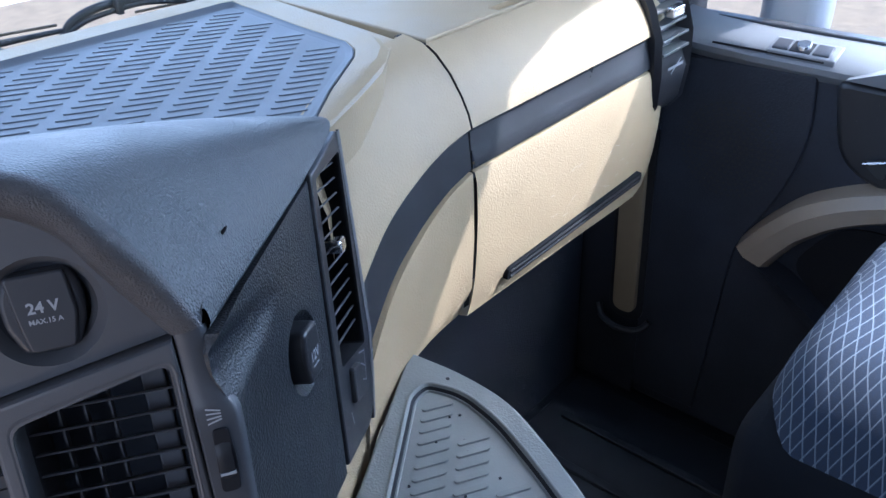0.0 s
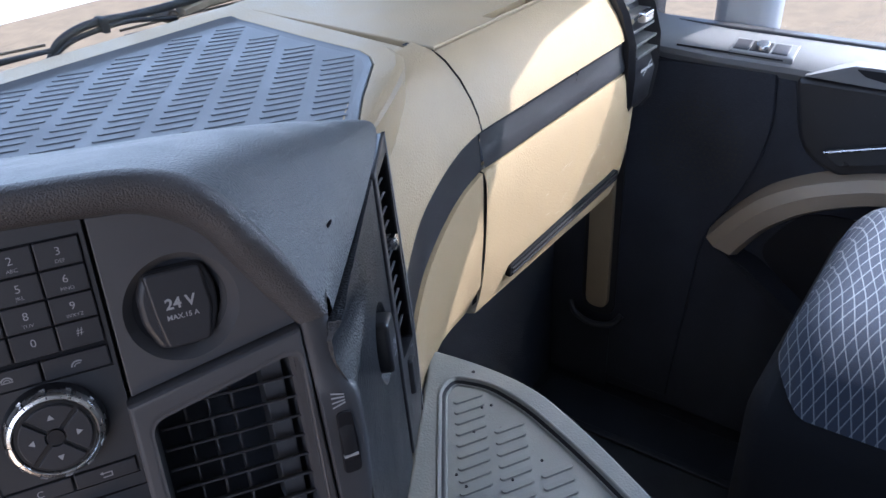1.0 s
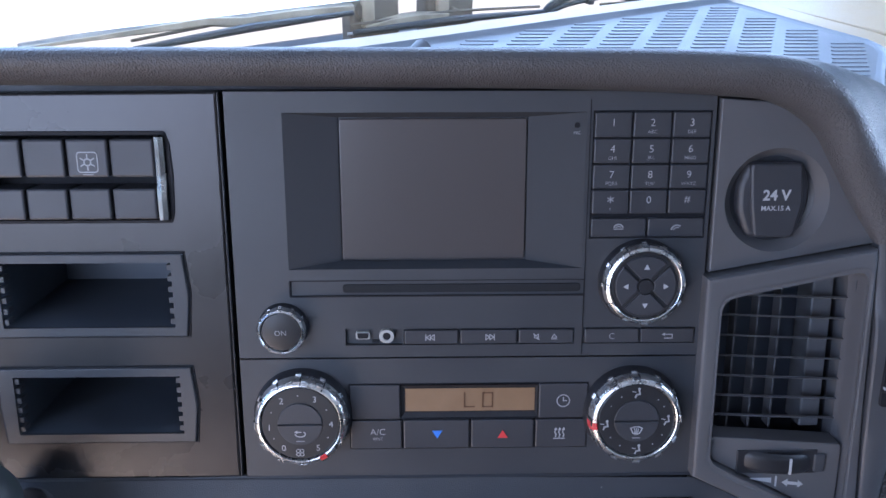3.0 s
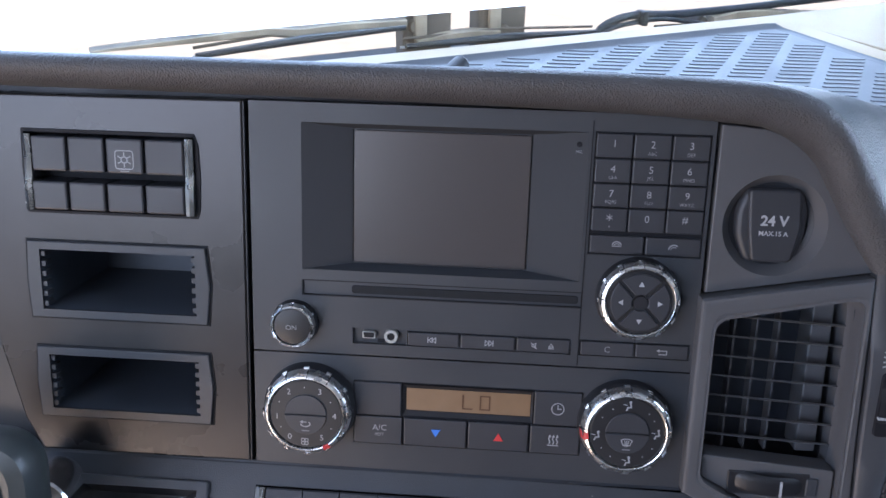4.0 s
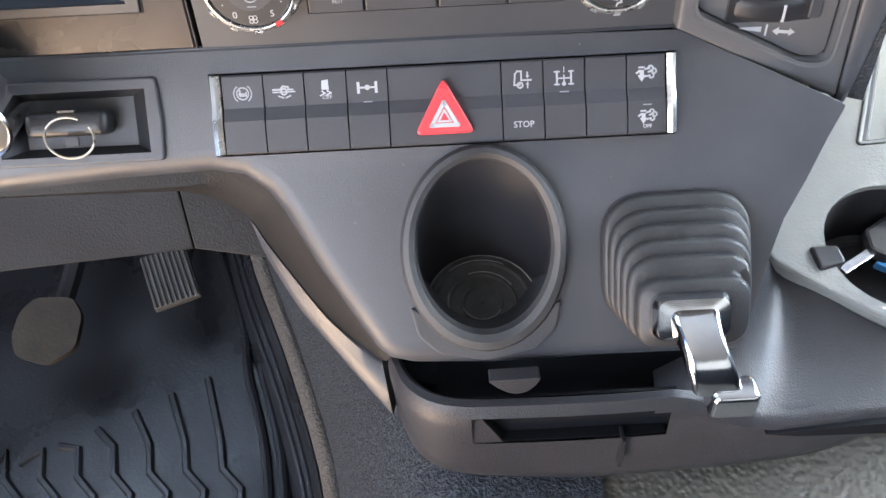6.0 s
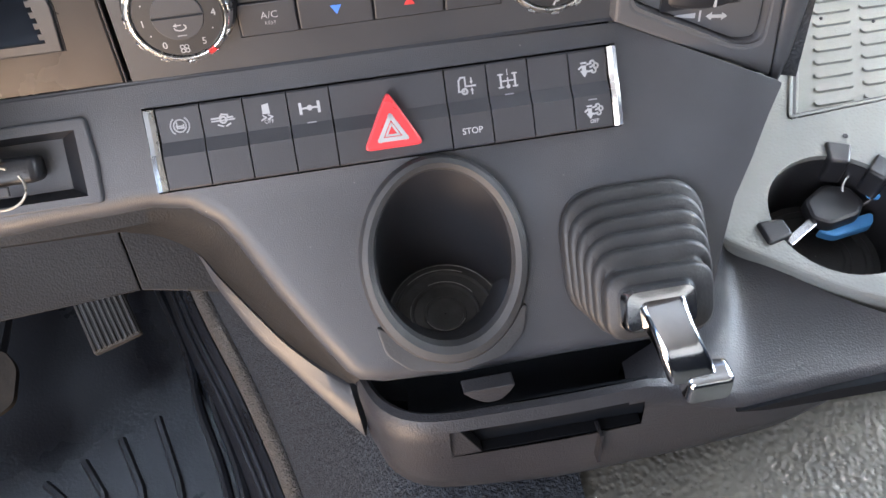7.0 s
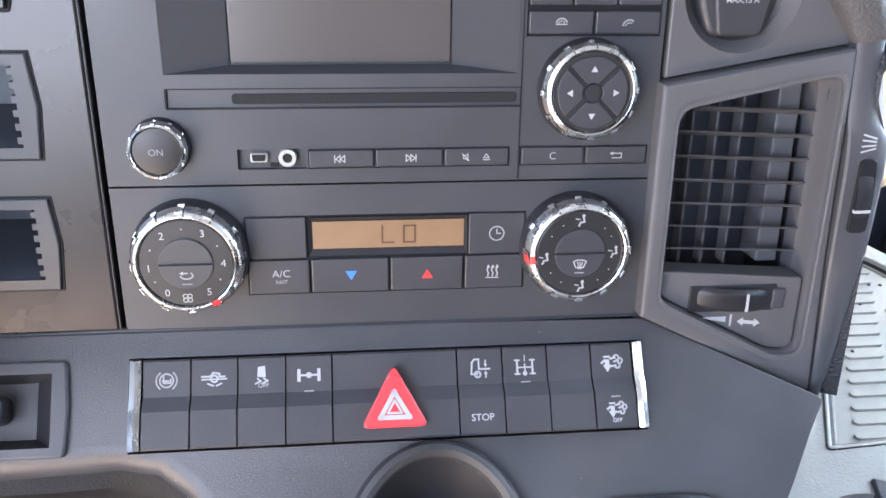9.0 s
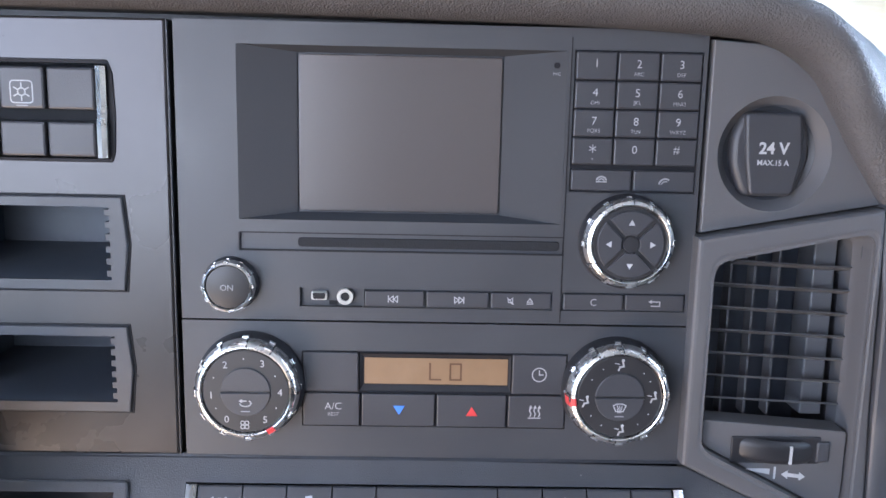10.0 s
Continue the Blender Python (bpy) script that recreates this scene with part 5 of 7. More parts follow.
def key(x0, x1, z0, z1, parent, words=(), icons=(), name="key", proud=0.0012, y=Y, tone=None):
    k = part(name, box(B(), x0 + 0.0004, x1 - 0.0004, y - proud, y + 0.002, z0 + 0.0004, z1 - 0.0004, 0.0007, 2), KEYP, parent)
    yy = y - proud - 0.00025
    for s, dx, dz, size in words:
        part("lettering", lettering(B(), s, (x0 + x1) / 2 + dx, (z0 + z1) / 2 + dz, size, yy, -0.00004), tone or PRINT, k)
    for s, dx, dz, size in icons:
        part("symbol", switch_icon(s, B(), (x0 + x1) / 2 + dx, (z0 + z1) / 2 + dz, size, yy), PRINT, k)
    return k


pad = part("keypad", box(B(), -0.1732, -0.1102, Y + 0.0011, Y + 0.0016, 1.0510, 1.1203), DEEP, radio)
kx = (-0.1728, -0.1523, -0.1314, -0.1106)
kz = (1.1198, 1.1058, 1.0920, 1.0783, 1.0646)
faces = (("1", ""), ("2", "ABC"), ("3", "DEF"), ("4", "GHI"), ("5", "JKL"), ("6", "MNO"), ("7", "PQRS"), ("8", "TUV"), ("9", "WXYZ"), ("*", "+"), ("0", ""), ("#", ""))
for n, (big, small) in enumerate(faces):
    c, r = n % 3, n // 3
    words = ([(big, 0, 0.0012, 0.0040)] if big != "*" else []) + ([(small, 0, -0.0037, 0.0019)] if small else [])
    key(kx[c], kx[c + 1], kz[r + 1], kz[r], pad, words, (("star", 0, 0.0014, 0.0036),) if big == "*" else ())
key(-0.1728, -0.1421, 1.0518, 1.0628, pad, icons=(("phone_up", 0, 0, 0.0062),), name="call_key")
key(-0.1418, -0.1106, 1.0518, 1.0628, pad, icons=(("phone", 0, 0, 0.0062),), name="call_key")
key(-0.1738, -0.1425, 0.9906, 0.9996, radio, (("C", 0, 0, 0.0036),), name="clear_key")
key(-0.1422, -0.1114, 0.9906, 0.9996, radio, icons=(("back", 0, 0, 0.0066),), name="back_key")
key(-0.2747, -0.2437, 0.9906, 0.9996, radio, icons=(("prev", 0, 0, 0.0062),), name="track_key")
key(-0.2434, -0.2110, 0.9906, 0.9996, radio, icons=(("next", 0, 0, 0.0062),), name="track_key")
key(-0.2107, -0.1792, 0.9906, 0.9996, radio, icons=(("mute", -0.0055, 0, 0.0052), ("eject", 0.0045, 0, 0.0052)), name="eject_key")
# sockets
bm = prism(B(), rect(-0.3015, -0.2935, 0.9935, 0.9978, 0.001), Y + 0.0006, Y + 0.003, 0.0004)
u = part("usb_socket", bm, WHITERING, radio, "small metal usb socket")
part("opening", prism(B(), rounded([(-0.3003, 0.9942), (-0.2947, 0.9942), (-0.2942, 0.9973), (-0.3008, 0.9973)], 0.0006), Y + 0.0002, Y + 0.0008), DEEP, u)
part("opening", box(B(), -0.2925, -0.2885, Y + 0.0022, Y + 0.0029, 0.9908, 0.9928), DEEP, radio)
u = part("audio_socket", lathe(B(), [(0.0022, Y - 0.0002), (0.0024, Y - 0.0010), (0.0039, Y - 0.0010), (0.0042, Y - 0.0006), (0.0042, Y + 0.003)], -0.2842, 0.9957, 24, False, False), WHITERING, radio, "bright round audio socket")
part("opening", lathe(B(), [(0.0023, Y - 0.0001), (0.0023, Y + 0.003)], -0.2842, 0.9957, 16), DEEP, u)


def chrome_knob(name, cx, cz, R, tall, parent, teeth, dome, label):
    """A turning knob: dark skirt, sloping chrome ring with dark notches, and its face."""
    y1 = Y - tall
    k = part(name, lathe(B(), [(R * 1.07, Y + 0.002), (R * 1.05, Y - tall * 0.3), (R * 1.0, y1 + tall * 0.5)], cx, cz, 48, False, False), BLACK, parent, label)
    part("chrome_ring", lathe(B(), [(R * 1.0, y1 + tall * 0.52), (R * 0.992, y1 + tall * 0.36), (R * 0.972, y1 + tall * 0.17), (R * 0.940, y1 + tall * 0.05), (R * 0.905, y1 + 0.0002), (R * 0.870, y1 - 0.0001), (R * 0.850, y1 + 0.0002), (R * 0.83, y1 + tall * 0.12), (R * 0.82, y1 + tall * 0.3)], cx, cz, 64, False, False), KNOBRING, k, "bright chrome ring")
    for j in range(teeth):
        a = 2 * math.pi * (j - 0.07) / teeth
        t2 = box(B(), R * 0.885, R * 1.004, y1 + tall * 0.015, y1 + tall * 0.34, -R * 0.014, R * 0.014, 0.0001, 1)
        for v in t2.verts:
            # lies along the sloping ring
            v.co.y += tall * 0.16 * max(0.0, (v.co.x - R * 0.885) / (R * 0.119)) ** 2 - tall * 0.03
        bmesh.ops.rotate(t2, verts=t2.verts, cent=(0, 0, 0), matrix=Matrix.Rotation(-a, 3, "Y"))
        bmesh.ops.translate(t2, verts=t2.verts, vec=(cx, 0, cz))
        part("notch", t2, BLACK, k)
        t2 = box(B(), R * 0.945, R * 0.975, y1 + tall * 0.02, y1 + tall * 0.26, -R * 0.075, R * 0.075, 0.0001, 1)
        bmesh.ops.rotate(t2, verts=t2.verts, cent=(0, 0, 0), matrix=Matrix.Rotation(-a - 0.075, 3, "Y"))
        bmesh.ops.translate(t2, verts=t2.verts, vec=(cx, 0, cz))
        part("step", t2, SATINCHROME, k)
        t2 = box(B(), R * 1.0, R * 1.030, y1 + tall * 0.50, y1 + tall * 0.66, -R * 0.060, R * 0.060, 0.0001, 1)
        bmesh.ops.rotate(t2, verts=t2.verts, cent=(0, 0, 0), matrix=Matrix.Rotation(-a - 0.07, 3, "Y"))
        bmesh.ops.translate(t2, verts=t2.verts, vec=(cx, 0, cz))
        part("grip_bar", t2, SATINCHROME, k)
    part("knob_face", lathe(B(), [(R * 0.835, y1 + tall * 0.3), (R * 0.825, y1 + 0.0014), (R * 0.80, y1 + 0.0010), (R * 0.45, y1 + 0.0009 - dome), (0.0002, y1 + 0.0009 - dome)], cx, cz, 48, False), KNOBF, k)
    return k


dial = chrome_knob("menu_dial", -0.1432, 1.0268, 0.0226, 0.0105, radio, 12, 0.0, "four-way menu dial with a chrome ring")
yf = Y - 0.0105
for k in range(4):
    a0 = 45 + 90 * k
    bm = B()
    prism(bm, arc(-0.1432, 1.0268, 0.0165, a0 + 4, a0 + 86, 10) + arc(-0.1432, 1.0268, 0.0048, a0 + 78, a0 + 12, 5), yf - 0.0005, yf + 0.002, 0.0004)
    seg = part("dial_button", bm, KEYP, dial)
    a = radians(90 * (k + 1))
    cx, cz = -0.1432 + 0.0105 * math.cos(a), 1.0268 + 0.0105 * math.sin(a)
    tri = [(cx + 0.0019 * math.cos(a + q), cz + 0.0019 * math.sin(a + q)) for q in (0, 2.1, -2.1)]
    part("arrow", fill(B(), tri, yf - 0.0008), PRINT, dial)
part("dial_centre", lathe(B(), [(0.004, yf + 0.001), (0.0038, yf - 0.0004), (0.0002, yf - 0.0004)], -0.1432, 1.0268, 20, False), BLACK, dial)
onk = chrome_knob("volume_knob", -0.3415, 1.0015, 0.0132, 0.0095, radio, 12, 0.0007, "round on and volume knob with a chrome ring")
part("lettering", lettering(B(), "ON", -0.3415, 1.0015, 0.0030, Y - 0.0103), DIM, onk)

# climate control
clim = thing("climate_control", PANEL, (-0.237, Y, 0.9095), "dark climate control with two chrome knobs and an amber display", "climate control")
part("faceplate", plate(B(), RX0, RX1, 0.9095, 0.9822, Y, 0.018, ((-0.3065, -0.1695, 0.9265, 0.9672, 0.0012), )), FASCIA, clim)
part("groove", box(B(), -0.3065, -0.1695, Y + 0.0007, Y + 0.0011, 0.9265, 0.9672), DEEP, clim)
rowz = (0.9267, 0.9451, 0.9670)
key(-0.3062, -0.2768, rowz[1], rowz[2], clim, name="blank_key")
key(-0.3062, -0.2762, rowz[0], rowz[1], clim, (("A/C", 0.001, 0.002, 0.0038), ("REST", 0.001, -0.0024, 0.0019)), name="ac_key")
kb = key(-0.2759, -0.2373, rowz[0], rowz[1], clim, name="temperature_key")
part("arrow", fill(B(), [(-0.2592, 0.9385), (-0.2532, 0.9385), (-0.2562, 0.9335)], Y - 0.0016), BLUEP, kb)
kb = key(-0.2370, -0.2002, rowz[0], rowz[1], clim, name="temperature_key")
part("arrow", fill(B(), [(-0.2215, 0.9335), (-0.2155, 0.9335), (-0.2185, 0.9385)], Y - 0.0016), REDP, kb)
key(-0.1999, -0.1697, rowz[0], rowz[1], clim, icons=(("heat", -0.001, 0.0005, 0.0075),), name="heater_key", tone=DIM)
key(-0.1985, -0.1697, rowz[1], rowz[2], clim, icons=(("clock", 0.0, 0.0002, 0.0072),), name="clock_key", tone=DIM)
dsp = part("display", box(B(), -0.2743, -0.2003, Y + 0.0006, Y + 0.0016, 0.9497, 0.9636), LCD, clim, "amber display reading LO")
bm = B()
outer_ = rect(-0.2766, -0.1988, 0.9465, 0.9662)
inner_ = rect(-0.2743, -0.2003, 0.9497, 0.9636)
loft(bm, [[(x, Y - 0.001, z) for x, z in outer_], [(x, Y + 0.0012, z) for x, z in inner_]], True)
part("display_frame", bm, BLACK, clim, "", 15)
bm = B()
yl = Y + 0.0003
stroke(bm, [(-0.2405, 0.9608), (-0.2405, 0.9523), (-0.2350, 0.9523)], 0.0009, yl)
stroke(bm, [(-0.2300, 0.9608), (-0.2245, 0.9608), (-0.2245, 0.9523), (-0.2300, 0.9523)], 0.0009, yl, True)
part("segments", bm, LCDINK, dsp)


def climate_knob(cx, cz, red, marks, symbol):
    k = chrome_knob("climate_knob", cx, cz, 0.0262, 0.0145, clim, 12, 0.0, "large climate knob with a chrome ring")
    yk = Y - 0.0145 + 0.0006
    part("upper_button", prism(B(), arc(cx, cz, 0.0125, 2, 178, 16), yk - 0.0006, yk + 0.002, 0.0004), KEYP, k)
    part("lower_button", prism(B(), arc(cx, cz, 0.0125, 182, 358, 16), yk - 0.0006, yk + 0.002, 0.0004), KEYP, k)
    part("symbol", switch_icon(symbol, B(), cx, cz - 0.0055, 0.007, yk - 0.0010), PRINT, k)
    part("symbol", stroke(B(), [(cx - 0.002, cz - 0.0098), (cx + 0.002, cz - 0.0098)], 0.0006, yk - 0.0010), DIM, k)
    # red field across the ring, following its profile
    y1 = Y - 0.0145
    prof_ = [(0.0266, y1 + 0.0075), (0.02625, y1 + 0.0050), (0.02572, y1 + 0.0022), (0.0248, y1 + 0.0003), (0.0237, y1 - 0.0002), (0.0224, y1 - 0.0004), (0.0219, y1 + 0.0002)]
    bm = loft(B(), [[(cx + r * math.cos(radians(red + d)), y, cz + r * math.sin(radians(red + d))) for r, y in prof_] for d in (-5, -2.5, 0, 2.5, 5)])
    part("red_mark", bm, REDP, k, "red pointer mark")
    for ang, what, size in marks:
        a = radians(ang)
        mx_, mz_ = cx + 0.0172 * math.cos(a), cz + 0.0172 * math.sin(a)
        pb = B()
        if what == ".":
            fill(pb, arc(mx_, mz_, 0.0004, 0, 360, 8)[:-1], yk - 0.0002)
        elif len(what) == 1:
            lettering(pb, what, mx_, mz_, size, yk - 0.0002)
        else:
            switch_icon(what, pb, mx_, mz_, size, yk - 0.0002)
        part("scale_mark", pb, PRINT, k)
    return k


climate_knob(-0.3325, 0.9492, -58, [(a, s, 0.0036) for a, s in ((236, "0"), (186, "1"), (125, "2"), (60, "3"), (0, "4"), (-56, "5"))] + [(a, ".", 0) for a in (92, 155, 210, 30, -28)] + [(268, "fan", 0.006)], "recirc")
climate_knob(-0.1448, 0.9492, 187, [(90, "seated", 0.0062), (2, "seated", 0.0062), (187, "seated", 0.0062), (275, "seated", 0.0062)] + [(a, ".", 0) for a in (48, 30, 122, 148, 215, 240, -30, -55)], "screen")

# 24 volt socket panel
sp = thing("socket_panel", PANEL, (-0.07, Y, 1.03), "dark panel with a capped 24 volt socket", "socket panel")
YP = 0.4215
ob = part("panel", prism(B(), [(-0.1062, 1.0318), (-0.0165, 1.0478), (-0.030, 1.076), (-0.046, 1.1015), (-0.056, 1.1125), (-0.068, 1.1205), (-0.083, 1.1250), (-0.1062, 1.1265)], YP, YP + 0.02, 0.0008), VENTF, sp)
carve(ob, lathe(B(), [(0.0285, YP - 0.01), (0.0285, YP + 0.0002), (0.0235, YP + 0.007), (0.0245, YP + 0.03)], -0.0722, 1.0718, 48))
part("socket_ring", lathe(B(), [(0.0286, YP + 0.0002), (0.0284, YP + 0.0008), (0.0238, YP + 0.0070), (0.0205, YP + 0.0085), (0.0203, YP + 0.016)], -0.0722, 1.0718, 48, False, True), KEYP, sp)
bm = B()
capo = rounded([(-0.0925, 1.066), (-0.0865, 1.0505), (-0.0600, 1.0505), (-0.0545, 1.066), (-0.0540, 1.080), (-0.0580, 1.0925), (-0.0880, 1.0925), (-0.0928, 1.080)], 0.004)
prism(bm, capo, YP + 0.0022, YP + 0.016, 0.0030, 3)
cap = part("socket_cap", bm, KEYP, sp, "black socket cap printed 24 V MAX.15 A")
bm = prism(B(), rounded([(-0.0832, 1.0512), (-0.0615, 1.0512), (-0.0575, 1.070), (-0.0595, 1.0920), (-0.0880, 1.0920), (-0.0862, 1.070)], 0.003), YP + 0.0002, YP + 0.006, 0.0016, 3)
part("grip", bm, KEYP, cap)
part("lettering", lettering(B(), "24 V", -0.0727, 1.0748, 0.0056, YP - 0.0001, 0.00022), PRINT, cap)
part("lettering", lettering(B(), "MAX.15 A", -0.0727, 1.0676, 0.0026, YP - 0.0001, 0.00008), PRINT, cap)

# centre air vent
cv = thing("centre_air_vent", PANEL, (-0.06, 0.42, 0.89), "dark grey air vent with slats and a thumbwheel", "air vent")
YV = 0.413
frame_o = [(-0.1092, 0.9113), (-0.0125, 0.8632), (-0.0103, 0.8650), (-0.0142, 0.945), (-0.0160, 1.010), (-0.0174, 1.0464), (-0.1092, 1.0302)]
ob = part("frame", prism(B(), frame_o, YV, YV + 0.022, 0.0035, 3), VENTF, cv)
hole_ = rounded([(-0.1003, 0.9200), (-0.036, 0.8868), (-0.0205, 0.8868), (-0.0208, 1.0350), (-0.1003, 1.0182)], [0.006, 0.008, 0.010, 0.009, 0.008])
carve(ob, prism(B(), hole_, YV - 0.01, YV + 0.05))
# sloping inner rim
ctr = Vector((-0.063, 0.965))
inn = [tuple(Vector(p) + (ctr - Vector(p)).normalized() * 0.004) for p in hole_]
def spread(d):
    return [tuple(Vector(p) + (ctr - Vector(p)).normalized() * d) for p in hole_]


part("rim", loft(B(), [[(x, YV - 0.0003, z) for x, z in spread(-0.0036)], [(x, YV - 0.0001, z) for x, z in spread(-0.0020)], [(x, YV + 0.0012, z) for x, z in spread(-0.0004)], [(x, YV + 0.004, z) for x, z in spread(0.0006)], [(x, YV + 0.012, z) for x, z in spread(0.0014)], [(x, YV + 0.016, z) for x, z in spread(0.0026)], [(x, YV + 0.018, z) for x, z in inn], [(x, YV + 0.075, z) for x, z in inn]], True), VENTF, cv, "", 60)
part("duct", prism(B(), hole_, YV + 0.07, YV + 0.074), DUCT, cv)
for k in range(7):
    z = 1.0152 - 0.01235 * k
    x0 = -0.0965 if k else -0.0835
    bm = B()
    rows = []
    for x, dy in ((x0, 0.0006), (-0.058, 0.0), (-0.0222, 0.0006)):
        dz = (x + 0.058) * -0.045
        rows.append([(x, YV + 0.0172 + dy, z + dz - 0.0006), (x, YV + 0.0162 + dy, z + dz), (x, YV + 0.0172 + dy, z + dz + 0.0006), (x, YV + 0.026, z + dz - 0.0026), (x, YV + 0.026, z + dz - 0.0034)])
    loft(bm, rows, True)
    bm.verts.ensure_lookup_table()
    bm.faces.new(bm.verts[:5])
    bm.faces.new(bm.verts[-5:])
    part("slat", bm, SLAT, cv)
for k in range(3):
    x = -0.0822 + 0.0128 * k
    part("vane", box(B(), x - 0.0006, x + 0.0006, YV + 0.0265, YV + 0.036, 0.930, 1.0195 + 0.0026 * k), VENTF, cv)
part("wide_vane", box(B(), -0.0385, -0.0265, YV + 0.0270, YV + 0.047, 0.930, 1.0285, 0.001), SLAT, cv, "wide grey vane")
part("lower_plate", prism(B(), rounded([(-0.0992, 0.9212), (-0.036, 0.8885), (-0.0225, 0.8885), (-0.0225, 0.9290), (-0.0985, 0.9345)], [0.005, 0.006, 0.008, 0.002, 0.002]), YV + 0.005, YV + 0.02, 0.0008), VENTF, cv)
# thumbwheel lying in the lower plate
n = 28
rows = []
for k in range(n + 1):
    a = math.pi * (0.30 + 0.40 * k / n)
    row = []
    for j in range(13):
        dz = -0.0063 + 0.0126 * j / 12
        rr = 0.0410 - 0.0022 * (dz / 0.0063) ** 4 + (0.00022 if j % 2 else 0)
        x_ = -rr * math.cos(a)
        row.append((-0.0593 + x_, YV + 0.0405 - rr * math.sin(a), 0.9183 + dz - 0.07 * x_))
    rows.append(row)
tw = part("thumbwheel", loft(B(), rows), BLACK, cv, "smooth black thumbwheel", 60)
part("mark", box(B(), -0.0540, -0.0526, YV - 0.0006, YV + 0.004, 0.9130, 0.9225), PRINT, tw)
part("wheel_recess", box(B(), -0.0830, -0.0360, YV + 0.0042, YV + 0.0056, 0.9112, 0.9260, 0.001), BLACK, cv)
part("recess_end", box(B(), -0.0382, -0.0310, YV + 0.0036, YV + 0.006, 0.9120, 0.9235, 0.001), CONS, cv)
pb = B()
yq = YV + 0.0046
fill(pb, [(-0.0740, 0.9075), (-0.0740, 0.9083), (-0.0615, 0.9083), (-0.0615, 0.9050)], yq)
stroke(pb, [(-0.0588, 0.9088), (-0.0588, 0.9032)], 0.0012, yq)
stroke(pb, [(-0.0518, 0.9049), (-0.0458, 0.9042)], 0.0020, yq)
fill(pb, [(-0.0553, 0.9053), (-0.0518, 0.9075), (-0.0518, 0.9025)], yq)
fill(pb, [(-0.0424, 0.9038), (-0.0458, 0.9066), (-0.0458, 0.9018)], yq)
part("symbol", pb, PRINT, cv)
# wing with a second thumbwheel at the edge of the stack
bm = B()
rows = []
WING = ((1.0500, -0.0166, -0.0008, 0.4150), (1.0400, -0.0163, -0.0004, 0.4155), (1.0280, -0.0158, 0.0004, 0.4150), (1.0180, -0.0154, 0.0014, 0.4142), (1.0105, -0.0150, 0.0038, 0.4130), (1.0045, -0.0148, 0.0074, 0.4115), (0.9990, -0.0146, 0.0085, 0.4108), (0.985, -0.0142, 0.0086, 0.4104), (0.960, -0.0138, 0.0079, 0.4104), (0.944, -0.0133, 0.0074, 0.4108), (0.934, -0.0128, 0.0060, 0.4115), (0.905, -0.0114, 0.0034, 0.4122), (0.876, -0.0101, 0.0008, 0.4128), (0.859, -0.0096, -0.0022, 0.4135))
for z, gx, xo, yf in WING:
    rows.append([(gx, 0.434, z), (gx, yf + 0.0012, z), (gx + 0.0010, yf, z), (gx * 0.55 + xo * 0.45, yf - 0.0004, z), (xo - 0.0034, yf + 0.0002, z), (xo - 0.0014, yf + 0.0016, z), (xo, yf + 0.0036, z), (xo + 0.0012, yf + 0.0060, z), (xo + 0.0012, yf + 0.022, z)])
part("wing", loft(B(), rows), WINGSHADE, cv, "", 50)
part("wheel_recess", prism(B(), rounded([(-0.0088, 0.9560), (0.0016, 0.9560), (0.0022, 0.975), (0.0008, 0.9940), (-0.0078, 0.9940)], 0.0032), 0.4088, 0.4105, 0.0006), DEEP, cv)
rows = []
for k in range(41):
    a = math.pi * (0.17 + 0.66 * k / 40)
    rr = 0.0188 + (0.0002 if k % 2 else 0)
    rows.append([(-0.0038 + dx, 0.4195 - (rr - abs(dx) * 0.25) * math.sin(a) * 0.70, 0.975 - rr * math.cos(a)) for dx in (-0.0040, -0.0030, 0.0, 0.0030, 0.0040)])
tw = part("thumbwheel", loft(B(), rows), BLACK, cv, "ribbed black thumbwheel", 25)
part("mark", box(B(), -0.0079, 0.0004, 0.4066, 0.412, 0.9672, 0.9686), PRINT, tw)
pb = B()
for za, zb_ in ((1.0062, 1.0042), (1.0034, 1.0026), (1.0004, 1.0008), (0.9976, 0.9992)):
    stroke(pb, [(-0.0084, za), (-0.0018, zb_)], 0.0009, 0.4095)
part("symbol", pb, PRINT, cv)

# ---- flank of the stack (along the flank, into it, up) ----
fl = thing("stack_flank", SIDE, (0.1, 0, 0), "dark grained side of the centre stack with a 12 volt socket", "side panel")
def ease(t):
    t = min(1.0, max(0.0, t))
    return t * t * (3 - 2 * t)


rows = []
for k in range(57):
    kz = k / 56
    loop_ = []
    for j in range(17):
        u_ = j / 16
        s_ = 0.0005 + (0.152 + 0.014 * kz - 0.0005) * u_ ** 1.5
        z_ = -0.10 + (0.0880 - 0.0035 * max(0.0, 1 - s_ / 0.035) + 0.0365 * s_ / 0.1717 + 0.10) * kz
        hollow = 0.0075 * min(1.0, max(0.0, (z_ - 0.041 - 0.36 * s_) / max(0.004, 0.021 - 0.30 * s_))) * max(0.0, 1 - s_ / 0.085) * (1 - ease((z_ - 0.074) / 0.012))
        loop_.append((s_ - hollow * 0.42, hollow, z_))
    end = loop_[-1]
    rows.append(loop_ + [(end[0], 0.03, end[2]), (loop_[0][0], 0.03, loop_[0][2])])
bm = loft(B(), rows, True)
bm.verts.ensure_lookup_table()
bm.faces.new(bm.verts[:19])
bm.faces.new(bm.verts[-19:])
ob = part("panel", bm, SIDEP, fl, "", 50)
S12 = (0.1085, 0.0215)
carve(ob, lathe(B(), [(0.0285, -0.01), (0.0285, 0.0002), (0.022, 0.008), (0.022, 0.02)], *S12, 40))
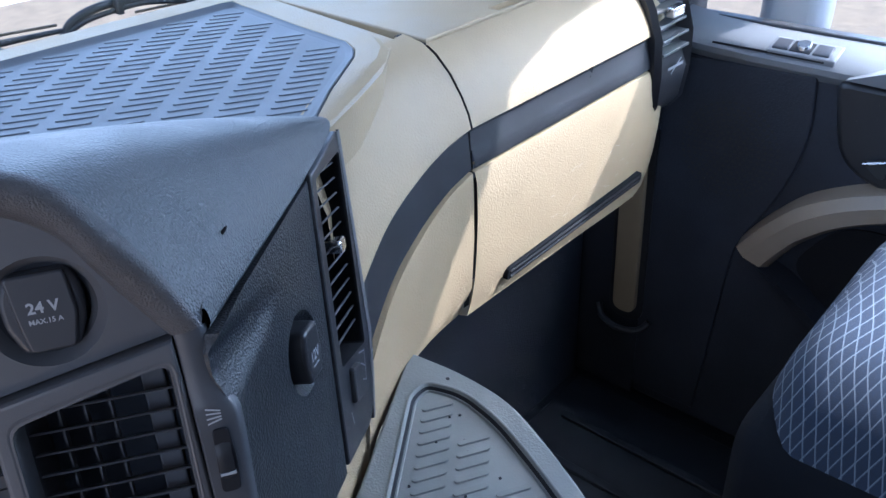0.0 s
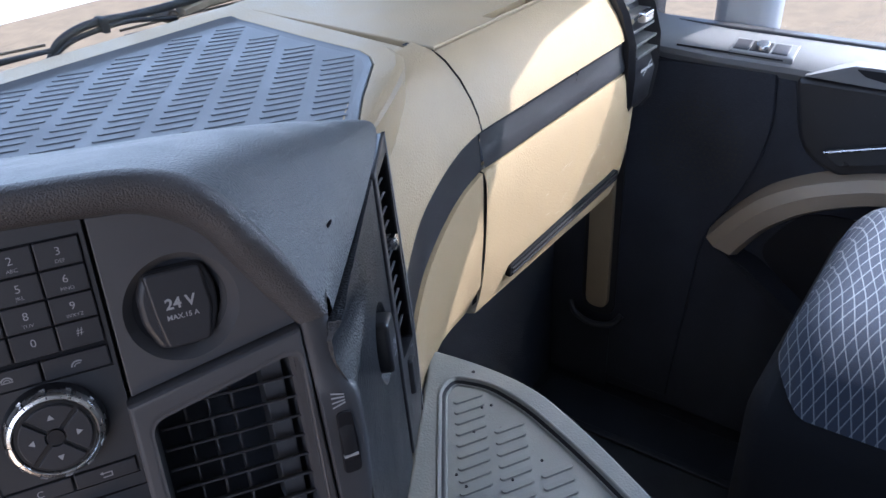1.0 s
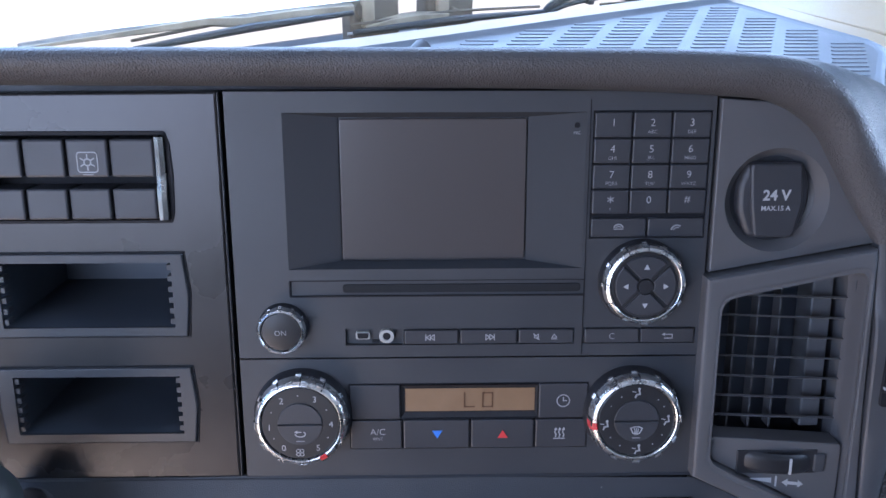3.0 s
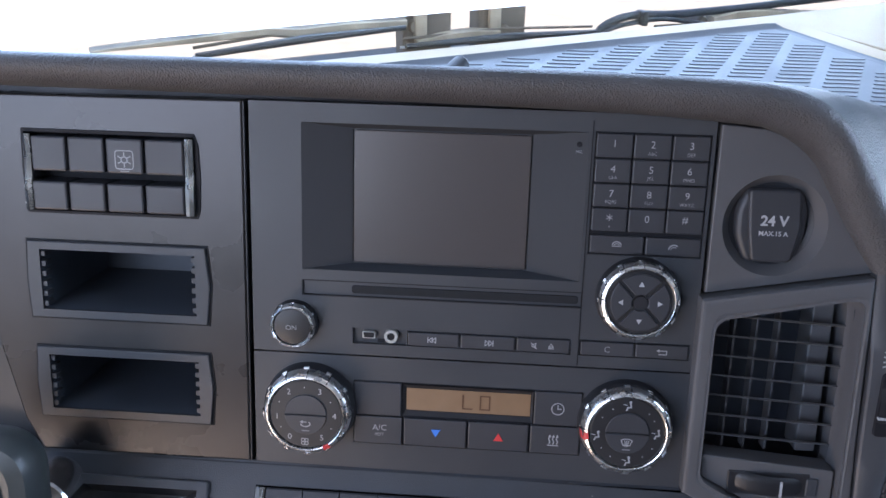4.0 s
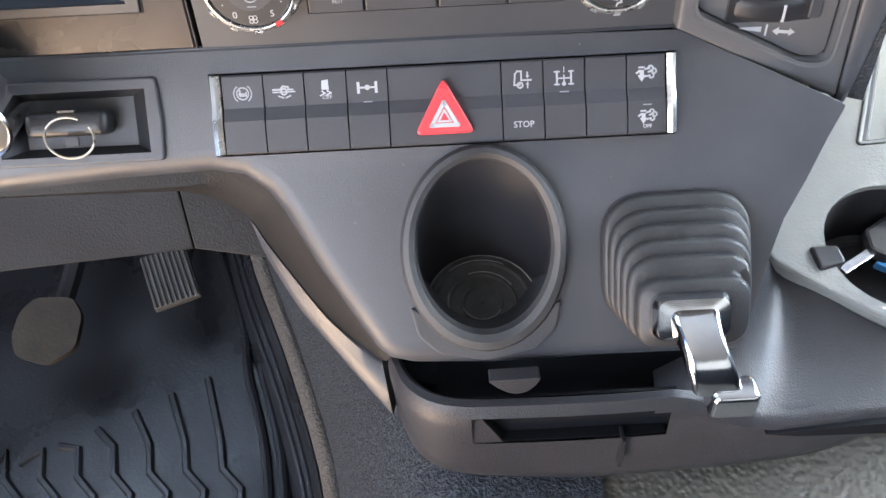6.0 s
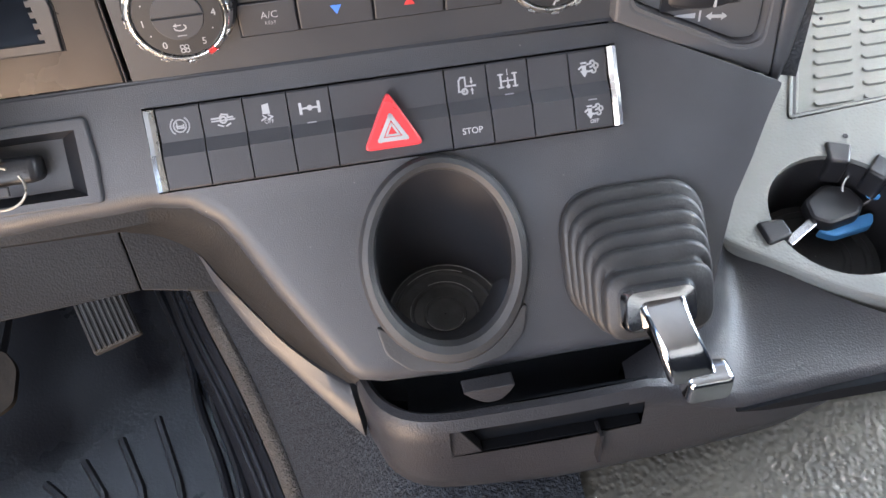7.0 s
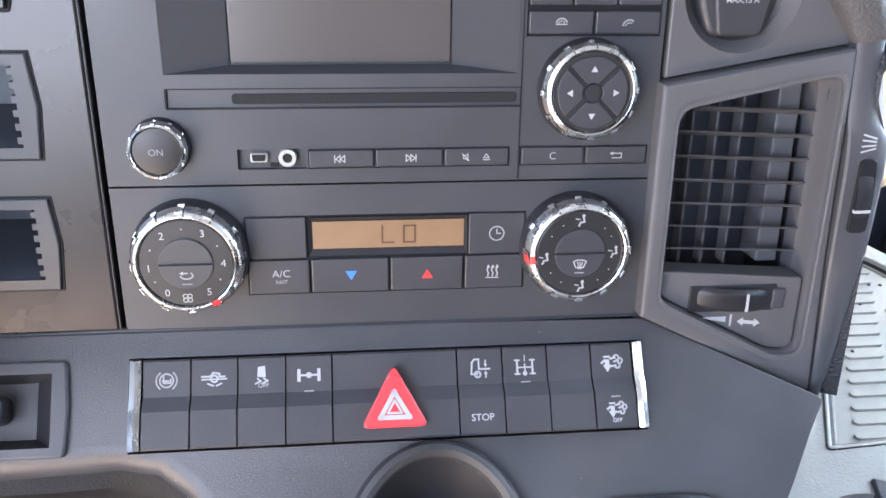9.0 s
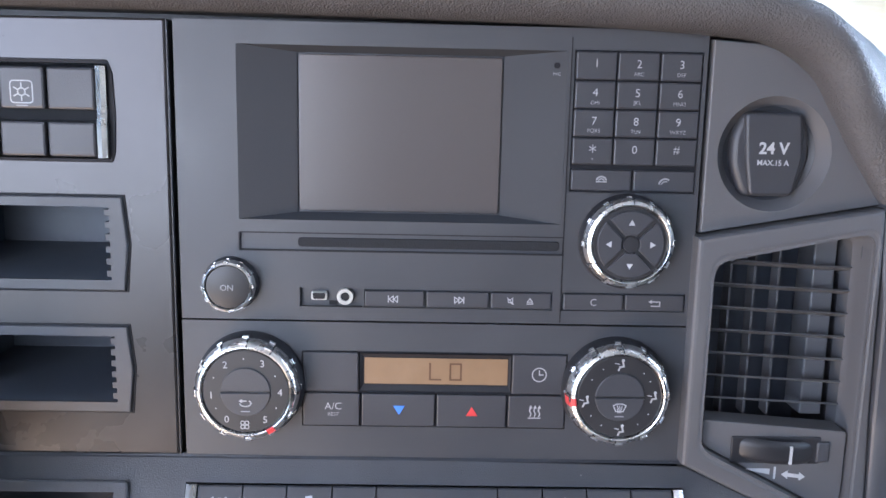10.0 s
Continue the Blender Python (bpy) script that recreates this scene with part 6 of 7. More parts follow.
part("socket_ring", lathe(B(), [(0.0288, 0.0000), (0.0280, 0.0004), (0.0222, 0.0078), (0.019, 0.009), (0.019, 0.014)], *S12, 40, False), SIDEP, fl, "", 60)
cap = part("socket_cap", prism(B(), rounded([(0.0960, 0.003), (0.1210, 0.003), (0.1240, 0.021), (0.1215, 0.0405), (0.0955, 0.0405), (0.0930, 0.021)], 0.005), -0.007, 0.010, 0.003, 3), BLACK, fl, "black socket cap printed 12V")
part("lettering", lettering(B(), "12V", 0.1085, 0.0205, 0.0070, -0.0073, 0.00012), PRINT, cap)
part("lettering", stroke(B(), [(0.103, 0.0135), (0.114, 0.0135)], 0.0011, -0.0073), PRINT, cap)
# vent on the flank
sv = thing("flank_air_vent", SIDE, (0.21, 0, 0.05), "tall black air vent in the side of the stack", "air vent")
fo = rounded([(0.154, -0.095), (0.232, -0.098), (0.258, -0.03), (0.252, 0.140), (0.243, 0.143), (0.168, 0.126)], [0.004, 0.02, 0.02, 0.004, 0.004, 0.004])
ob = part("frame", prism(B(), fo, -0.002, 0.02, 0.002), BLACK, sv)
ho = rounded([(0.172, -0.022), (0.236, -0.030), (0.240, 0.128), (0.178, 0.121)], 0.004)
carve(ob, prism(B(), ho, -0.01, 0.03))
part("duct", loft(B(), [[(x, 0.0, z) for x, z in ho], [(x, 0.05, z) for x, z in ho]], True), DEEP, sv)
part("duct_back", prism(B(), ho, 0.05, 0.052), DEEP, sv)
for k in range(12):
    z = 0.1195 - 0.0118 * k
    part("slat", box(B(), 0.1735, 0.238, 0.0032, 0.0052, z - 0.0006, z + 0.0004, 0.0003, 1), SLAT, sv)
part("tab", box(B(), 0.199, 0.214, -0.006, 0.01, 0.058, 0.068, 0.002), CHROME, sv, "small bright tab")
part("edge_strip", loft(B(), [[(x, y, z) for x, y in ((a, 0.0), (a, -0.0024), (a + 0.0016, -0.0030), (b - 0.001, -0.0022), (b, 0.001))] for a, b, z in ((0.2405, 0.2500, 0.1425), (0.2445, 0.2545, 0.06), (0.2485, 0.2590, -0.03), (0.2400, 0.2500, -0.066), (0.2290, 0.2370, -0.097))]), VENTF, sv, "narrow grey edge")
tw = part("thumbwheel", prism(B(), rounded([(0.182, -0.058), (0.205, -0.062), (0.208, -0.034), (0.186, -0.030)], 0.004), -0.006, 0.004, 0.002), BLACK, sv)
for line in ([(0.214, -0.030), (0.228, -0.034), (0.224, -0.058), (0.212, -0.052)], [(0.216, -0.040), (0.225, -0.046)], [(0.176, -0.062), (0.178, -0.072)]):
    part("symbol", stroke(B(), line, 0.0013, -0.0026), DIM, sv)

# ---- sloping console below the stack (x across, y into it, z up the slope) ----
con = thing("switch_console", CONSOLE, (-0.25, 0, -0.1), "dark grey sloping console with switches and a cup holder", "console")
OUT = [(-0.62, 0.0), (-0.62, -0.072), (-0.489, -0.0705), (-0.4247, -0.0665), (-0.372, -0.0645), (-0.353, -0.068), (-0.340, -0.078), (-0.332, -0.090), (-0.3146, -0.124), (-0.298, -0.152), (-0.2835, -0.1755), (-0.276, -0.1825), (-0.262, -0.186), (-0.2161, -0.1885), (-0.1557, -0.1875), (-0.09, -0.188), (-0.070, -0.188), (-0.060, -0.155), (-0.0525, -0.130), (-0.0447, -0.108), (-0.0329, -0.0867), (-0.0209, -0.0623), (-0.0130, -0.0482), (-0.0120, -0.0455), (-0.0145, -0.0435), (-0.106, 0.0005), (-0.37, 0.004)]
bm = prism(B(), OUT, 0.0, 0.05)
rim_edges = [e for e in bm.edges if all(abs(v.co.y) < 1e-6 for v in e.verts)]
bevel(bm, [e for e in rim_edges if all(v.co.z < -0.06 and v.co.x < -0.069 for v in e.verts)], 0.0135, 6)
bevel(bm, [e for e in bm.edges if all(abs(v.co.y) < 1e-6 for v in e.verts) and len(e.link_faces) == 2 and e.calc_face_angle(0) > 1.2], 0.004, 3)
ob = part("cover", bm, CONS, con)
# pockets for the switch block, the lock, the cup and the boot
carve(ob, box(B(), -0.3655, -0.1075, -0.02, 0.012, -0.0565, -0.0108))
carve(ob, box(B(), -0.487, -0.396, -0.02, 0.010, -0.0545, -0.0125))
CUP = (-0.2178, -0.1165)


def oval(cx, cz, a, b, n=48):
    return [(cx + a * math.cos(2 * math.pi * k / n), cz + b * math.sin(2 * math.pi * k / n)) for k in range(n)]


carve(ob, prism(B(), oval(*CUP, 0.0415, 0.053), -0.05, 0.08))
part("lower_edge", loft(B(), [[(x, 0.006, 0.0035) for x in (-0.62, -0.106)], [(x, 0.001, 0.0045) for x in (-0.62, -0.106)], [(x, -0.0005, 0.0015) for x in (-0.62, -0.106)]]), CONS, con)

# row of switches
blk = thing("lower_switch_block", CONSOLE, (-0.236, 0, -0.0555), "row of dark rocker switches with a red hazard button", "switch block")
part("frame", box(B(), -0.3655, -0.1075, 0.0085, 0.0115, -0.0565, -0.0108), DEEP, blk)
xs = (-0.3585, -0.3355, -0.3130, -0.2897, -0.2670, -0.2045, -0.1813, -0.1583, -0.1353, -0.1137)
zt, zb = -0.0120, -0.0552
top_icons = ("brake", "level", "truck_off", "axle", None, "cab", "diff", None, "regen")
for k in range(9):
    icons = []
    if top_icons[k]:
        icons.append((top_icons[k], -0.0222, 0.0098, PRINT))
    if k in (3, 6, 8):
        icons.append(("bar", -0.0300 if k != 8 else -0.0392, 0.0042, DIM))
    if k == 5:
        icons.append(("STOP", -0.0465, 0.0034, PRINT))
    if k == 8:
        icons += [("regen", -0.0455, 0.0090, PRINT), ("OFF", -0.0510, 0.0020, PRINT)]
    rocker_switch(xs[k] + 0.0004, xs[k + 1] - 0.0004, zb, zt, -0.0022, blk, icons, 0.5, "switch" if k != 4 else "hazard_base")
for x0, x1 in ((-0.3645, -0.3590), (-0.1132, -0.1082)):
    rows = []
    for t in range(9):
        z = zt - (zt - zb) * t / 8
        yy = -0.0040 - 0.0018 * min(1.0, max(0.0, (t - 3) / 2))
        rows.append([(x0, 0.009, z), (x0, yy + 0.0012, z), ((x0 + x1) / 2, yy, z), (x1, yy + 0.0012, z), (x1, 0.009, z)])
    part("chrome_strip", loft(B(), rows), STRIPCHROME, blk, "satin chrome strip")
hz = part("hazard_button", prism(B(), rounded([(-0.2535, -0.0495), (-0.2200, -0.0495), (-0.2366, -0.0185)], 0.0045, 5), -0.0095, 0.0, 0.0016, 3), REDLENS, blk, "red triangular hazard button")
pb = B()
for rr, wd in ((0.0082, 0.0022), (0.0040, 0.0011)):
    c = (-0.2367, -0.0405)
    stroke(pb, [(c[0] + rr * math.cos(radians(a)), c[1] + rr * math.sin(radians(a))) for a in (90, 210, 330)], wd, -0.0098, True)
part("symbol", pb, PRINT, hz)

# ignition lock recess with a key ring
ig = thing("ignition_lock", CONSOLE, (-0.44, 0, -0.055), "recessed ignition lock with a key ring hanging from it", "ignition lock")
fr = part("bezel", prism(B(), rounded([(-0.4905, -0.0565), (-0.3935, -0.0565), (-0.3925, -0.034), (-0.3940, -0.0105), (-0.4895, -0.0105)], 0.003), -0.003, 0.004, 0.0012), CONS, ig)
carve(fr, box(B(), -0.4835, -0.4005, -0.02, 0.02, -0.0515, -0.0165))
loft_b = loft(B(), [[(-0.4835, -0.002, -0.0515), (-0.4005, -0.002, -0.0515), (-0.4005, -0.002, -0.0165), (-0.4835, -0.002, -0.0165)], [(-0.472, 0.012, -0.047), (-0.413, 0.012, -0.047), (-0.413, 0.012, -0.021), (-0.472, 0.012, -0.021)]], True)
part("slope", loft_b, BLACK, ig, "", 15)
part("recess_floor", box(B(), -0.472, -0.413, 0.0115, 0.014, -0.047, -0.021), BLACK, ig)
kb = part("key_fob", box(B(), -0.468, -0.4225, -0.006, 0.012, -0.0405, -0.0265, 0.004, 3), BLACK, ig, "black key fob in the lock")
part("blade", box(B(), -0.4475, -0.4385, -0.0075, -0.005, -0.0275, -0.0262), STEEL, kb)
rg = []
for k in range(27):
    a = math.radians(60 + 330 * k / 26)
    rg.append((-0.4415 + 0.0135 * math.cos(a), -0.0105 - 0.002 * math.sin(a), -0.0410 + 0.0112 * math.sin(a)))
part("key_ring", tube(B(), rg, 0.0008, 8), STEEL, ig, "bright steel key ring")
part("tag", box(B(), -0.4455, -0.4375, -0.0085, -0.0065, -0.0455, -0.0405, 0.0006), KEYP, ig)

# cup holder: rim, wall, ribbed floor; the cup stands upright in the cab
cup = thing("cup_holder", CONSOLE, (CUP[0], 0, CUP[1]), "round dark grey plastic cup holder with a dusty ribbed bottom", "cup holder")
UPV = (CONSOLE.to_3x3().inverted() @ Vector((0, 0, -1)))      # straight down, in the console's axes
UPV = UPV / UPV.length
rings = []
N = 56


def hoop(a, b, y, dz=0.0, dx=0.0):
    return [(CUP[0] + dx + a * math.cos(2 * math.pi * k / N), y, CUP[1] + dz + b * math.sin(2 * math.pi * k / N)) for k in range(N)]


lipw = [hoop(0.0482, 0.0605, 0.0015, -0.0005), hoop(0.0480, 0.0602, -0.004, -0.0005), hoop(0.0462, 0.0585, -0.0075), hoop(0.0430, 0.0548, -0.0088, 0.001), hoop(0.0400, 0.0512, -0.0065, 0.0015), hoop(0.0387, 0.0495, -0.001, 0.0018)]
part("rim", loft(B(), lipw, True), RUBBER, cup, "rounded rim")
down = UPV * 0.066
wall_ = [hoop(0.0387, 0.0495, -0.001, 0.0018)]
for s in (0.35, 0.7, 1.0):
    ring_ = []
    for k in range(N):
        a = 2 * math.pi * k / N
        top = Vector((CUP[0] + 0.0387 * math.cos(a), -0.001, CUP[1] + 0.0018 + 0.0495 * math.sin(a)))
        # circle of the bottom, level in the cab
        e1 = Vector((1, 0, 0))
        e2 = e1.cross(-UPV)
        if e2.z < 0:
            e2 = -e2
        bot = Vector((CUP[0], -0.001, CUP[1] + 0.0018)) + down + 0.0362 * (math.cos(a) * e1 + math.sin(a) * e2)
        ring_.append(top.lerp(bot, s))
    wall_.append(ring_)
part("wall", loft(B(), wall_, True), BLACK, cup, "dusty inner wall")
bm = B()
cen = Vector((CUP[0], -0.001, CUP[1] + 0.0018)) + down
prof = [(0.0368, 0.0), (0.0325, 0.0), (0.0315, 0.0015), (0.0300, 0.0015), (0.0290, 0.0), (0.0225, 0.0), (0.0215, 0.0012), (0.0205, 0.0012), (0.0195, 0.0), (0.0135, 0.0), (0.0128, 0.001), (0.0118, 0.001), (0.011, 0.0), (0.0005, 0.0)]
rr_ = []
for r, h in prof:
    rr_.append([cen - UPV * (h * 1.3 + 0.001) + r * (math.cos(2 * math.pi * k / N) * e1 + math.sin(2 * math.pi * k / N) * e2) for k in range(N)])
loft(bm, rr_, True)
part("bottom", bm, DUSTFLOOR, cup, "ribbed bottom with dust")
for r, a0, a1 in ((0.0350, 20, 200), (0.0346, 215, 330), (0.0312, 60, 130), (0.0310, 250, 300), (0.0222, 30, 110), (0.0218, 160, 260), (0.0132, 200, 330)):
    pts_ = [cen - UPV * 0.0033 + r * (math.cos(radians(a0 + (a1 - a0) * k / 16)) * e1 + math.sin(radians(a0 + (a1 - a0) * k / 16)) * e2) for k in range(17)]
    part("dust_line", tube(B(), pts_, 0.0003, 5), DUSTRING, cup, "pale line of dust")
# tongue below the rim
bm = prism(B(), rounded([(-0.262, -0.148), (-0.2585, -0.166), (-0.246, -0.178), (-0.218, -0.183), (-0.190, -0.178), (-0.1775, -0.166), (-0.174, -0.148), (-0.20, -0.165), (-0.236, -0.165)], 0.004), -0.0035, 0.002, 0.0015)
part("tongue", bm, RUBBER, cup)

# lever with a folded rubber boot
lv = thing("handbrake_lever", CONSOLE, (-0.108, 0, -0.13), "chrome lever in a folded black rubber boot", "lever")


def loop(cx, cz, hx, hz, y, tilt=0.0, r=0.35, n=10):
    pts = rounded([(cx - hx, cz - hz), (cx + hx, cz - hz), (cx + hx, cz + hz), (cx - hx, cz + hz)], min(hx, hz) * 2 * r, n)
    return [(x, y + (z - cz) * tilt, z) for x, z in pts]


bm = B()
rows = [loop(-0.108, -0.127, 0.0430, 0.0385, 0.004), loop(-0.108, -0.127, 0.0430, 0.0385, -0.001)]
steps = 5
for k in range(steps):
    t = k / steps
    hx, hz = 0.0420 - 0.0105 * t, 0.0375 - 0.0165 * t
    cx, cz = -0.108 - 0.001 * t, -0.127 - 0.021 * t
    y = -0.001 - 0.034 * t
    tl = -0.10 * t
    rows += [loop(cx, cz, hx - 0.002, hz - 0.002, y, tl), loop(cx, cz, hx + 0.0004, hz + 0.0004, y - 0.0016, tl), loop(cx, cz, hx, hz, y - 0.0044, tl), loop(cx, cz, hx - 0.0018, hz - 0.0018, y - 0.0062, tl), loop(cx, cz - 0.002, hx - 0.0046, hz - 0.0046, y - 0.0058, tl)]
rows += [loop(-0.109, -0.149, 0.0305, 0.0195, -0.035, -0.1), loop(-0.109, -0.149, 0.0305, 0.0195, -0.0405, -0.1), loop(-0.109, -0.149, 0.0285, 0.0178, -0.0430, -0.1), loop(-0.109, -0.149, 0.006, 0.005, -0.0430, -0.1)]
loft(bm, rows, True)
part("boot", bm, BOOT, lv, "folded black rubber boot", 60)
bm = B()
rows = [loop(-0.1120, -0.1495, 0.0212, 0.0132, -0.042, -0.1, 0.3), loop(-0.1120, -0.1495, 0.0210, 0.0130, -0.0475, -0.1, 0.3), loop(-0.1120, -0.1495, 0.0188, 0.0110, -0.0520, -0.1, 0.3), loop(-0.112, -0.151, 0.0125, 0.0075, -0.0530, -0.1, 0.3), loop(-0.111, -0.152, 0.002, 0.0015, -0.0535, -0.1, 0.3)]
loft(bm, rows, True)
part("collar", bm, LEVERCHROME, lv, "chrome collar")
bm = B()
path = spline([(-0.1120, -0.0400, -0.1500), (-0.1116, -0.0510, -0.1530), (-0.1102, -0.0585, -0.1600), (-0.1076, -0.0612, -0.1690), (-0.1045, -0.0602, -0.1780), (-0.1015, -0.0570, -0.1860)], 4)
rows = []
for k, p in enumerate(path):
    q_ = k / (len(path) - 1)
    hx = 0.0150 - 0.0032 * ease(q_ / 0.35) + 0.0014 * ease((q_ - 0.4) / 0.5)
    hz = 0.0110 - 0.0048 * ease(q_ / 0.5)
    d = (path[min(k + 1, len(path) - 1)] - path[max(k - 1, 0)]).normalized()
    up_ = Vector((1, 0, 0)).cross(d).normalized()
    c = rounded([(-hx, -hz), (hx, -hz), (hx, hz), (-hx, hz)], 0.0052, 5)
    rows.append([p + Vector((1, 0, 0)) * a + up_ * b for a, b in c])
loft(bm, rows, True)
part("arm", bm, LEVERCHROME, lv, "curved chrome arm")
bm = box(B(), -0.0128, 0.0128, -0.0082, 0.0082, -0.0100, 0.0100, 0.0042, 4)
bmesh.ops.transform(bm, matrix=pose(-0.0928, -0.0553, -0.1922, 35, 0, 0), verts=bm.verts)
part("grip", bm, LEVERCHROME, lv, "chrome grip")

# knee panel under the console, towards the driver's footwell
knee = thing("knee_panel", CONSOLE, (-0.45, 0.05, -0.1), "dark plastic knee panel under the console", "knee panel")
part("panel", prism(B(), [(-0.72, -0.05), (-0.4118, -0.05), (-0.4012, -0.1185), (-0.72, -0.1400)], 0.058, 0.075, 0.0012), KNEEP, knee)
part("corner_panel", prism(B(), [(-0.4113, -0.05), (-0.355, -0.06), (-0.350, -0.128), (-0.4007, -0.1185)], 0.0585, 0.075, 0.0012), KNEEP, knee)
def curve(pts, n=4):
    return [(p.x, p.y) for p in spline([(x, z, 0) for x, z in pts], n)]


RIM_ = curve([(-0.70, -0.066), (-0.43, -0.062), (-0.372, -0.060), (-0.355, -0.066), (-0.342, -0.076), (-0.334, -0.088), (-0.3165, -0.122), (-0.300, -0.150), (-0.2855, -0.174), (-0.274, -0.182)])
ROW_A = curve([(-0.70, -0.0735), (-0.43, -0.0742), (-0.374, -0.0728), (-0.3575, -0.0752), (-0.3445, -0.0822), (-0.336, -0.094), (-0.3185, -0.1241), (-0.3035, -0.150), (-0.289, -0.1745), (-0.2795, -0.1870)])
ROW_B = curve([(-0.70, -0.0755), (-0.43, -0.0770), (-0.395, -0.0800), (-0.376, -0.0860), (-0.3590, -0.0985), (-0.3496, -0.1135), (-0.3320, -0.1400), (-0.3165, -0.1620), (-0.2995, -0.1800), (-0.2840, -0.1940)])
part("cut_edge", loft(B(), [[(x, 0.0155, z) for x, z in RIM_], [(x, 0.0180, z) for x, z in ROW_A], [(xa * 0.5 + xb * 0.5, 0.030, za * 0.5 + zb * 0.5) for (xa, za), (xb, zb) in zip(ROW_A, ROW_B)], [(x, 0.040, z) for x, z in ROW_B], [(x, 0.062, z - 0.004) for x, z in ROW_B]]), KNEEP, knee, "grained underside of the console edge", 60)
START = 16
ROW_C = curve([(-0.3660, -0.1160), (-0.3545, -0.1310), (-0.3380, -0.1550), (-0.3210, -0.1790), (-0.3000, -0.2080), (-0.2795, -0.2350)])
low_ = ROW_B[START:]
ROW_C = [(xb + (xa - xb) * 0.85 * (1 - min(1.0, i_ / 9)) ** 1.3, zb + (za - zb) * 0.85 * (1 - min(1.0, i_ / 9)) ** 1.3) for i_, ((xa, za), (xb, zb)) in enumerate(zip(low_, ROW_C))]
part("edge_trim", loft(B(), [[(x + 0.004, 0.046, z + 0.004) for x, z in low_], [(x, 0.0415, z) for x, z in low_], [(xa * 0.9 + xb * 0.1, 0.0395, za * 0.9 + zb * 0.1) for (xa, za), (xb, zb) in zip(low_, ROW_C)], [(xa * 0.5 + xb * 0.5, 0.0425, za * 0.5 + zb * 0.5) for (xa, za), (xb, zb) in zip(low_, ROW_C)], [(xa * 0.1 + xb * 0.9, 0.0450, za * 0.1 + zb * 0.9) for (xa, za), (xb, zb) in zip(low_, ROW_C)], [(x, 0.049, z) for x, z in ROW_C], [(x + 0.004, 0.12, z) for x, z in ROW_C]]), CONS, knee, "rounded trim along the footwell", 60)

# storage tray under the console
tr = thing("storage_tray", PANEL, (-0.12, 0.32, 0.70), "dark open storage tray under the console", "tray")
front_ = spline([(-0.279, 0.345, 0), (-0.268, 0.318, 0), (-0.245, 0.303, 0), (-0.20, 0.300, 0), (-0.13, 0.300, 0), (-0.03, 0.305, 0), (0.06, 0.315, 0)], 5)
rows = []
for p in front_:
    sink = ease((p.x + 0.108) / 0.05)
    low = 0.012 * min(1.0, max(0.0, (p.x + 0.262) / 0.10)) - 0.02 * max(0.0, p.x) / 0.06
    rows.append([(p.x + 0.006, p.y + 0.016, 0.690 - 0.01 * sink), (p.x + 0.005, p.y + 0.013, 0.729 - 0.0235 * sink), (p.x + 0.003, p.y + 0.009, 0.734 - 0.0235 * sink), (p.x + 0.001, p.y + 0.004, 0.7335 - 0.0245 * sink), (p.x, p.y, 0.727 - 0.0225 * sink), (p.x, p.y + 0.0005, 0.716 - 0.0145 * sink), (p.x + 0.001, p.y + 0.003, 0.698), (p.x + 0.002, p.y + 0.008, 0.668 - low), (p.x + 0.003, p.y + 0.018, 0.645 - low), (p.x + 0.004, p.y + 0.036, 0.634 - low)])
bm = loft(B(), rows)
bm.faces.ensure_lookup_table()
gone = [f for f in bm.faces if -0.228 < f.calc_center_median().x < -0.118 and 0.698 < f.calc_center_median().z < 0.726 and f.calc_center_median().y < 0.306]
bmesh.ops.delete(bm, geom=gone, context="FACES")
part("front", bm, TRAYP, tr, "rounded tray front")
A_ = spline([(-0.115, 0.334, 0.722), (-0.078, 0.342, 0.742), (-0.058, 0.356, 0.768), (-0.038, 0.384, 0.758), (-0.0195, 0.4060, 0.7410), (0.001, 0.3835, 0.7355), (0.0251, 0.3610, 0.7300), (0.0578, 0.3370, 0.7240), (0.0871, 0.3264, 0.7215)], 4)
F_ = spline([(-0.120, 0.311, 0.728), (-0.100, 0.3090, 0.7300), (-0.080, 0.3080, 0.7210), (-0.060, 0.3075, 0.7125), (-0.040, 0.3075, 0.7090), (-0.010, 0.3080, 0.7090), (0.020, 0.3090, 0.7090), (0.050, 0.3105, 0.7085), (0.085, 0.312, 0.706)], 4)
rows = []
for a_, b_ in zip(A_, F_):
    dip = Vector((0, 0.0015, -0.004)) * min(1.0, max(0.0, (a_.x + 0.10) / 0.05)) * max(0.0, 1 - max(0.0, a_.x) / 0.06)
    rows.append([a_ + Vector((0.0, 0.004, -0.02)), a_] + [a_.lerp(b_, t_) + dip * (4 * t_ * (1 - t_)) for t_ in (0.15, 0.3, 0.5, 0.7, 0.85)] + [b_, b_ + Vector((0, -0.005, -0.003)), b_ + Vector((0, -0.0062, -0.010))])
part("side_sheet", loft(B(), rows), TRAYP, tr, "smooth sheet sweeping over to the shelf", 60)
# slot, tray inside and opening: their shade is painted with this black
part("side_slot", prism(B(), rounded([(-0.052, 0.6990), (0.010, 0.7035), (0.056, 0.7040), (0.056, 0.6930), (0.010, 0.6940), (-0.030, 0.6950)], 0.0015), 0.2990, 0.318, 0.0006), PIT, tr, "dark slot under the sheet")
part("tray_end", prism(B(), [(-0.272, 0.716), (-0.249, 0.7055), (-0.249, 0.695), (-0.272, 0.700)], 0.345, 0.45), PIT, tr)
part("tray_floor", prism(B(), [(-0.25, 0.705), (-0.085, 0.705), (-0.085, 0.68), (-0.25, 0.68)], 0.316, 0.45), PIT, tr)
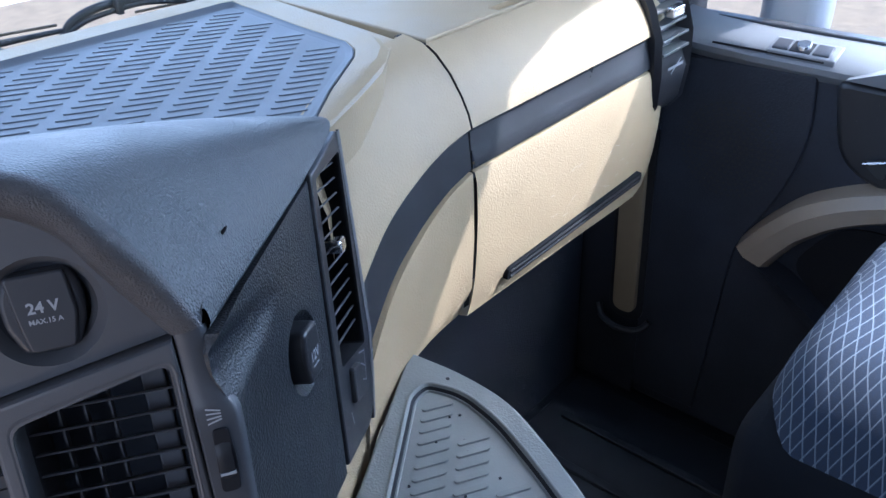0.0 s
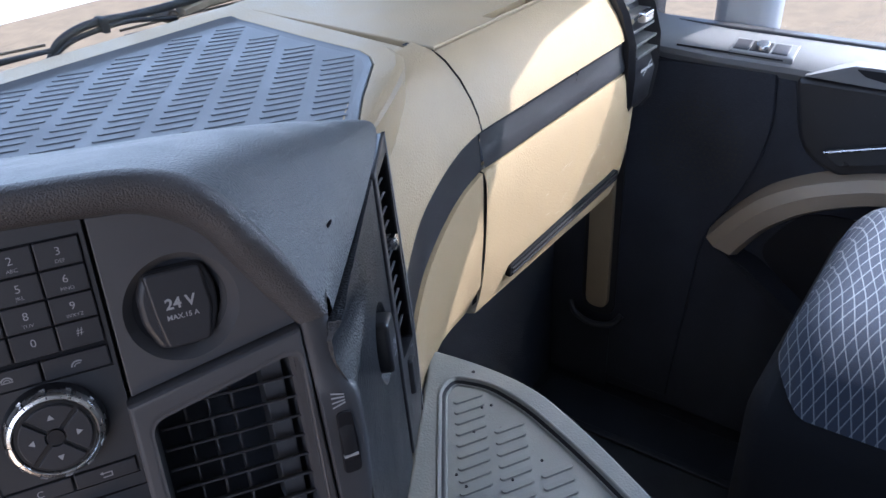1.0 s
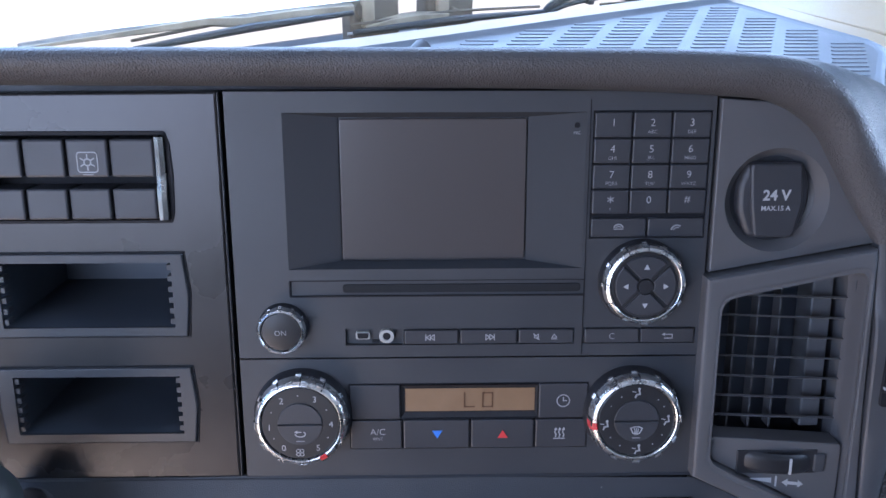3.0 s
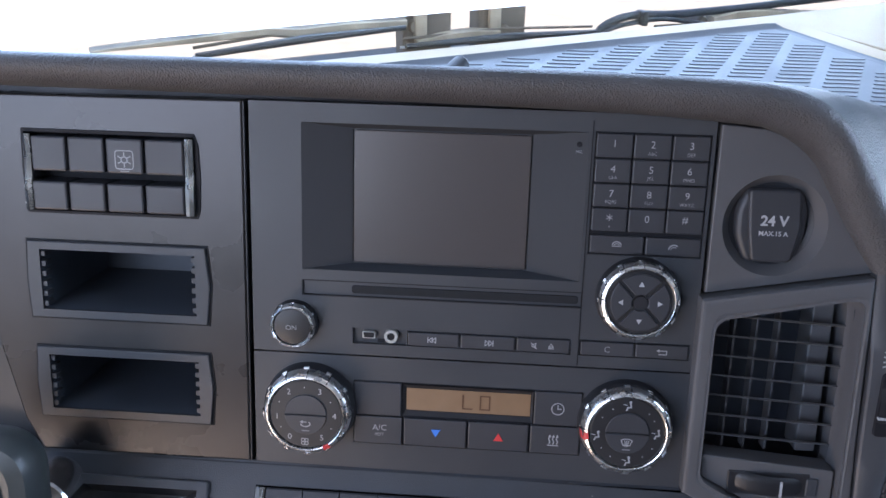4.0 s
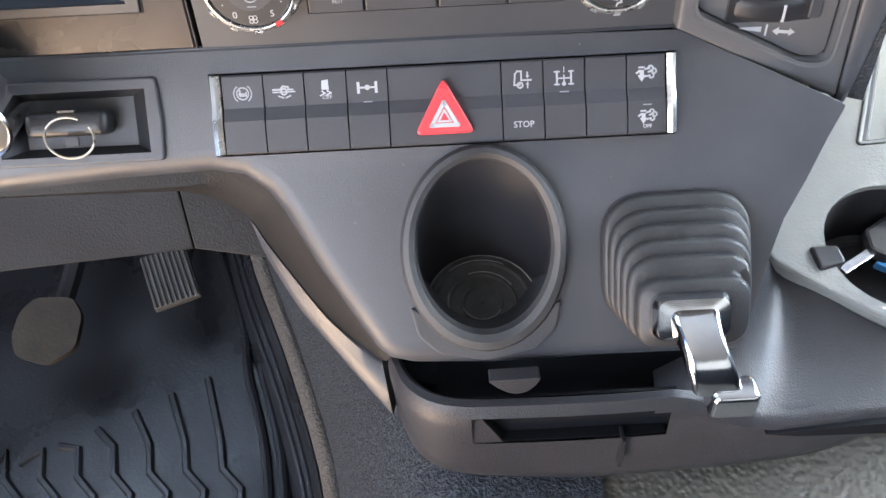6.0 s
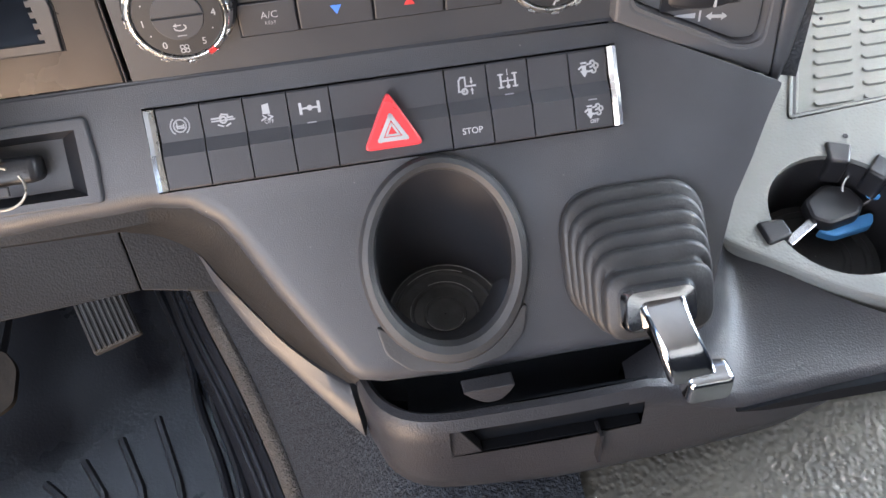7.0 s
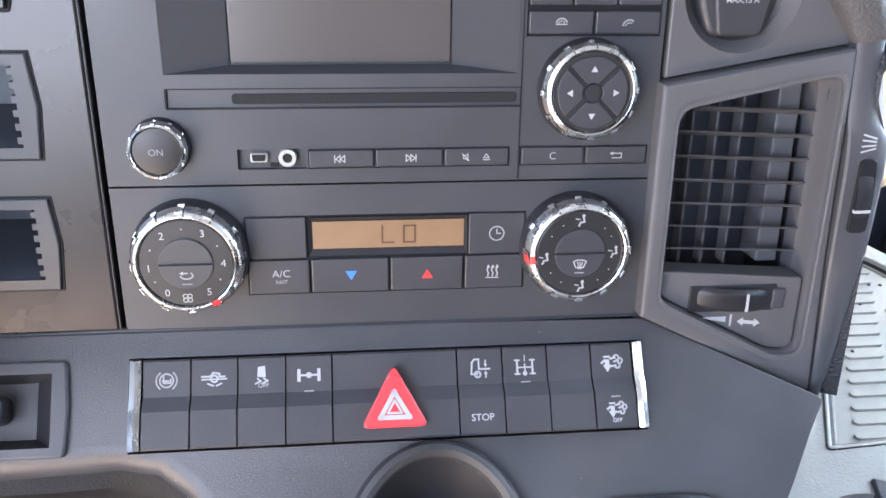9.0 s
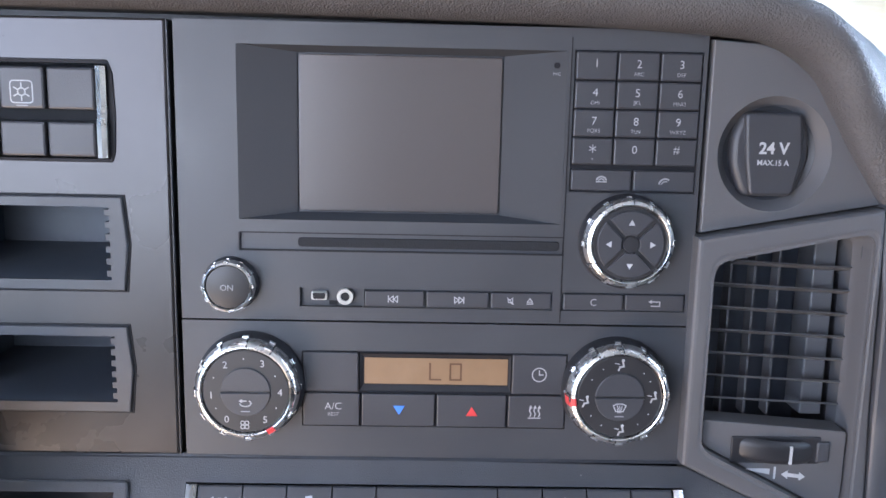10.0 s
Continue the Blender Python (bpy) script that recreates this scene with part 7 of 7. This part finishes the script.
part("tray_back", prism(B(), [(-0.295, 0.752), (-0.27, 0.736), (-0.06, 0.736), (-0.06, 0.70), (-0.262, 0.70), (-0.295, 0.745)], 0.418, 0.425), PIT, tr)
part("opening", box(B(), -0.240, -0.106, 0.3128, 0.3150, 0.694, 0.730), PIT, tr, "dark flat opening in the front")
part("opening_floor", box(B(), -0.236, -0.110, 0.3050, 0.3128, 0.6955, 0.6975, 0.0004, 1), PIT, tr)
part("opening_end", prism(B(), [(-0.236, 0.7275), (-0.226, 0.7275), (-0.210, 0.6975), (-0.236, 0.6975)], 0.3042, 0.3128, 0.0005), TRAYP, tr, "sloping end of the opening")
part("tab", prism(B(), rounded([(-0.2195, 0.7510), (-0.1885, 0.7515), (-0.1915, 0.7450), (-0.1965, 0.7395), (-0.2015, 0.7380), (-0.2070, 0.7390), (-0.2140, 0.7445)], 0.002), 0.309, 0.318, 0.0015), TRAYP, tr, "small half-round finger tab")
part("joint", box(B(), -0.1385, -0.1365, 0.2985, 0.31, 0.672, 0.700), DEEP, tr)

# round satin button on the console, and the column stalk in front of it
btn = thing("round_button", PANEL, (-0.491, 0.40, 0.886), "round satin silver button with a bright rim on the console", "button")
part("rim", lathe(B(), [(0.0182, 0.3905), (0.0196, 0.3895), (0.0205, 0.3915), (0.0205, 0.424)], -0.491, 0.886, 40, False, False), CHROME, btn, "bright rim")
part("face", lathe(B(), [(0.0002, 0.3868), (0.010, 0.3876), (0.0165, 0.3896), (0.0185, 0.3912), (0.0185, 0.42)], -0.491, 0.886, 40, False, False), BRUSHED, btn, "satin silver face")
stk = thing("column_stalk", PANEL, (-0.49, 0.36, 0.935), "black steering column stalk with a grooved end face", "stalk")
bm = B()
rows = [loop(-0.497, 0.934, 0.030, 0.026, 0.327, 0, 0.35), loop(-0.496, 0.934, 0.036, 0.031, 0.330, 0, 0.35), loop(-0.496, 0.934, 0.039, 0.034, 0.337, 0, 0.35), loop(-0.498, 0.933, 0.039, 0.034, 0.352, 0, 0.35), loop(-0.506, 0.930, 0.030, 0.026, 0.372, 0, 0.35)]
loft(bm, rows, True)
bm.verts.ensure_lookup_table()
nn = len(rows[0])
bm.faces.new(bm.verts[:nn])
bm.faces.new(bm.verts[-nn:])
bmesh.ops.translate(bm, verts=bm.verts, vec=(0.0, 0.0, -0.007))
part("knob", bm, STALK, stk, "black rounded knob")
bm = prism(B(), rounded([(-0.530, 0.912), (-0.467, 0.910), (-0.472, 0.950), (-0.530, 0.955)], 0.006), 0.3255, 0.33, 0.0012)
bmesh.ops.translate(bm, verts=bm.verts, vec=(0.0, 0.0, -0.007))
part("end_face", bm, STALK, stk, "dark satin end face")
part("symbol", fill(B(), [(-0.4855, 0.9255), (-0.4795, 0.930), (-0.4790, 0.9245)], 0.3252), PRINT, stk)

# ---- engine tunnel with its moulding (vehicle axes) ----
solo("engine_tunnel", slab(B(), rounded([(-0.28, 0.96), (0.13, 1.16), (0.20, 0.80), (0.24, 0.55), (0.40, -0.4), (-0.2, -0.7), (-0.20, 0.40), (-0.205, 0.60)], 0.05), 0.0, 0.395, 0.03, 4), VINYL, WORLD, (0.3, 0.3, 0.0), "engine tunnel covered in grained grey-brown vinyl", "engine tunnel", kind="structure")
tun = thing("tunnel_moulding", CAB, (0.45, 0.55, 0.40), "pale grey moulded shelf beside the console with a round cup recess", "shelf")
SH = rounded([(0.6395, 0.7320), (0.6475, 0.668), (0.644, 0.605), (0.612, 0.528), (0.560, 0.430), (0.50, 0.36), (0.42, 0.335), (0.348, 0.357), (0.294, 0.417), (0.262, 0.504), (0.277, 0.54), (0.37, 0.582), (0.471, 0.636)], [0.006, 0.04, 0.04, 0.05, 0.05, 0.04, 0.04, 0.04, 0.05, 0.006, 0.01, 0.02, 0.02])
TZ_ = 0.51
ob = part("shelf", slab(B(), SH, 0.43, TZ_, 0.007, 3), TUNP, tun)
RC = (0.342, 0.465)
bmc = B()
slab(bmc, [(RC[0] + 0.0505 * math.cos(2 * math.pi * k / 40), RC[1] + 0.0505 * math.sin(2 * math.pi * k / 40)) for k in range(40)], 0.44, 0.56)
carve(ob, bmc)
MATO = rounded([(0.590, 0.688), (0.616, 0.688), (0.629, 0.650), (0.620, 0.598), (0.590, 0.525), (0.556, 0.456), (0.382, 0.542), (0.474, 0.609)], [0.02, 0.02, 0.03, 0.04, 0.04, 0.01, 0.006, 0.02])
carve(ob, slab(B(), MATO, TZ_ - 0.0085, TZ_ + 0.05))


def shrink(poly, d):
    """The outline moved inwards by d."""
    out = []
    n = len(poly)
    for i in range(n):
        t_ = (Vector(poly[(i + 1) % n]) - Vector(poly[i - 1])).normalized()
        out.append((poly[i][0] + t_.y * d, poly[i][1] - t_.x * d))
    return out


GR = [(0.0004, TZ_ + 0.0010), (0.0016, TZ_ + 0.0016), (0.0036, TZ_ + 0.0004), (0.0044, TZ_ - 0.0030), (0.0070, TZ_ - 0.0042), (0.0085, TZ_ - 0.0040), (0.0100, TZ_ - 0.0070)]
part("mat_border", loft(B(), [[(x, y, z) for x, y in shrink(MATO, d)] for d, z in GR], True), TUNP, tun, "stepped groove round the mat", 60)
part("seal", loft(B(), [[(x, y, z) for x, y in shrink(MATO, d)] for d, z in ((0.0034, TZ_ + 0.0004), (0.0040, TZ_ - 0.0022), (0.0052, TZ_ - 0.0026), (0.0068, TZ_ - 0.0030), (0.0074, TZ_ - 0.0040))], True), DEEP, tun, "black seal in the groove", 60)
bm = B()
ring0 = [(RC[0] + 0.0500 * math.cos(2 * math.pi * k / 40), RC[1] + 0.0500 * math.sin(2 * math.pi * k / 40), TZ_ - 0.004) for k in range(40)]
ring1 = [(RC[0] + 0.0460 * math.cos(2 * math.pi * k / 40), RC[1] + 0.0460 * math.sin(2 * math.pi * k / 40), 0.455) for k in range(40)]
loft(bm, [ring0, ring1], True)
part("cup_wall", bm, BLACK, tun, "dark cup recess wall")
bm = B()
rr2 = []
for r, h in ((0.0465, 0), (0.041, 0), (0.040, 0.001), (0.036, 0.001), (0.035, 0), (0.026, 0), (0.025, 0.001), (0.021, 0.001), (0.02, 0.0), (0.0005, 0)):
    rr2.append([(RC[0] + r * math.cos(2 * math.pi * k / 40), RC[1] + r * math.sin(2 * math.pi * k / 40), 0.4555 + h) for k in range(40)])
loft(bm, rr2, True)
part("cup_floor", bm, RUBBER, tun, "ringed recess floor")
for a in (157, 39, 5):
    bm = slab(B(), rounded([(0.043, -0.007), (0.062, -0.0095), (0.062, 0.0095), (0.043, 0.007)], 0.003), TZ_ - 0.02, TZ_ + 0.003, 0.002, 3)
    bmesh.ops.rotate(bm, verts=bm.verts, cent=(0, 0, 0), matrix=Matrix.Rotation(radians(a), 3, "Z"))
    bmesh.ops.translate(bm, verts=bm.verts, vec=(RC[0], RC[1], 0))
    part("clip", bm, BLACK, tun, "black retaining clip")
mt = solo("tunnel_mat", slab(B(), shrink(MATO, 0.009), TZ_ - 0.0085, TZ_ - 0.0060, 0.001), TUNM, CAB, (0.53, 0.59, TZ_ - 0.0085), "pale grey ribbed rubber mat on the tunnel shelf", "mat")

# bunch of keys in the recess
ky = thing("key_bunch", CAB, (RC[0] - 0.01, RC[1] + 0.02, 0.46), "bunch of vehicle keys with a blue tag in the cup recess", "keys")
bm = slab(B(), rounded([(0.348, 0.494), (0.372, 0.494), (0.384, 0.480), (0.381, 0.465), (0.368, 0.460), (0.345, 0.468), (0.339, 0.480)], 0.004), 0.481, 0.490, 0.003)
part("fob", bm, BLACK, ky, "black key head")
part("blade", box(B(), 0.313, 0.343, 0.4755, 0.4825, 0.4835, 0.4862, 0.0006), SATINCHROME, ky, "steel key blade")
part("key_ring", tube(B(), [(0.386 + 0.013 * math.cos(a * 0.3), 0.474 + 0.011 * math.sin(a * 0.3), 0.491 + 0.005 * math.sin(a * 0.3 + 1)) for a in range(22)], 0.0011, 6), CHROME, ky, "steel key ring")
bm = slab(B(), rounded([(0.384, 0.466), (0.402, 0.480), (0.430, 0.452), (0.412, 0.438)], 0.005), 0.488, 0.493, 0.0015)
tg = part("tag", bm, KEYTAG, ky, "blue plastic tag")
part("label", slab(B(), rounded([(0.395, 0.464), (0.404, 0.471), (0.426, 0.451), (0.416, 0.443)], 0.002), 0.493, 0.4936), TAGPAPER, tg)
part("fob", slab(B(), rounded([(0.340, 0.474), (0.372, 0.463), (0.386, 0.457), (0.376, 0.450), (0.346, 0.462)], 0.005), 0.474, 0.4805, 0.002), KEYTAG, ky, "blue key head")

# ---- driver's footwell ----
carp_ = [[(-0.14, 0.40, 0.402), (-0.14, 0.55, 0.402), (-0.15, 0.70, 0.402), (-0.19, 0.84, 0.402), (-0.24, 0.98, 0.402)],
         [(-0.235, 0.40, 0.410), (-0.237, 0.55, 0.410), (-0.258, 0.70, 0.410), (-0.308, 0.84, 0.410), (-0.358, 0.98, 0.410)],
         [(-0.266, 0.40, 0.392), (-0.268, 0.55, 0.392), (-0.292, 0.70, 0.392), (-0.342, 0.84, 0.392), (-0.392, 0.98, 0.392)],
         [(-0.295, 0.40, 0.34), (-0.297, 0.55, 0.34), (-0.325, 0.70, 0.34), (-0.375, 0.84, 0.34), (-0.42, 0.98, 0.34)],
         [(-0.335, 0.40, 0.22), (-0.338, 0.55, 0.22), (-0.372, 0.70, 0.22), (-0.423, 0.84, 0.22), (-0.465, 0.98, 0.22)],
         [(-0.358, 0.40, 0.11), (-0.362, 0.55, 0.11), (-0.405, 0.70, 0.11), (-0.458, 0.84, 0.11), (-0.50, 0.98, 0.11)]]
carp_ = [[tuple(p) for p in spline(r, 4)] for r in carp_]
solo("footwell_carpet", loft(B(), carp_), CARPET, WORLD, (-0.4, 0.6, 0.03), "dark fibrous carpet on the side of the tunnel", "carpet", sharp=70)
solo("carpet_edge", loft(B(), [[(x - dx, y, z) for x, y, _ in carp_[-1]] for dx, z in ((-0.004, 0.121), (0.001, 0.124), (0.008, 0.119), (0.015, 0.107), (0.018, 0.094))]), CARPETL, WORLD, (-0.44, 0.6, 0.02), "grey carpet edge along the tunnel, its highlight put into the colour", "carpet", sharp=70)
FLANGE = carp_[-1]
dm = thing("driver_floor_mat", WORLD, (-0.7, 0.7, 0.0), "black moulded rubber mat in the driver's footwell", "mat")
part("base", slab(B(), rounded([(-1.0, 0.25), (-0.42, 0.25), (-0.435, 0.60), (-0.475, 0.77), (-0.485, 0.83), (-0.53, 0.95), (-1.0, 1.05)], 0.03), 0.0, 0.014, 0.004), DRIVERM, dm)
for off in (0.0, 0.018):
    e = spline([(-0.425 - off, 0.30, 0.016), (-0.44 - off, 0.60, 0.016), (-0.475 - off, 0.745, 0.018), (-0.482 - off, 0.79, 0.018), (-0.495 - off, 0.84, 0.018), (-0.535 - off, 0.95, 0.02)], 6)
    part("edge_bead", tube(B(), e, 0.006, 8), DRIVERM, dm)
part("flange", loft(B(), [[(x - dx, y, z) for x, y, _ in FLANGE] for dx, z in ((0.014, 0.098), (0.018, 0.104), (0.023, 0.102), (0.027, 0.085), (0.036, 0.060), (0.044, 0.034), (0.060, 0.014))]), DRIVERM, dm, "raised flange along the carpet", 60)
for dx, z in ((0.031, 0.077), (0.041, 0.049)):
    part("edge_bead", tube(B(), [(x - dx, y, z) for x, y, _ in FLANGE], 0.0045, 8), DRIVERM, dm)
for k in range(7):
    x = -0.50 - 0.043 * k
    part("rib", tube(B(), [(x + 0.025, 0.40, 0.014), (x + 0.012, 0.56, 0.016), (x + 0.010, 0.60, 0.016), (x - 0.014, 0.625, 0.016), (x - 0.02, 0.66, 0.016), (x - 0.045, 0.745 - 0.02 * k, 0.014)], 0.005, 6), DRIVERM, dm)
acc = thing("accelerator_pedal", WORLD, (-0.60, 0.87, 0.03), "grey ribbed accelerator pedal", "pedal")
A = pose(-0.5805, 0.844, 0.100, 14, 0, 20)
bm = box(B(), -0.029, 0.029, -0.037, 0.037, -0.006, 0.006, 0.003)
bmesh.ops.transform(bm, matrix=A, verts=bm.verts)
pd = part("pad", bm, PEDALR, acc)
for k in range(9):
    bm = box(B(), -0.0275 + 0.0063 * k, -0.0243 + 0.0063 * k, -0.035, 0.035, 0.005, 0.009, 0.0008, 1)
    bmesh.ops.transform(bm, matrix=A, verts=bm.verts)
    part("rib", bm, PEDALR, pd)
part("arm", tube(B(), [(-0.580, 0.848, 0.078), (-0.585, 0.93, 0.05), (-0.59, 1.0, 0.02)], 0.012), BLACK, acc)
brk = thing("brake_pedal", WORLD, (-0.70, 0.78, 0.03), "brown worn rubber brake pedal", "pedal")
A = pose(-0.706, 0.767, 0.120, 14, 0, -8)
bm = prism(B(), rounded([(-0.041, -0.016), (-0.030, -0.036), (0.009, -0.043), (0.038, -0.021), (0.037, 0.020), (0.020, 0.040), (-0.025, 0.036), (-0.040, 0.016)], 0.009), 0.006, -0.006, 0.004)
for v in bm.verts:
    v.co = Vector((v.co.x, v.co.z, -v.co.y))
bmesh.ops.transform(bm, matrix=A, verts=bm.verts)
part("pad", bm, PEDALM, brk)
part("arm", tube(B(), [(-0.706, 0.79, 0.105), (-0.71, 0.88, 0.09), (-0.71, 1.0, 0.10)], 0.012), BLACK, brk)
solo("driver_bulkhead", prism(B(), [(-1.3, 0.0), (-0.30, 0.0), (-0.30, 0.62), (-1.3, 0.62)], 1.0, 1.03), FLOORMAT, WORLD, (-0.7, 1.0, 0), "dark bulkhead behind the pedals", "wall", kind="structure")

# ---- repeated bars of the two rubber mats ----
def bar_mesh(name, length, width, height, material):
    bm = B()
    n = 5
    pts = [(length / 2 - width / 2 + width / 2 * math.cos(a), width / 2 * math.sin(a)) for a in [(-math.pi / 2 + math.pi * k / n) for k in range(n + 1)]]
    pts += [(-x, -y) for x, y in pts]
    a = [bm.verts.new((x, y, 0)) for x, y in pts]
    b_ = [bm.verts.new((x * 0.985, y * 0.8, height)) for x, y in pts]
    for k in range(len(pts)):
        bm.faces.new((a[k], a[(k + 1) % len(pts)], b_[(k + 1) % len(pts)], b_[k]))
    bm.faces.new(b_)
    return mesh_of(name, bm, material)


def inside(p, poly):
    hit = False
    for (x0, y0), (x1, y1) in zip(poly, poly[1:] + poly[:1]):
        if (y0 > p[1]) != (y1 > p[1]) and p[0] < (x1 - x0) * (p[1] - y0) / (y1 - y0) + x0:
            hit = not hit
    return hit


def lay_bars(thing_, me, poly, lean, step, pitch, z, margin, ahead, across=0.0):
    """Rows of bars parallel to the stack's face; columns run along lean."""
    inv = CAB.inverted()
    base = ORIGIN[thing_.name]
    made = 0
    lean = Vector(lean).normalized()
    for c in range(-30, 31):
        for r in range(-60, 61):
            w_ = Vector((across + c * step, 0)) + lean * (r * pitch)
            p = inv @ Vector((w_.x, w_.y + ahead, 0))
            q = [inv @ Vector((w_.x + s * margin, w_.y + ahead + t, 0)) for s in (-1, 1) for t in (-0.004, 0.004)]
            if all(inside((v.x, v.y), poly) for v in q) and p.x > 0.12 and made < 300:
                ob = new("rib", me)
                ob.parent = thing_
                ob.matrix_basis = Matrix.Translation((p.x - base.x, p.y - base.y, z - base.z)) @ Matrix.Rotation(radians(-30), 4, "Z")
                made += 1


lay_bars(tmat, bar_mesh("rib", 0.0335, 0.0052, 0.0012, MATT), TRAY, (0.38, 0.925), 0.0455, 0.0146, 0.8013, 0.0185, 0.95, 0.011)
lay_bars(mt, bar_mesh("rib", 0.032, 0.0065, 0.0020, TUNM), MATO, (0.40, 0.917), 0.0400, 0.0150, TZ_ - 0.0062, 0.026, 0.80)
for x_, y_ in ((0.595, 0.639), (0.603, 0.633), (0.564, 0.645), (0.571, 0.597), (0.564, 0.555), (0.538, 0.581), (0.507, 0.610), (0.580, 0.608), (0.562, 0.627), (0.529, 0.565), (0.500, 0.595)):
    bm = slab(B(), [(x_ + 0.0014 * math.cos(k), y_ + 0.0014 * math.sin(k)) for k in range(6)], TZ_ - 0.0062, TZ_ - 0.0050)
    part("stud", bm, DEEP, mt, "small black stud")
bm = slab(B(), rounded([(0.381, 0.536), (0.397, 0.5375), (0.416, 0.527), (0.408, 0.523)], 0.002), TZ_ - 0.0062, TZ_ - 0.0046)
part("slot", bm, DEEP, mt, "dark slot in the mat")
for x_, y_ in ((0.401, 0.505), (0.631, 0.672)):
    part("plug", slab(B(), [(x_ + 0.002 * math.cos(k * 0.785), y_ + 0.002 * math.sin(k * 0.785)) for k in range(8)], TZ_ - 0.001, TZ_ + 0.0006), DEEP, tun, "small black plug")
